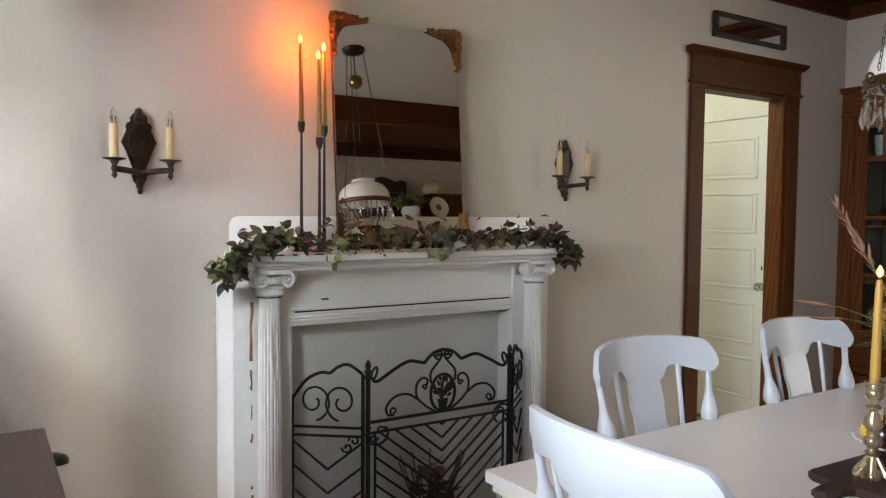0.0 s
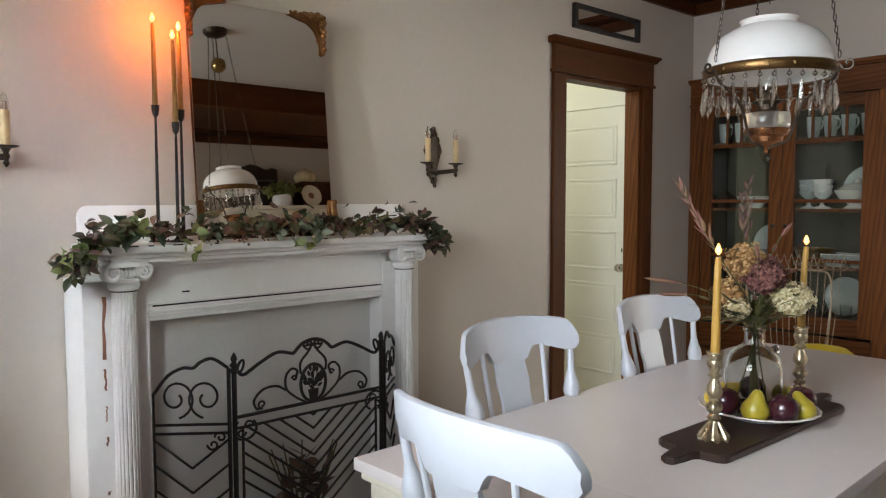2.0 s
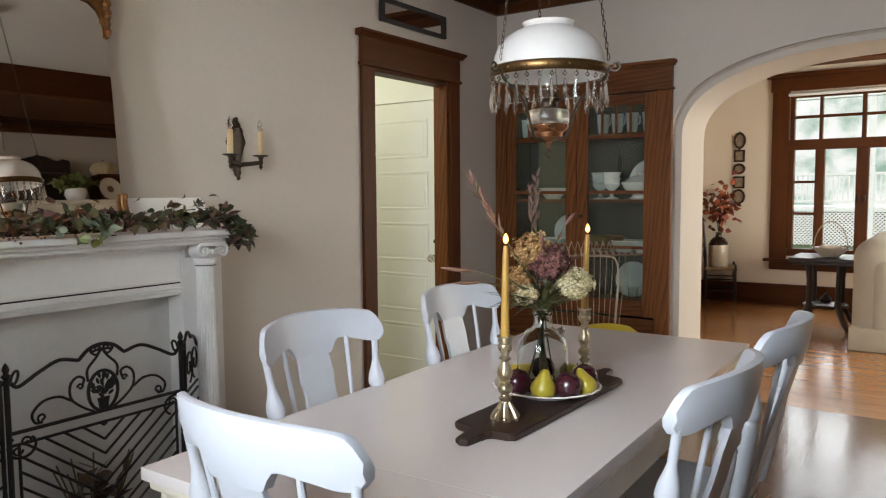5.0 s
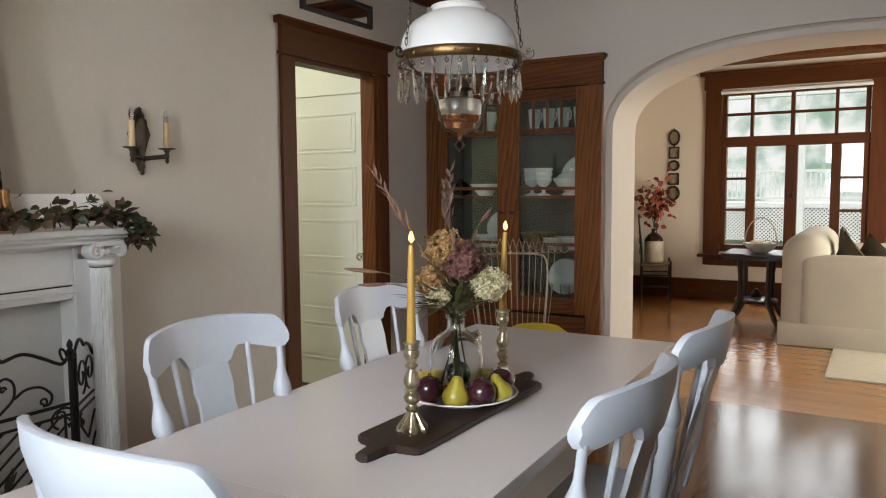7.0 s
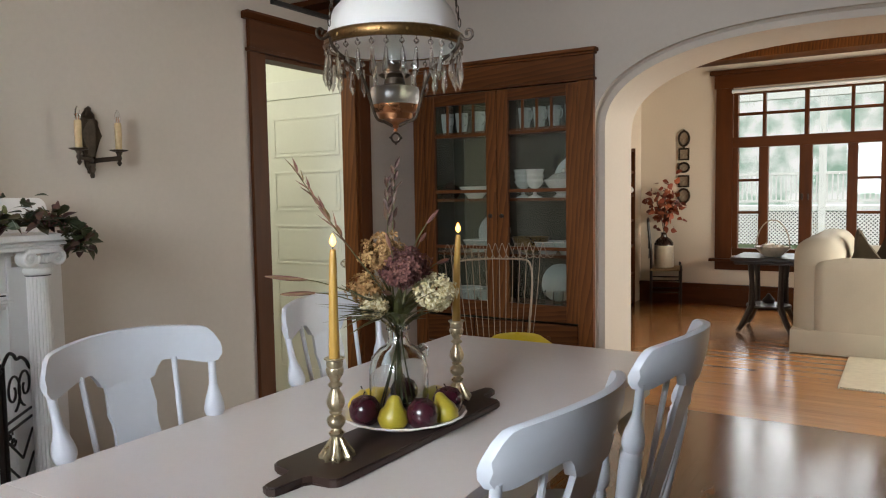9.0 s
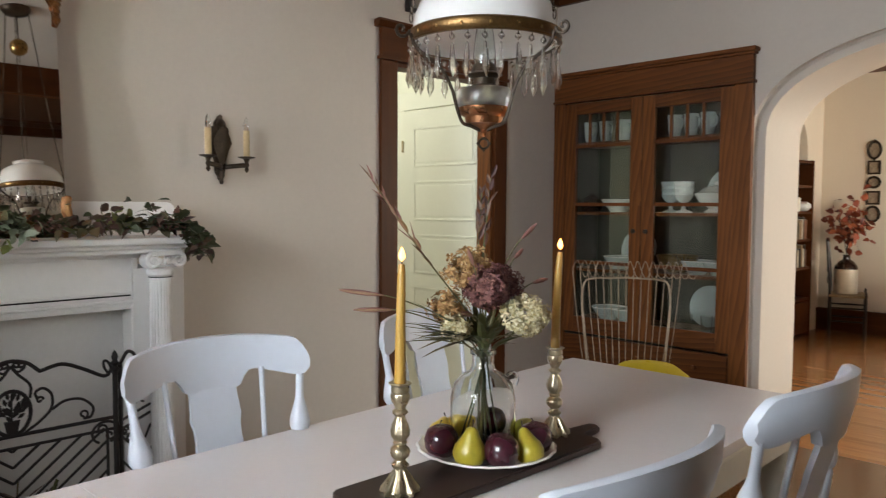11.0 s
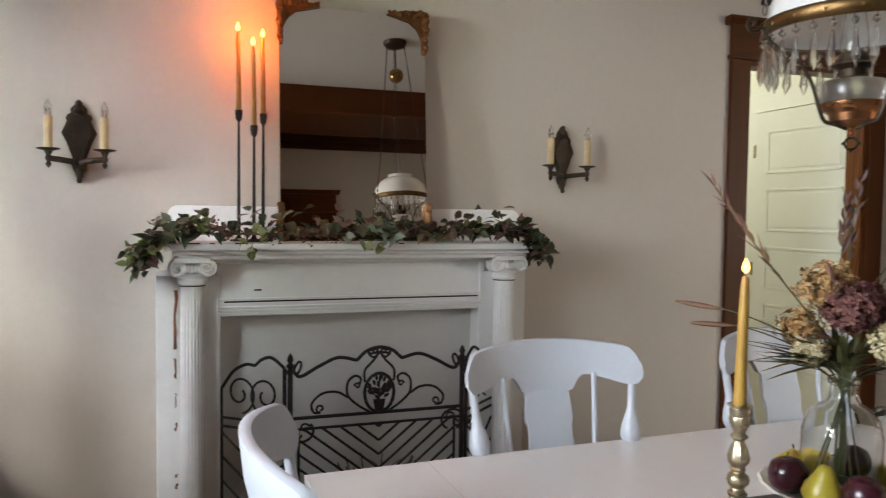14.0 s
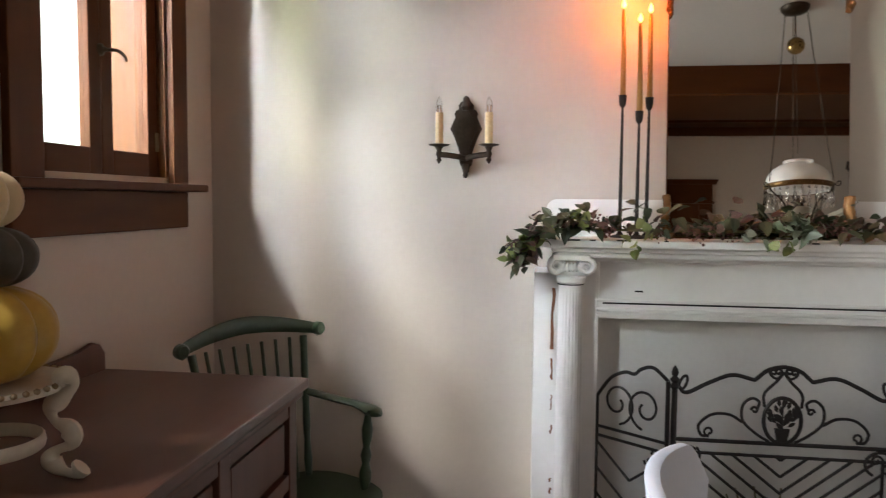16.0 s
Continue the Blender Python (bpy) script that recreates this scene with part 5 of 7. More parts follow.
for x, y, ch, ln in ((2.243, 1.333, 0.255, (0.004, 0)), (2.790, 1.345, 0.258, (0.010, -0.004))):
    silver_stick(pose(x, y, BZ), "worn silver-gilt baluster candlestick on the serving board")
    candle(pose(x, y, BZ + 0.2158), ch, ln, 0.0125, "tall gold beeswax taper candle, lit, in a silver candlestick")
    glow_data = bpy.data.lights.new("candle_light", "POINT")
    glow_data.energy, glow_data.color, glow_data.shadow_soft_size = 0.22, (1.0, 0.42, 0.10), 0.012
    new("candle_light", glow_data).location = (x + ln[0], y + ln[1], BZ + 0.2158 + ch + 0.018)

PX, PY = 2.535, 1.355
plate = thing("fruit_plate", pose(PX, PY, BZ), "white china plate with a beaded scalloped rim", "plate")
part("dish", L([(0.0, 0.004), (0.085, 0.004), (0.088, 0.0), (0.092, 0.004), (0.125, 0.014), (0.160, 0.026), (0.163, 0.028), (0.158, 0.031), (0.122, 0.019), (0.09, 0.010), (0, 0.009)], 72, None, lambda a, z: 1 + (0.022 * abs(math.sin(a * 10)) if z > 0.02 else 0)), CHINA, plate, "", True)

# the glass jug with dried flowers stands in the middle of the plate
vase = thing("glass_jug", pose(PX + 0.01, PY + 0.02, BZ + 0.0105), "clear glass apothecary jug used as a vase", "vase")
part("body", L([(r * 1.0, z) for r, z in [(0.0, 0.003), (0.068, 0.001), (0.076, 0.008), (0.078, 0.03), (0.078, 0.125), (0.070, 0.158), (0.050, 0.180), (0.032, 0.190), (0.027, 0.200), (0.026, 0.226), (0.031, 0.230), (0.031, 0.240), (0.027, 0.243), (0.023, 0.240), (0.0225, 0.200), (0.029, 0.186), (0.047, 0.176), (0.066, 0.155), (0.0745, 0.124), (0.0745, 0.03), (0.070, 0.012), (0.0, 0.010)]], 40), CLEAR, vase, "", True)
part("handle", T(smooth_line([(0.055, -0.02, 0.168), (0.075, -0.028, 0.178), (0.088, -0.032, 0.165), (0.083, -0.03, 0.145)], 5), 0.005, 8), CLEAR, vase, "small glass ring handle", True)
part("tag", B(0.064, -0.028, 0.160, 0.086, -0.016, 0.172, 0.003), BOARD, vase, "small dark cork stopper on a cord")

flowers = thing("dried_bouquet", pose(PX + 0.01, PY + 0.02, BZ + 0.0225), "bouquet of dried hydrangeas, grasses and long leaves", "flowers")
rnd = random.Random(5)
bm = bmesh.new()
HEADS = (("mauve_head", FLOWER_MAUVE, (-0.030, -0.035, 0.376), 0.056, 420), ("tan_head", FLOWER_TAN, (-0.03, 0.02, 0.412), 0.056, 320), ("tan_head", FLOWER_TAN, (-0.072, 0.045, 0.325), 0.046, 220), ("cream_head", FLOWER_CREAM, (0.058, -0.078, 0.305), 0.056, 380), ("cream_head", FLOWER_CREAM, (-0.078, 0.015, 0.285), 0.034, 150), ("mauve_head", FLOWER_MAUVE, (0.045, -0.01, 0.372), 0.054, 300), ("tan_head", FLOWER_TAN, (0.03, 0.045, 0.385), 0.045, 180))
for nm, mat, c, r, count in HEADS:
    tube(bm, smooth_line([(rnd.uniform(-0.02, 0.02), rnd.uniform(-0.02, 0.02), 0.01), (0, 0, 0.19), (c[0] * 0.8, c[1] * 0.8, c[2] - 0.03)], 5), 0.0025, 6)
for k in range(4):
    tube(bm, smooth_line([(rnd.uniform(-0.045, 0.045), rnd.uniform(-0.045, 0.045), 0.005), (rnd.uniform(-0.01, 0.01), rnd.uniform(-0.01, 0.01), 0.2), (rnd.uniform(-0.05, 0.05), rnd.uniform(-0.04, 0.04), 0.30)], 5), 0.0022, 6)
tagged(part("stems", bm, STEM, flowers, "thin olive stems in the jug"), kind="stuff")
for nm, mat, c, r, count in HEADS:
    bm = bmesh.new()
    for k in range(count):
        v = Vector((rnd.gauss(0, 1), rnd.gauss(0, 1), rnd.gauss(0, 1))).normalized()
        p = Vector(c) + v * r * rnd.uniform(0.55, 1.08) * (1 + 0.22 * noise.noise(v * 2.2 + Vector(c) * 30)) * (1 if v.z > -0.3 else 0.75)
        m = Matrix.Translation(p) @ v.to_track_quat("Z", "Y").to_matrix().to_4x4() @ pose(0, 0, 0, rnd.uniform(-30, 30), rnd.uniform(-30, 30), rnd.uniform(0, 360))
        s = rnd.uniform(0.006, 0.0105)
        for q in range(4):
            a = q * math.pi / 2
            pts = [(0, 0, 0), (s * math.cos(a - 0.5), s * math.sin(a - 0.5), s * 0.3), (1.35 * s * math.cos(a), 1.35 * s * math.sin(a), s * 0.15), (s * math.cos(a + 0.5), s * math.sin(a + 0.5), s * 0.3)]
            bm.faces.new([bm.verts.new(m @ Vector(t)) for t in pts])
    part(nm, bm, mat, flowers, {"m": "mauve dried hydrangea head", "t": "tan dried hydrangea head", "c": "cream dried hydrangea head"}[nm[0]])
bm = bmesh.new()
for k in range(60):
    a = rnd.uniform(0, 2 * math.pi)
    m = Matrix.Translation((0.02 * math.cos(a), 0.02 * math.sin(a), 0.225 + rnd.uniform(0, 0.03))) @ Matrix.Rotation(a - math.pi / 2, 4, "Z") @ Matrix.Rotation(radians(rnd.uniform(25, 75)), 4, "X")
    leaf_mesh(bm, m, rnd.uniform(0.07, 0.13), rnd.uniform(0.006, 0.011), 0.3, rnd.uniform(0, 0.6))
for k in range(26):
    m = Matrix.Translation((-0.03, 0.01, 0.26 + rnd.uniform(-0.02, 0.03))) @ Matrix.Rotation(radians(80 + rnd.uniform(-28, 28)), 4, "Z") @ Matrix.Rotation(radians(rnd.uniform(2, 25)), 4, "X")
    leaf_mesh(bm, m, rnd.uniform(0.12, 0.22), 0.008, 0.3, rnd.uniform(-0.1, 0.2))
part("long_leaves", bm, STEM, flowers, "narrow olive leaves")
# view-independent plumes: to the west, north-west, up, and east
for base, tip, kind in (((-0.03, 0.0, 0.30), (-0.274, 0.08, 0.62), 1), ((0.0, 0.02, 0.36), (0.125, 0.09, 0.640), 2), ((0.0, 0.03, 0.36), (0.090, 0.09, 0.60), 2), ((0.02, 0.0, 0.36), (0.16, -0.03, 0.525), 0), ((0.03, -0.01, 0.34), (0.17, 0.02, 0.46), 0), ((0.03, -0.02, 0.31), (0.21, -0.03, 0.385), 0),
                        ((-0.04, 0.0, 0.28), (-0.294, 0.175, 0.378), 0), ((-0.04, 0.02, 0.27), (-0.28, 0.14, 0.335), 0), ((-0.03, -0.03, 0.30), (-0.11, -0.05, 0.475), 0), ((0.02, 0.03, 0.36), (0.10, 0.08, 0.50), 0), ((0.0, -0.03, 0.25), (-0.14, -0.06, 0.335), 0)):
    b0, t0 = Vector(base), Vector(tip)
    bend = b0.lerp(t0, 0.55) + Vector((0, 0, 0.02 if kind == 0 else -0.01))
    line = smooth_line([b0, bend, t0], 8)
    bm = bmesh.new()
    tube(bm, line, [0.0022 - 0.0012 * i / len(line) for i in range(len(line))], 6)
    pl = part("grass_stem", bm, STEM, flowers, "", True)
    bm = bmesh.new()
    start = len(line) * (9 if kind == 0 else 5 if kind == 1 else 7) // 14
    for i in range(start, len(line)):
        f = (i - start) / max(1, len(line) - start)
        w = 0.0055 * math.sin(math.pi * min(1, 0.12 + f * 0.85)) + 0.001
        if kind == 0:
            d = (line[-1] - line[-2]).normalized()
            if i == start:
                n = 9
                seg = [line[start].lerp(line[-1], j / (n - 1)) for j in range(n)]
                tube(bm, seg, [0.0015 + 0.0045 * math.sin(math.pi * j / (n - 1)) ** 0.7 for j in range(n)], 7)
        else:
            d = (line[min(i + 1, len(line) - 1)] - line[i - 1]).normalized()
            for s in ((-1, 1) if kind == 1 else (1 if i % 2 else -1,)):
                m = Matrix.Translation(line[i]) @ d.to_track_quat("Y", "Z").to_matrix().to_4x4() @ pose(0, 0, 0, rnd.uniform(-15, 15), rnd.uniform(-40, 40), s * rnd.uniform(10, 24))
                leaf_mesh(bm, m, rnd.uniform(0.045, 0.070) * (1 - 0.3 * f) * (0.8 if kind == 2 else 1), 0.0058, 0.4)
    part("plume", bm, FEATHER if kind != 2 else LEAF_WINE, pl, "dusky pink dried grass plume", True)


# fruit round the jug
def fruit(name, prof, x, y, tilt, turn, mat, label, r, stem=True, lift=0.0):
    t = thing(name, pose(x, y, BZ + 0.012 + lift) @ Matrix.Translation((0, 0, r * 0.9)) @ pose(0, 0, 0, tilt, 0, turn) @ Matrix.Translation((0, 0, -r * 0.9)), label, "fruit", "fruit on the plate")
    part("flesh", L(prof, 28, None, lambda a, z: 1 + 0.012 * math.sin(a * 3 + z * 40)), mat, t, "", True)
    if stem:
        top = prof[-1][1]
        part("stalk", T([(0, 0, top - 0.004), (0.002, 0, top + 0.008), (0.006, 0.002, top + 0.016)], [0.0018, 0.0015, 0.002], 7), BOARD, t, "thin brown stalk", True)


plum_p = [(0, 0.0), (0.016, 0.001), (0.030, 0.010), (0.0375, 0.028), (0.037, 0.046), (0.029, 0.062), (0.014, 0.070), (0.004, 0.069), (0, 0.068)]
pear_p = [(0, 0.0), (0.014, 0.001), (0.028, 0.010), (0.0345, 0.028), (0.031, 0.048), (0.021, 0.066), (0.015, 0.082), (0.011, 0.092), (0.004, 0.097), (0, 0.0965)]
side, front = Vector((0.76, -0.65)), Vector((-0.65, -0.76))
for r, f, a in ((-0.108, 0.035, 8), (0.020, 0.112, 18), (0.112, 0.030, -10), (0.030, -0.105, 0)):
    p = side * r + front * f
    fruit("plum", [(q * 1.06, z * 1.06) for q, z in plum_p], PX + p.x, PY + p.y, a, r * 900, PLUM, "dark purple plum on the plate", 0.04)
for r, f, a, tn in ((-0.050, 0.095, 6, 20), (0.086, 0.092, -30, -10)):
    p = side * r + front * f
    fruit("pear", [(q * (1.12 if tn > 0 else 0.95), z * (0.90 if tn > 0 else 0.85)) for q, z in pear_p], PX + p.x, PY + p.y, a, tn, PEAR, "small green-gold pear on the plate", 0.034)
for r, f, tn in ((-0.105, -0.045, 120), (-0.060, -0.095, 30), (0.105, -0.055, -40)):
    p = side * r + front * f
    fruit("yellow_pear", [(q * 0.92, z * 0.85) for q, z in pear_p], PX + p.x, PY + p.y, 62, tn, LEMON if r < 0 else PEAR, "yellow pear lying at the back of the plate", 0.034)

# ---- hanging oil lamp ----
LXc, LYc = 2.490, 1.330
lamp = thing("hanging_oil_lamp", pose(LXc, LYc, 0, 0, 0, 6), "Victorian hanging oil lamp with a milk glass shade and crystal prisms", "ceiling lamp")
RZ = 1.753
shade = part("shade", L([(0.158, RZ - 0.020), (0.1590, RZ - 0.006), (0.160, RZ + 0.016), (0.156, RZ + 0.042), (0.145, RZ + 0.068), (0.124, RZ + 0.092), (0.098, RZ + 0.108), (0.080, RZ + 0.115), (0.073, RZ + 0.119), (0.071, RZ + 0.128), (0.076, RZ + 0.134), (0.071, RZ + 0.134), (0.068, RZ + 0.128)], 56, caps=False), OPAL, lamp, "white opal glass dome", True)
band = part("rim_band", L([(0.163, RZ - 0.022), (0.170, RZ - 0.022), (0.172, RZ - 0.019), (0.1695, RZ - 0.015), (0.1695, RZ - 0.001), (0.172, RZ + 0.003), (0.169, RZ + 0.006), (0.1655, RZ + 0.004), (0.1655, RZ - 0.018), (0.163, RZ - 0.022)], 56, caps=False), OLD_BRASS, lamp, "embossed dark brass rim", True)
for k in range(18):
    a = 2 * math.pi * k / 18
    for q in range(6):
        part("embossed_petal", L([(0, -0.0050), (0.0014, 0), (0, 0.0050)], 5, pose(0.1695 * math.cos(a), 0.1695 * math.sin(a), RZ - 0.008, 0, 0, math.degrees(a)) @ pose(0, 0, 0, q * 30, 0, 0)), BRASS, band, "", True)
# crystal prisms under the rim
random.seed(9)
bm = L([(0.0, -0.004), (0.0062, -0.010), (0.0070, -0.014), (0.0, -0.021)], 8)
lathe(bm, [(0.0, -0.024), (0.0035, -0.028), (0.0062, -0.052), (0.0090, -0.076), (0.0, -0.098)], 6)
prism0 = part("prism", bm, CRYSTAL, lamp)
prism0.location = (0.164, 0, RZ - 0.021)
hook0 = part("hook", T([(0, 0, 0.004), (0.002, 0, -0.003), (0, 0, -0.008)], 0.0009, 5), BRONZE, lamp)
hook0.location = (0.164, 0, RZ - 0.023)
for k in range(1, 30):
    a = 2 * math.pi * k / 30
    for first, z in ((prism0, RZ - 0.021), (hook0, RZ - 0.023)):
        p = first.copy()
        scene.collection.objects.link(p)
        p.parent = lamp
        p.location, p.rotation_euler = (0.164 * math.cos(a), 0.164 * math.sin(a), z), (random.uniform(-0.07, 0.07), random.uniform(-0.07, 0.07), a + random.uniform(-0.5, 0.5))
# font, burner and chimney
part("font", L([(0.036, 1.590), (0.056, 1.596), (0.060, 1.603), (0.060, 1.630), (0.057, 1.637), (0.033, 1.642)], 32), ETCHED, lamp, "etched glass oil font", True)
part("font_cup", L([(0.004, 1.540), (0.010, 1.546), (0.014, 1.552), (0.040, 1.560), (0.043, 1.574), (0.053, 1.580), (0.058, 1.587), (0.059, 1.594), (0.054, 1.597), (0.03, 1.593)], 32), COPPER, lamp, "polished copper font cup", True)
part("burner", L([(0.034, 1.641), (0.026, 1.646), (0.024, 1.660), (0.034, 1.664), (0.040, 1.668), (0.030, 1.674), (0.025, 1.690), (0.012, 1.700)], 24), BRONZE, lamp, "dark burner gallery", True)
part("chimney", L([(0.022, 1.688), (0.026, 1.71), (0.023, 1.74), (0.017, 1.78), (0.016, 1.87), (0.0145, 1.87), (0.0155, 1.78), (0.0215, 1.74), (0.0245, 1.71), (0.0205, 1.688)], 20, caps=False), CLEAR, lamp, "clear glass chimney", True)
part("finial", L([(0.003, 1.530), (0.006, 1.534), (0.004, 1.538), (0.010, 1.544), (0.006, 1.552)], 14), COPPER, lamp, "", True)
drop = part("finial_ring", T([(0.0115 * math.cos(a) * 0.8, 0.0115 * math.cos(a) * -0.6, 1.516 + 0.0115 * math.sin(a)) for a in np.linspace(0, 2 * math.pi, 17)[:-1]], 0.0026, 6, None, True), BRONZE, lamp, "open ring drop with small points")
for x, z in ((0.015, 0), (-0.015, 0), (0, -0.015)):
    part("ring_point", L([(0, -0.004), (0.0032, 0), (0, 0.004)], 6, pose(x * 0.8, x * -0.6, 1.516 + z)), BRONZE, drop)
for k, a in enumerate((0.55, 2.65, 4.75)):
    ca, sa = math.cos(a), math.sin(a)
    arm = part("arm", T([(r * ca, r * sa, z) for r, _, z in smooth_line([(0.010, 0, 1.545), (0.030, 0, 1.553), (0.052, 0, 1.560), (0.064, 0, 1.585), (0.080, 0, 1.635), (0.108, 0, 1.678), (0.160, 0, 1.713), (0.176, 0, 1.743)], 6)], 0.004, 8), BRONZE, lamp, "slender bronze support arm", True)
    part("arm_scroll", T([((0.196 + 0.018 * (1 - t / 8.5) * math.cos(t + 3.14)) * ca, (0.196 + 0.018 * (1 - t / 8.5) * math.cos(t + 3.14)) * sa, 1.750 + 0.018 * (1 - t / 8.5) * math.sin(t + 3.14)) for t in np.linspace(0, 7.5, 22)], 0.0035, 7), BRONZE, arm, "", True)
    # chain up to the canopy
    x0, x1, z0, z1 = 0.176, 0.062, 1.768, ZT - 0.035
    bm = bmesh.new()
    n = 60
    for i in range(n):
        f = (i + 0.5) / n
        p = Vector(((x0 + (x1 - x0) * f ** 0.9) * ca, (x0 + (x1 - x0) * f ** 0.9) * sa, z0 + (z1 - z0) * f))
        pts = [(0.0036 * math.cos(t), 0, 0.0105 * math.sin(t)) for t in np.linspace(0, 2 * math.pi, 9)[:-1]]
        m = Matrix.Translation(p) @ Matrix.Rotation(a + (math.pi / 2 if i % 2 else 0), 4, "Z")
        tube(bm, [m @ Vector(q) for q in pts], 0.0013, 4, None, True)
    part("chain", bm, BRONZE, lamp, "fine dark chain")
part("canopy", L([(0.0, ZT - 0.045), (0.02, ZT - 0.043), (0.06, ZT - 0.030), (0.072, ZT - 0.014), (0.074, ZT - 0.001)], 28), BRONZE, lamp, "dark ceiling canopy", True)
part("counterweight", L([(0, 2.475), (0.022, 2.480), (0.040, 2.497), (0.046, 2.522), (0.040, 2.547), (0.022, 2.562), (0.006, 2.567)], 24), BRASS, lamp, "round brass counterweight ball", True)
part("weight_rod", T([(0, 0, 2.56), (0, 0, ZT - 0.04)], 0.004, 8), BRONZE, lamp)
part("lift_cord", T([(0, 0, 2.478), (0, 0, 1.93)], 0.0015, 6), BRONZE, lamp)

# ---- west window ----
win = thing("window_west", pose(XW, 0, 0), "dark oak casement window with two sashes and a deep sill", "window", kind="structure")
y0, y1, z0, z1 = WINW
part("side_casing", B(0, 1.985, z0 - 0.02, 0.024, y0, z1, 0.003), TRIM, win)
part("side_casing", B(0, y1, z0 - 0.02, 0.024, 2.825, z1, 0.003), TRIM, win)
part("head_casing", B(0, 1.985, z1, 0.026, 2.825, z1 + 0.12, 0.003), TRIM_H, win)
part("sill", B(-0.12, 1.945, z0 - 0.045, 0.075, 2.87, z0 - 0.02, 0.006), TRIM_H, win, "oak window stool")
part("apron", B(0, 1.985, z0 - 0.165, 0.022, 2.825, z0 - 0.0455, 0.003), TRIM_H, win)
for ya, yb in ((y0, y0 + 0.012), (y1 - 0.012, y1)):
    part("reveal", B(-0.19, ya, z0 - 0.02, 0, yb, z1), OAK, win, "golden oak reveal")
part("reveal_head", B(-0.19, y0 + 0.012, z1 - 0.012, 0, y1 - 0.012, z1), OAK, win)
ym = (y0 + y1) / 2
for k, (a, b_) in enumerate(((y0 + 0.014, ym - 0.001), (ym + 0.001, y1 - 0.014))):
    sash = part("sash_stile", B(-0.062, a, z0 - 0.018, -0.027, a + 0.055, z1 - 0.014, 0.004), TRIM, win, "dark oak casement sash")
    part("stile", B(-0.062, b_ - 0.055, z0 - 0.018, -0.027, b_, z1 - 0.014, 0.004), TRIM, sash)
    part("bottom_rail", B(-0.062, a + 0.055, z0 - 0.018, -0.027, b_ - 0.055, z0 + 0.075, 0.004), TRIM_H, sash)
    part("top_rail", B(-0.062, a + 0.055, z1 - 0.08, -0.027, b_ - 0.055, z1 - 0.014, 0.004), TRIM_H, sash)
    pane = part("pane", B(-0.046, a + 0.055, z0 + 0.075, -0.043, b_ - 0.055, z1 - 0.08), PANE, sash)
    pane.visible_shadow = False
part("latch", T(smooth_line([(-0.025, ym + 0.005, 1.80), (-0.009, ym + 0.008, 1.80), (0.003, ym + 0.035, 1.803), (0.001, ym + 0.075, 1.795), (-0.001, ym + 0.085, 1.782)], 5), 0.005, 8), BRONZE, win, "dark metal casement latch", True)
part("latch_plate", L([(0.018, 0), (0.018, 0.004), (0.008, 0.010), (0.006, 0.02)], 14, pose(-0.0275, ym, 1.80, 0, 90, 0)), BRONZE, win, "", True)
for z in (1.56, 2.05):
    part("hinge", B(-0.029, y1 - 0.028, z - 0.03, -0.023, y1 - 0.010, z + 0.03, 0.002), SILVER_GILT, win, "worn metal hinge")

# ---- sideboard under the window ----
SBX0, SBX1, SBY0, SBY1, SBZ = XW + 0.012, 0.565, 0.98, 2.335, 0.90
sb = thing("sideboard", pose(0, 0, 0), "dark walnut sideboard with panelled front under the window", "sideboard")
part("top", B(SBX0, SBY0, SBZ - 0.028, SBX1, SBY1, SBZ, 0.006), BUFFET_TOP, sb, "polished dark walnut top")
part("top_lip", B(SBX0 + 0.01, SBY0 + 0.012, SBZ - 0.05, SBX1 - 0.012, SBY1 - 0.012, SBZ - 0.0285, 0.006), BUFFET_SIDE, sb)
part("body", B(SBX0 + 0.015, SBY0 + 0.03, 0.12, SBX1 - 0.045, SBY1 - 0.03, SBZ - 0.0505), BUFFET_SIDE, sb)
for y in (SBY0 + 0.03, SBY0 + 0.475, SBY0 + 0.86, SBY1 - 0.085):
    part("front_stile", B(SBX1 - 0.0445, y, 0.0, SBX1 - 0.025, y + 0.055, SBZ - 0.051, 0.004), BUFFET_SIDE, sb)
for a, b_ in ((SBY0 + 0.085, SBY0 + 0.475), (SBY0 + 0.53, SBY0 + 0.86), (SBY0 + 0.915, SBY1 - 0.085)):
    for za, zb in ((0.14, 0.20), (0.62, 0.66), (SBZ - 0.09, SBZ - 0.052)):
        part("front_rail", B(SBX1 - 0.0445, a, za, SBX1 - 0.027, b_, zb, 0.003), BUFFET_SIDE, sb)
    d = part("door", B(SBX1 - 0.044, a + 0.02, 0.22, SBX1 - 0.034, b_ - 0.02, 0.60, 0.006), BUFFET_SIDE, sb, "recessed walnut door panel")
    part("knob", L([(0.006, 0), (0.012, 0.014), (0.010, 0.024), (0, 0.026)], 14, pose(SBX1 - 0.034, b_ - 0.05, 0.42, 0, 90, 0)), BRASS, d, "", True)
    part("drawer", B(SBX1 - 0.044, a + 0.015, 0.675, SBX1 - 0.032, b_ - 0.015, 0.80, 0.005), BUFFET_SIDE, sb, "walnut drawer front")
for y in (SBY0 + 0.04, SBY1 - 0.09):
    part("back_leg", B(SBX0 + 0.02, y, 0, SBX0 + 0.07, y + 0.05, 0.121, 0.004), BUFFET_SIDE, sb)
# scrolled gallery along the back
pts = [(0, 0)] + [(0.0, 0.05), (0.02, 0.075), (0.05, 0.085), (0.12, 0.07), (0.25, 0.062), (1.05, 0.062), (1.2, 0.07), (1.27, 0.085), (1.30, 0.075), (1.32, 0.05), (1.32, 0)]
bm = slab(bmesh.new(), pts, 0.018, None, 0.003)
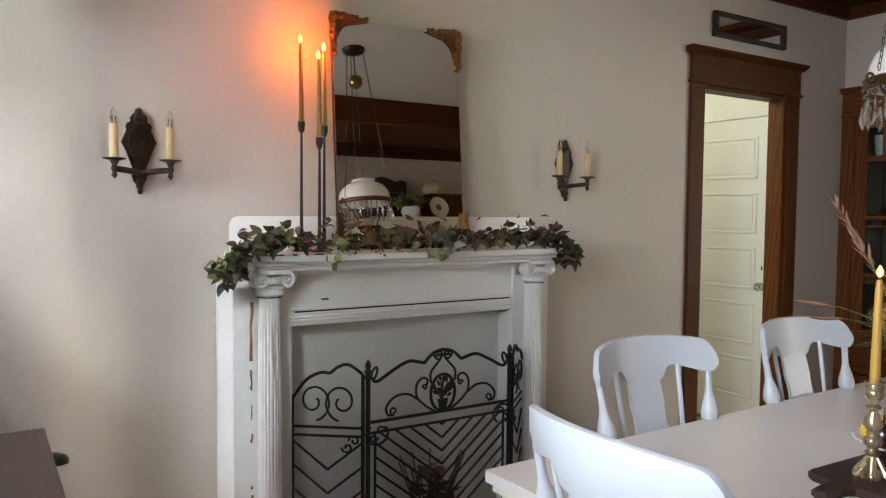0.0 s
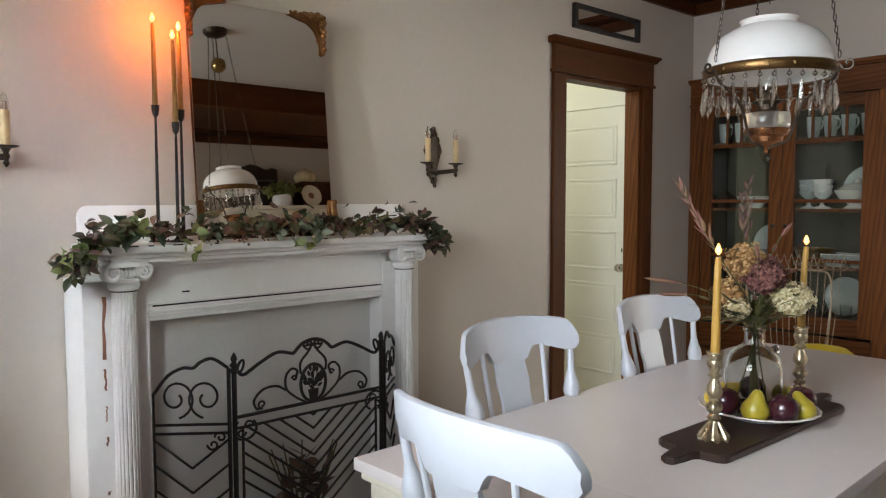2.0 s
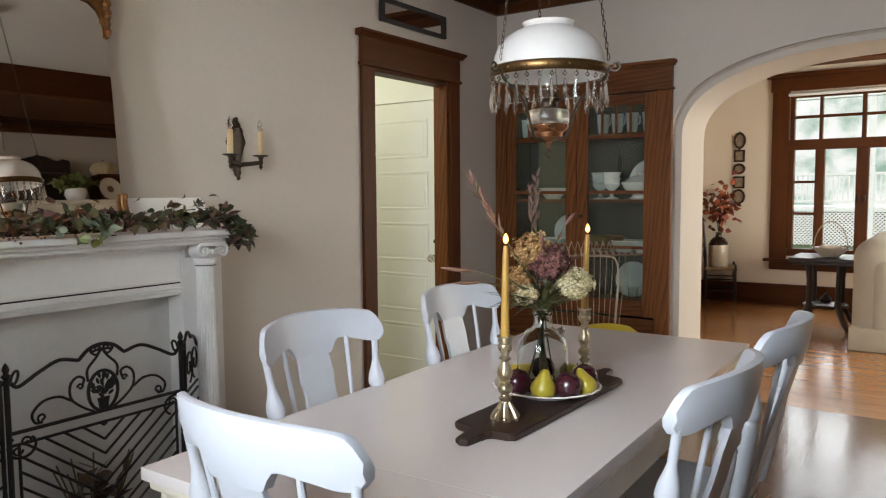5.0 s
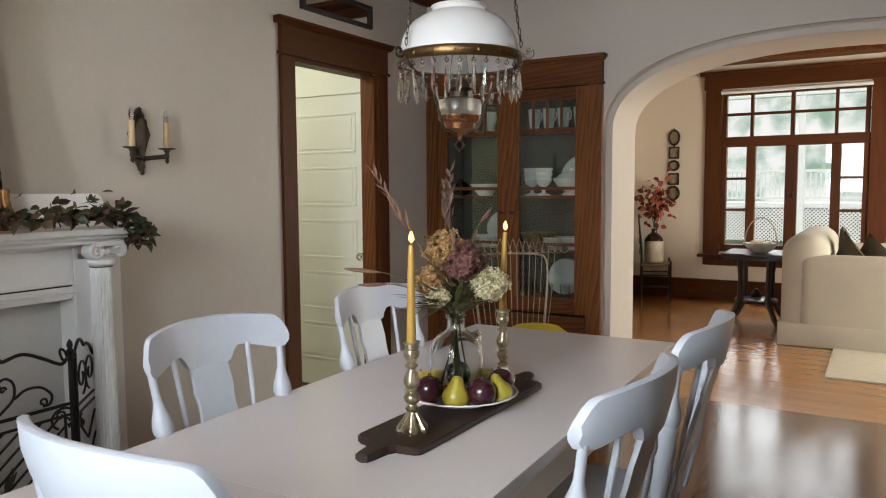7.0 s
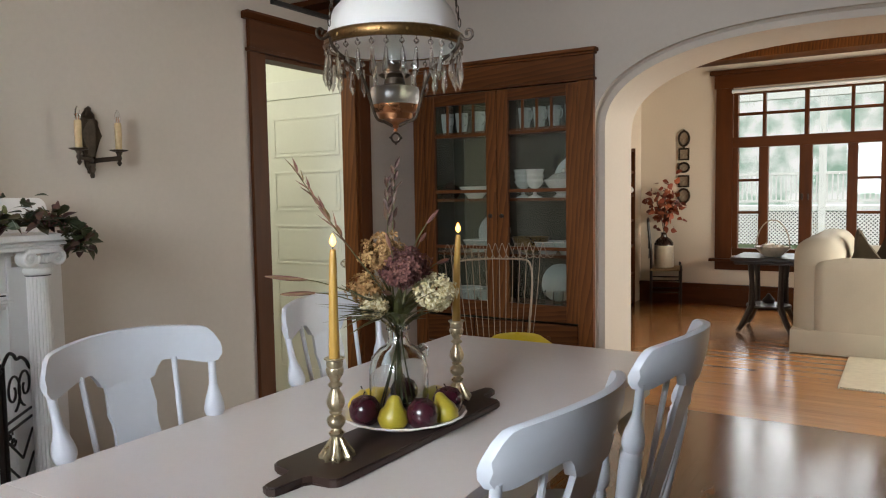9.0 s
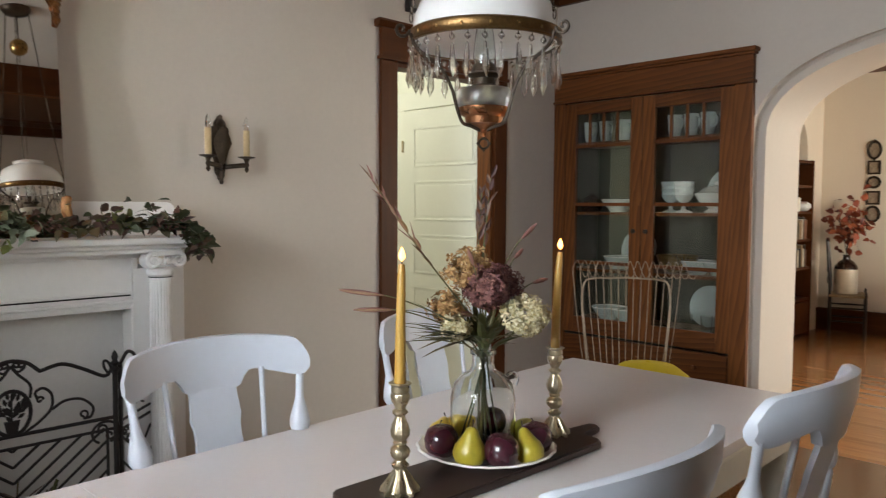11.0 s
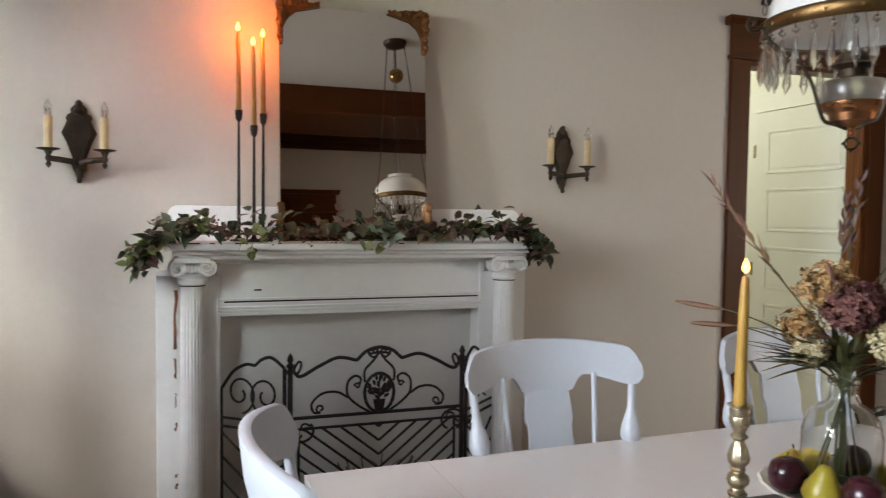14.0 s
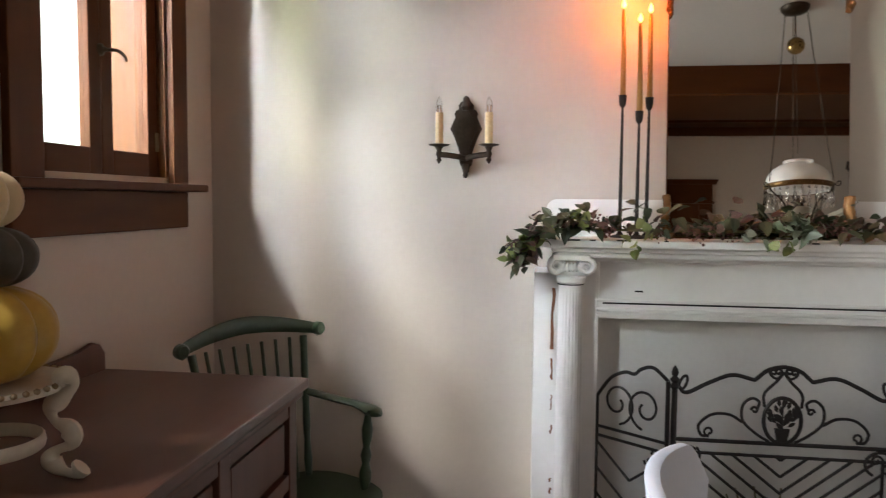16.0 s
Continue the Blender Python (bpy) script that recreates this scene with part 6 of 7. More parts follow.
put(bm, bm.verts[:], Matrix.Translation((SBX0 + 0.02, SBY0 + 0.018, SBZ - 0.0005)) @ Matrix.Rotation(radians(90), 4, "Z"))
part("back_gallery", bm, BUFFET_SIDE, sb, "low scrolled back rail")

# ---- gourds on a footed stand ----
GX, GY = 0.255, 1.555
stand = thing("cake_stand", pose(GX, GY, SBZ + 0.0005), "antique white footed stand with scrolled legs and beaded rim", "cake stand")
part("plate", L([(0, 0.150), (0.115, 0.146), (0.128, 0.150), (0.132, 0.158), (0.126, 0.164), (0.11, 0.162), (0, 0.160)], 48), STAND, stand, "", True)
for k in range(44):
    a = 2 * math.pi * k / 44
    part("bead", L([(0, -0.006), (0.005, -0.003), (0.006, 0), (0.005, 0.003), (0, 0.006)], 7, pose(0.130 * math.cos(a), 0.130 * math.sin(a), 0.162)), RUSH, stand, "rope-like bead", True)
part("lower_ring", T([(0.085 * math.cos(a), 0.085 * math.sin(a), 0.055) for a in np.linspace(0, 2 * math.pi, 33)[:-1]], 0.009, 8, (0.6, 1.4), True), STAND, stand, "", True)
for k in range(3):
    a = radians(8 + 120 * k)
    prof = smooth_line([(0.120, 0, 0.168), (0.142, 0, 0.176), (0.152, 0, 0.160), (0.132, 0, 0.140), (0.112, 0, 0.120), (0.118, 0, 0.098), (0.142, 0, 0.085), (0.146, 0, 0.060), (0.118, 0, 0.046), (0.110, 0, 0.030), (0.128, 0, 0.012), (0.150, 0, 0.007), (0.162, 0, 0.018)], 5)
    leg = part("scroll_leg", T([Matrix.Rotation(a, 4, "Z") @ p for p in prof], [0.010 + 0.004 * math.sin(i * 0.45) for i in range(len(prof))], 10, (1.0, 1.3)), STAND, stand, "scrolled white leg", True)


def gourd(m, r, h, mat, label, ribs=9, deep=0.10, stem_mat=None):
    t = thing("pumpkin", m, label, "pumpkin", "stacked gourds on the stand")
    n = 15
    prof = [(0.0, 0.0)] + [(r * math.sin(math.pi * i / n) ** 0.75, h * (0.5 - 0.5 * math.cos(math.pi * i / n)) + 0.0) for i in range(1, n)] + [(0.0, h * 0.985)]
    prof = [(max(1e-5, q), z) for q, z in prof]
    part("flesh", L(prof, ribs * 8, None, lambda a, z: 1 - deep * (0.5 + 0.5 * math.cos(a * ribs)) ** 3), mat, t, "ribbed gourd skin", True)
    part("stalk", T([(0, 0, h * 0.95), (0.004, 0.002, h + 0.012), (0.014, 0.004, h + 0.022)], [0.010, 0.006, 0.007], 8), stem_mat or RUSH, t, "short dry stalk", True)


gz = SBZ + 0.1612
GX -= 0.012
gourd(pose(GX, GY, gz), 0.128, 0.168, PUMPKIN_Y, "mustard yellow ribbed pumpkin on the white stand", 10, 0.12)
gourd(pose(GX + 0.01, GY + 0.005, gz + 0.163), 0.088, 0.105, PUMPKIN_D, "small dark green-brown gourd stacked on a pumpkin", 10, 0.12)
gourd(pose(GX, GY, gz + 0.262), 0.078, 0.105, PUMPKIN_P, "small pale tan gourd on top of the stack", 9, 0.12)

# ---- green windsor armchair in the corner ----
gc = thing("windsor_armchair", pose(0.44, 2.63, 0, 0, 0, 60), "dark green painted comb-back windsor armchair in the corner", "chair")
bm = bmesh.new()
outl = [(0.25 * math.copysign(abs(math.cos(a)) ** 0.7, math.cos(a)), 0.22 * math.copysign(abs(math.sin(a)) ** 0.8, math.sin(a))) for a in np.linspace(0, 2 * math.pi, 37)[:-1]]
SZ = 0.43
top, low, mid_ = [bm.verts.new((x, y, SZ)) for x, y in outl], [bm.verts.new((x * 0.94, y * 0.94, SZ - 0.04)) for x, y in outl], [bm.verts.new((x * 0.65, y * 0.65, SZ - 0.012)) for x, y in outl]
bm.faces.new(mid_)
bm.faces.new(low[::-1])
for i in range(36):
    j = (i + 1) % 36
    bm.faces.new((top[i], top[j], mid_[j], mid_[i]))
    bm.faces.new((low[i], low[j], top[j], top[i]))
part("seat", bm, GREEN_PAINT, gc, "green saddle seat", True)
BY = 0.19
for k in range(9):
    f = -1 + 2 * k / 8
    thick = 0.011 if abs(f) == 1 else 0.0062
    prof = [thick * (1 + 0.35 * math.sin(i * 1.7) ** 2 * (abs(f) == 1)) for i in range(9)]
    part("spindle", T([(f * 0.17 + f * 0.055 * i / 8, BY - 0.01 + 0.09 * i / 8 - 0.02 * f * f, SZ - 0.01 + 0.475 * i / 8) for i in range(9)], prof, 10), GREEN_PAINT, gc, "", True)
crest = smooth_line([(-0.275, BY + 0.035, 0.915), (-0.235, BY + 0.055, 0.925), (-0.12, BY + 0.085, 0.945), (0, BY + 0.095, 0.955), (0.12, BY + 0.085, 0.945), (0.235, BY + 0.055, 0.925), (0.275, BY + 0.035, 0.915)], 6)
part("crest_rail", T(crest, [0.024 if i in (0, len(crest) - 1) else 0.017 + 0.010 * math.sin(math.pi * i / (len(crest) - 1)) ** 2 for i in range(len(crest))], 10, (0.45, 1.15)), GREEN_PAINT, gc, "bowed green crest rail", True)
for s in (-1, 1):
    part("ear", L([(0, -0.016), (0.018, -0.015), (0.024, -0.008), (0.024, 0.008), (0.018, 0.015), (0, 0.016)], 16, pose(s * 0.275, BY + 0.035, 0.917, 90)), GREEN_PAINT, gc, "rounded carved ear", True)
    part("arm", T(smooth_line([(s * 0.215, BY + 0.02, 0.70), (s * 0.240, 0.09, 0.688), (s * 0.255, 0.02, 0.682), (s * 0.250, -0.07, 0.674), (s * 0.242, -0.085, 0.664)], 6), [0.016] * 14 + [0.018, 0.020, 0.022, 0.024, 0.024, 0.024, 0.022, 0.020, 0.018, 0.016, 0.014], 10, (1.35, 0.75)), GREEN_PAINT, gc, "green arm with a scrolled end", True)
    a, b_ = Vector((s * 0.205, -0.075, SZ - 0.01)), Vector((s * 0.247, -0.050, 0.668))
    part("arm_support", T([a.lerp(b_, i / 9) for i in range(10)], [0.012, 0.020, 0.022, 0.013, 0.020, 0.012, 0.018, 0.020, 0.014, 0.010], 12), GREEN_PAINT, gc, "turned arm support", True)
    for sy in (-1, 1):
        a, b_ = Vector((s * 0.15, sy * 0.12, SZ - 0.03)), Vector((s * 0.22, sy * 0.21, 0))
        part("leg", T([a.lerp(b_, i / 8) for i in range(9)], [0.012, 0.018, 0.022, 0.015, 0.021, 0.018, 0.014, 0.012, 0.011], 12), GREEN_PAINT, gc, "turned green leg", True)
    part("side_stretcher", T([(s * 0.188, -0.165, 0.18), (s * 0.19, 0, 0.18), (s * 0.188, 0.165, 0.18)], [0.008, 0.014, 0.008], 10), GREEN_PAINT, gc, "", True)
part("cross_stretcher", T([(-0.188, 0, 0.18), (0, 0, 0.18), (0.188, 0, 0.18)], [0.008, 0.014, 0.008], 10), GREEN_PAINT, gc, "", True)

# ---- seen only in the mirror: a tall dark door head and a dark hutch at the south wall ----
casing("door_frame_south", pose(2.0, YS + 0.001, 0, 0, 0, 180), -0.42, 0.42, 2.05, 0.11, 2.25, 0, TRIM, TRIM_H, "dark stained oak door casing in the south wall")
sd = thing("door_south", pose(2.0, YS, 0), "closed dark stained door in the south wall", "door", kind="structure")
part("leaf", B(-0.42, 0.0, 0.0, 0.42, 0.012, 2.05), TRIM, sd)
hutch = thing("tall_cabinet", pose(4.08, YS + 0.20, 0), "tall cream painted cabinet against the south wall", "cabinet")
part("body", B(-0.62, -0.19, 0, 0.62, 0.17, 1.94, 0.005), CREAM_PAINT, hutch)
part("top", B(-0.65, -0.195, 1.9405, 0.65, 0.20, 1.975, 0.006), CREAM_PAINT, hutch)
for s in (-1, 1):
    part("door", B(s * 0.31 - 0.29, 0.1705, 0.06, s * 0.31 + 0.29, 0.19, 1.90, 0.005), CREAM_PAINT, hutch)
shelf_piece = thing("carved_wall_shelf", pose(3.80, YS + 0.12, 1.9755), "small dark carved wooden shelf piece on the cabinet", "shelf")
pts = [(-0.22, 0), (0.24, 0), (0.26, 0.40), (0.20, 0.415), (0.14, 0.39), (0.06, 0.43), (-0.02, 0.445), (-0.10, 0.42), (-0.16, 0.40), (-0.24, 0.42), (-0.25, 0.36), (-0.22, 0.34)]
part("back", slab(bmesh.new(), pts, 0.03, Matrix.Translation((0, -0.05, 0)), 0.004), DARKWOOD, shelf_piece)
part("ledge", B(-0.21, -0.02, 0.28, 0.20, 0.06, 0.30, 0.003), DARKWOOD, shelf_piece)
dark_box = thing("wooden_box", pose(4.42, YS + 0.17, 1.9755), "plain dark wooden box on the cabinet", "box")
part("body", B(-0.20, -0.12, 0, 0.18, 0.08, 0.24, 0.005), TRIM, dark_box)
part("lid", B(-0.205, -0.125, 0.2405, 0.185, 0.085, 0.255, 0.003), TRIM, dark_box)
gourd(pose(4.33, YS + 0.15, 1.9755 + 0.2555), 0.11, 0.13, PUMPKIN_P, "pale tan-yellow pumpkin on a dark box", 9, 0.1)
dp = thing("display_plate", pose(4.28, YS + 0.325, 1.9765, 78, 0, 180), "cream display plate with a brown flower motif", "plate")
part("dish", L([(0, 0.0), (0.07, 0.0), (0.105, 0.012), (0.107, 0.016), (0.07, 0.006), (0, 0.006)], 40, Matrix.Translation((0, 0.107, 0))), STONEWARE, dp, "", True)
part("motif", L([(0.034, 0.0062), (0.030, 0.0072), (0, 0.0072)], 7, Matrix.Translation((0, 0.107, 0))), CHIP, dp, "faded brown flower")

ivy = thing("potted_ivy", pose(3.98, YS + 0.27, 1.9755), "trailing green ivy in a white pot on the tall cabinet", "plant")
part("pot", L([(0.05, 0), (0.075, 0.02), (0.095, 0.07), (0.085, 0.11), (0.078, 0.112), (0.06, 0.06), (0, 0.05)], 28), CHINA, ivy, "rounded white pot", True)
bm = bmesh.new()
rnd = random.Random(31)
for k in range(120):
    a = rnd.uniform(0, 2 * math.pi)
    d = 0.16 * math.sqrt(rnd.random())
    leaf_mesh(bm, Matrix.Translation((d * math.cos(a) * 1.2, d * math.sin(a) * 0.5, 0.13 + rnd.uniform(0, 0.12) * (1 - d * 3))) @ scatter_rot(rnd, 60), rnd.uniform(0.04, 0.065), rnd.uniform(0.018, 0.028), 0.25, 0.4, 1)
part("leaves", bm, LEAF_LIME, ivy, "lobed green ivy leaves")

# ---- living room beyond the arch ----
LX0, LX1, LYS, LYN = XE + ARCH_T, 10.30, -2.4, 3.14
WL = (0.46, 2.04, 0.60, 2.56)
wall_with_hole("living_wall_east", "y", LX1, 0.2, LYS - 0.1, LYN + 0.1, 2.95, [WL], WALL_CREAM, "warm cream plaster wall round the large window")
NICHE = (8.95, 9.83, 0.0, 2.45)
wall_with_hole("living_wall_north", "x", LYN, 0.12, LX0, LX1, 2.95, [NICHE], WALL_CREAM, "warm cream plaster wall with an arched niche")
bm = bmesh.new()
nc, nh = (NICHE[0] + NICHE[1]) / 2, (NICHE[1] - NICHE[0]) / 2
pts = [(NICHE[1], 2.45), (NICHE[0], 2.45), (NICHE[0], 1.98)] + [(nc - nh * math.cos(a), 1.98 + 0.42 * math.sin(a)) for a in np.linspace(0, math.pi, 17)[1:-1]] + [(NICHE[1], 1.98)]
setting("niche_arch", slab(bm, pts, 0.118, Matrix.Translation((0, LYN + 0.001, 0))), WALL_CREAM, "cream plaster arch over the bookcase", "archway")
setting("niche_back", B(NICHE[0] - 0.1, LYN + 0.36, 0, NICHE[1] + 0.1, LYN + 0.42, 2.6), WALL_CREAM, "cream plaster niche back", "wall")
for a in (NICHE[0] - 0.1, NICHE[1]):
    setting("niche_side", B(a, LYN + 0.12, 0, a + 0.1, LYN + 0.36, 2.6), WALL_CREAM, "cream plaster niche side", "wall")
# unseen opening, made to let the side fill lamp shine in
wall_with_hole("living_wall_south", "x", LYS - 0.2, 0.2, LX0, LX1, 2.95, [(6.15, 9.25, 0.78, 2.32)], WALL_CREAM, "warm cream plaster wall")
setting("living_wall_west", B(LX0, LYS, 0, LX0 + 0.05, -0.68, 2.95), WALL_CREAM, "warm cream plaster wall", "wall")
setting("living_ceiling", B(LX0, LYS - 0.2, 2.86, LX1 + 0.2, LYN + 0.1, 2.95), OAK_H, "brown wooden living room ceiling", "ceiling")
for k, x in enumerate((6.4, 7.4, 8.4, 9.4)):
    setting("ceiling_beam", B(x - 0.06, LYS, 2.76, x + 0.06, LYN, 2.8595, 0.004), OAK, "oak ceiling beam", "beam")

# the large window
lw = thing("window_living", pose(LX1, 0, 0), "large dark oak window with transom lights and two casements", "window", kind="structure")
for a, b_ in ((0.27, 0.46), (2.04, 2.23)):
    part("side_casing", B(-0.03, a, 0.55, 0, b_, 2.58, 0.004), TRIM, lw)
part("head_board", B(-0.034, 0.25, 2.58, 0, 2.25, 2.74, 0.004), TRIM_H, lw)
part("cap", B(-0.07, 0.20, 2.74, 0, 2.30, 2.79, 0.008), TRIM_H, lw)
part("sill", B(-0.09, 0.21, 0.53, 0.02, 2.29, 0.565, 0.006), TRIM_H, lw)
part("apron", B(-0.025, 0.27, 0.43, 0, 2.23, 0.5295, 0.004), TRIM_H, lw)
part("transom_bar", B(-0.02, 0.46, 1.88, 0.09, 2.04, 2.0, 0.005), TRIM_H, lw)
part("bottom_rail", B(0.0, 0.46, 0.60, 0.09, 2.04, 0.69, 0.005), TRIM_H, lw)
part("top_rail", B(0.0, 0.46, 2.50, 0.09, 2.04, 2.56, 0.005), TRIM_H, lw)
part("blind_roll", L([(0.022, 0), (0.022, 1.6)], 16, pose(-0.03, 0.45, 2.535, -90)), PORCH, lw, "rolled white blind", True)
for y, w in ((0.49, 0.06), (0.79, 0.10), (1.255, 0.13), (1.70, 0.10), (2.01, 0.06)):
    part("mullion", B(-0.01, y - w / 2, 0.69, 0.09, y + w / 2, 1.88, 0.005), TRIM, lw)
for y, w in ((0.49, 0.05), (0.80, 0.035), (1.255, 0.045), (1.70, 0.035), (2.01, 0.05)):
    part("transom_mullion", B(0.0, y - w / 2, 2.0, 0.09, y + w / 2, 2.50, 0.004), TRIM, lw)
part("transom_glazing_bar", B(0.01, 0.46, 2.255, 0.08, 2.04, 2.285, 0.003), TRIM_H, lw)
for a, b_ in ((0.52, 0.74), (1.75, 1.98)):
    for z in (1.10, 1.48):
        part("sidelight_bar", B(0.01, a, z, 0.08, b_, z + 0.03, 0.003), TRIM_H, lw)
for a, b_ in ((0.52, 0.74), (0.84, 1.19), (1.32, 1.65), (1.75, 1.98)):
    pn = part("pane", B(0.04, a, 0.69, 0.044, b_, 1.88), PANE, lw)
    pn.visible_shadow = False
    pn = part("pane", B(0.04, a, 2.0, 0.044, b_, 2.50), PANE, lw)
    pn.visible_shadow = False
for y in (1.225, 1.285):
    part("latch", B(-0.03, y - 0.01, 1.26, -0.01, y + 0.01, 1.33, 0.003), BRONZE, lw)
base = thing("baseboard_living", pose(LX1, 0, 0), "dark oak baseboard under the window", "baseboard", kind="structure")
part("board", B(-0.05, LYS, 0.0, 0, LYN, 0.20, 0.004), TRIM_H, base)
part("cap", B(-0.065, LYS, 0.2005, 0, LYN, 0.25, 0.006), TRIM_H, base)

# small frames on the wall
for k, (z, w, h, oval) in enumerate(((2.02, 0.062, 0.10, 2), (1.83, 0.065, 0.075, 0), (1.669, 0.062, 0.062, 1), (1.50, 0.068, 0.075, 0), (1.322, 0.068, 0.092, 1))):
    f = thing("picture_frame", pose(LX1 - 0.001, 2.607, z), "small dark framed antique picture on the cream wall", "picture frame", "column of small frames")
    if oval:
        n = 28
        ring = [(0, w * math.cos(a), h * 0.9 * math.sin(a)) for a in np.linspace(0, 2 * math.pi, n + 1)[:-1]]
        part("frame", T([(-0.012, p[1], p[2]) for p in ring], 0.013, 8, None, True), BRONZE, f, "", True)
        bm = bmesh.new()
        bm.faces.new([bm.verts.new((-0.008, p[1], p[2])) for p in ring])
        part("picture", bm, WIRE, f, "faded brown picture")
        if oval == 2:
            for s in (-1, 0, 1):
                part("finial", L([(0, -0.02), (0.016, 0), (0, 0.024)], 10, pose(-0.012, s * 0.05, 0.095 - abs(s) * 0.05)), BRONZE, f, "", True)
            part("drop", L([(0, -0.03), (0.016, 0), (0.012, 0.02)], 10, pose(-0.012, 0, -0.10)), BRONZE, f, "", True)
    else:
        for a, b_, c, d in ((-w, -h, w, -h + 0.02), (-w, h - 0.02, w, h), (-w, -h + 0.02, -w + 0.02, h - 0.02), (w - 0.02, -h + 0.02, w, h - 0.02)):
            part("frame_bar", B(-0.018, a, b_, 0, c, d, 0.003), BRONZE, f)
        part("picture", B(-0.008, -w + 0.02, -h + 0.02, -0.004, w - 0.02, h - 0.02), WIRE, f, "faded brown picture")

# bookcase in the niche
bk = thing("bookcase", pose(nc, LYN + 0.02, 0), "dark reddish wooden bookcase with books and candles", "bookcase")
bw = nh - 0.01
for s in (-1, 1):
    part("side", B(s * bw - (0.03 if s > 0 else 0), -0.10, 0, s * bw + (0.03 if s < 0 else 0), 0.22, 1.90, 0.003), TRIM, bk)
part("back", B(-bw + 0.03, 0.19, 0, bw - 0.03, 0.21, 1.88), DARKWOOD, bk)
for z in (0.38, 0.72, 1.02, 1.32, 1.60, 1.86):
    part("shelf", B(-bw + 0.03, -0.09, z, bw - 0.03, 0.19, z + 0.028, 0.002), TRIM_H, bk)
part("plinth_drawer", B(-bw + 0.03, -0.09, 0.03, bw - 0.03, -0.06, 0.36, 0.004), OAK_H, bk, "golden oak drawer at the bottom")
rnd = random.Random(31)
x = -bw + 0.05
k = 0
for z, x_end in ((0.748, bw - 0.05), (1.048, bw - 0.05)):
    x = -bw + 0.05
    while x < x_end - 0.05:
        w, h = rnd.uniform(0.025, 0.045), rnd.uniform(0.17, 0.24)
        b = thing("book", pose(nc + x + w / 2, LYN + 0.0, z + 0.0005), "old cloth-bound book on the bookcase shelf", "book", "books in the bookcase")
        mat = (RUSH, STONEWARE, BRONZE, CUSHION, CHIP)[rnd.randrange(5)]
        part("cover", B(-w / 2, -0.05, 0, w / 2, 0.10, h, 0.003), mat, b)
        part("pages", B(-w / 2 + 0.004, -0.045, h, w / 2 - 0.004, 0.095, h + 0.002), CHINA, b, "yellowed page block")
        x += w + 0.002
for x, z, kind in ((-0.05, 1.348, 0), (0.10, 1.348, 0), (0.22, 1.348, 0), (0.18, 1.0205 + 0.0, 9)):
    if kind == 0:
        c = thing("pillar_candle", pose(nc + x, LYN + 0.02, z + 0.0005), "cream pillar candle on the bookcase shelf", "candle", "pillar candles in the bookcase")
        part("wax", L([(0.036, 0), (0.037, 0.10 + x * 0.2), (0.03, 0.105 + x * 0.2), (0, 0.10 + x * 0.2)], 20), STONEWARE, c, "", True)
        part("wick", T([(0, 0, 0.10 + x * 0.2), (0, 0, 0.115 + x * 0.2)], 0.002, 6), WICK, c)
t = thing("pumpkin", pose(nc + 0.22, LYN + 0.0, 1.0485 + 0.25), "small white pumpkin on the bookcase", "pumpkin")
part("flesh", L([(1e-4, 0), (0.05, 0.006), (0.085, 0.04), (0.08, 0.08), (0.04, 0.105), (1e-4, 0.10)], 60, None, lambda a, z: 1 - 0.09 * (0.5 + 0.5 * math.cos(a * 9)) ** 3), CHINA, t, "", True)
t.location.z = 1.0485 + 0.30 - 0.0
t.location.x = nc + 0.34
ln = thing("lantern", pose(nc - 0.05, LYN + 0.05, 1.8885), "small dark lantern on top of the bookcase", "lantern")
part("body", L([(0.05, 0), (0.05, 0.01), (0.04, 0.015), (0.04, 0.13), (0.055, 0.14), (0.02, 0.18), (0.01, 0.2)], 6), BRONZE, ln)

# ladder-back chair with a stoneware jug of red leaves
lc = thing("ladder_back_chair", pose(10.0, 2.74, 0, 0, 0, 16), "dark ladder-back chair with a woven rush seat", "chair")
for x, y, h in ((-0.20, 0.17, 1.02), (0.20, 0.17, 1.02), (-0.22, -0.17, 0.47), (0.22, -0.17, 0.47)):
    part("leg", T([(x, y, 0), (x, y, h * 0.3), (x, y, h * 0.6), (x * (1.0), y + (0.04 if h > 1 else 0), h)], [0.013, 0.017, 0.015, 0.014], 10), DARKWOOD, lc, "turned dark leg", True)
    part("leg_finial", L([(0.008, 0), (0.017, 0.012), (0.012, 0.03), (0, 0.045)], 10, pose(x, y + (0.04 if h > 1 else 0), h - 0.002)), DARKWOOD, lc, "", True)
for z in (0.58, 0.70, 0.82, 0.93):
    pts = [(-0.19, z), (-0.1, z + 0.004), (0, z + 0.012), (0.1, z + 0.004), (0.19, z), (0.19, z + 0.055), (0.1, z + 0.075), (0, z + 0.085), (-0.1, z + 0.075), (-0.19, z + 0.055)]
    part("slat", slab(bmesh.new(), pts, 0.012, Matrix.Translation((0, 0.185 + (z - 0.5) * 0.04, 0)), 0.002), DARKWOOD, lc, "curved ladder slat")
part("seat", B(-0.225, -0.19, 0.435, 0.225, 0.18, 0.462, 0.01), RUSH, lc, "woven rush seat")
for y in (-0.17, 0.17):
    for z in (0.14, 0.28):
        part("rung", T([(-0.21, y, z), (0, y, z), (0.21, y, z)], [0.008, 0.011, 0.008], 8), DARKWOOD, lc, "", True)
for x in (-0.21, 0.21):
    for z in (0.18, 0.32):
        part("rung", T([(x, -0.17, z), (x, 0, z), (x, 0.17, z)], [0.008, 0.011, 0.008], 8), DARKWOOD, lc, "", True)
jug = thing("stoneware_jug", pose(9.985, 2.76, 0.4628), "two-tone stoneware jug with a brown glazed shoulder", "jug")
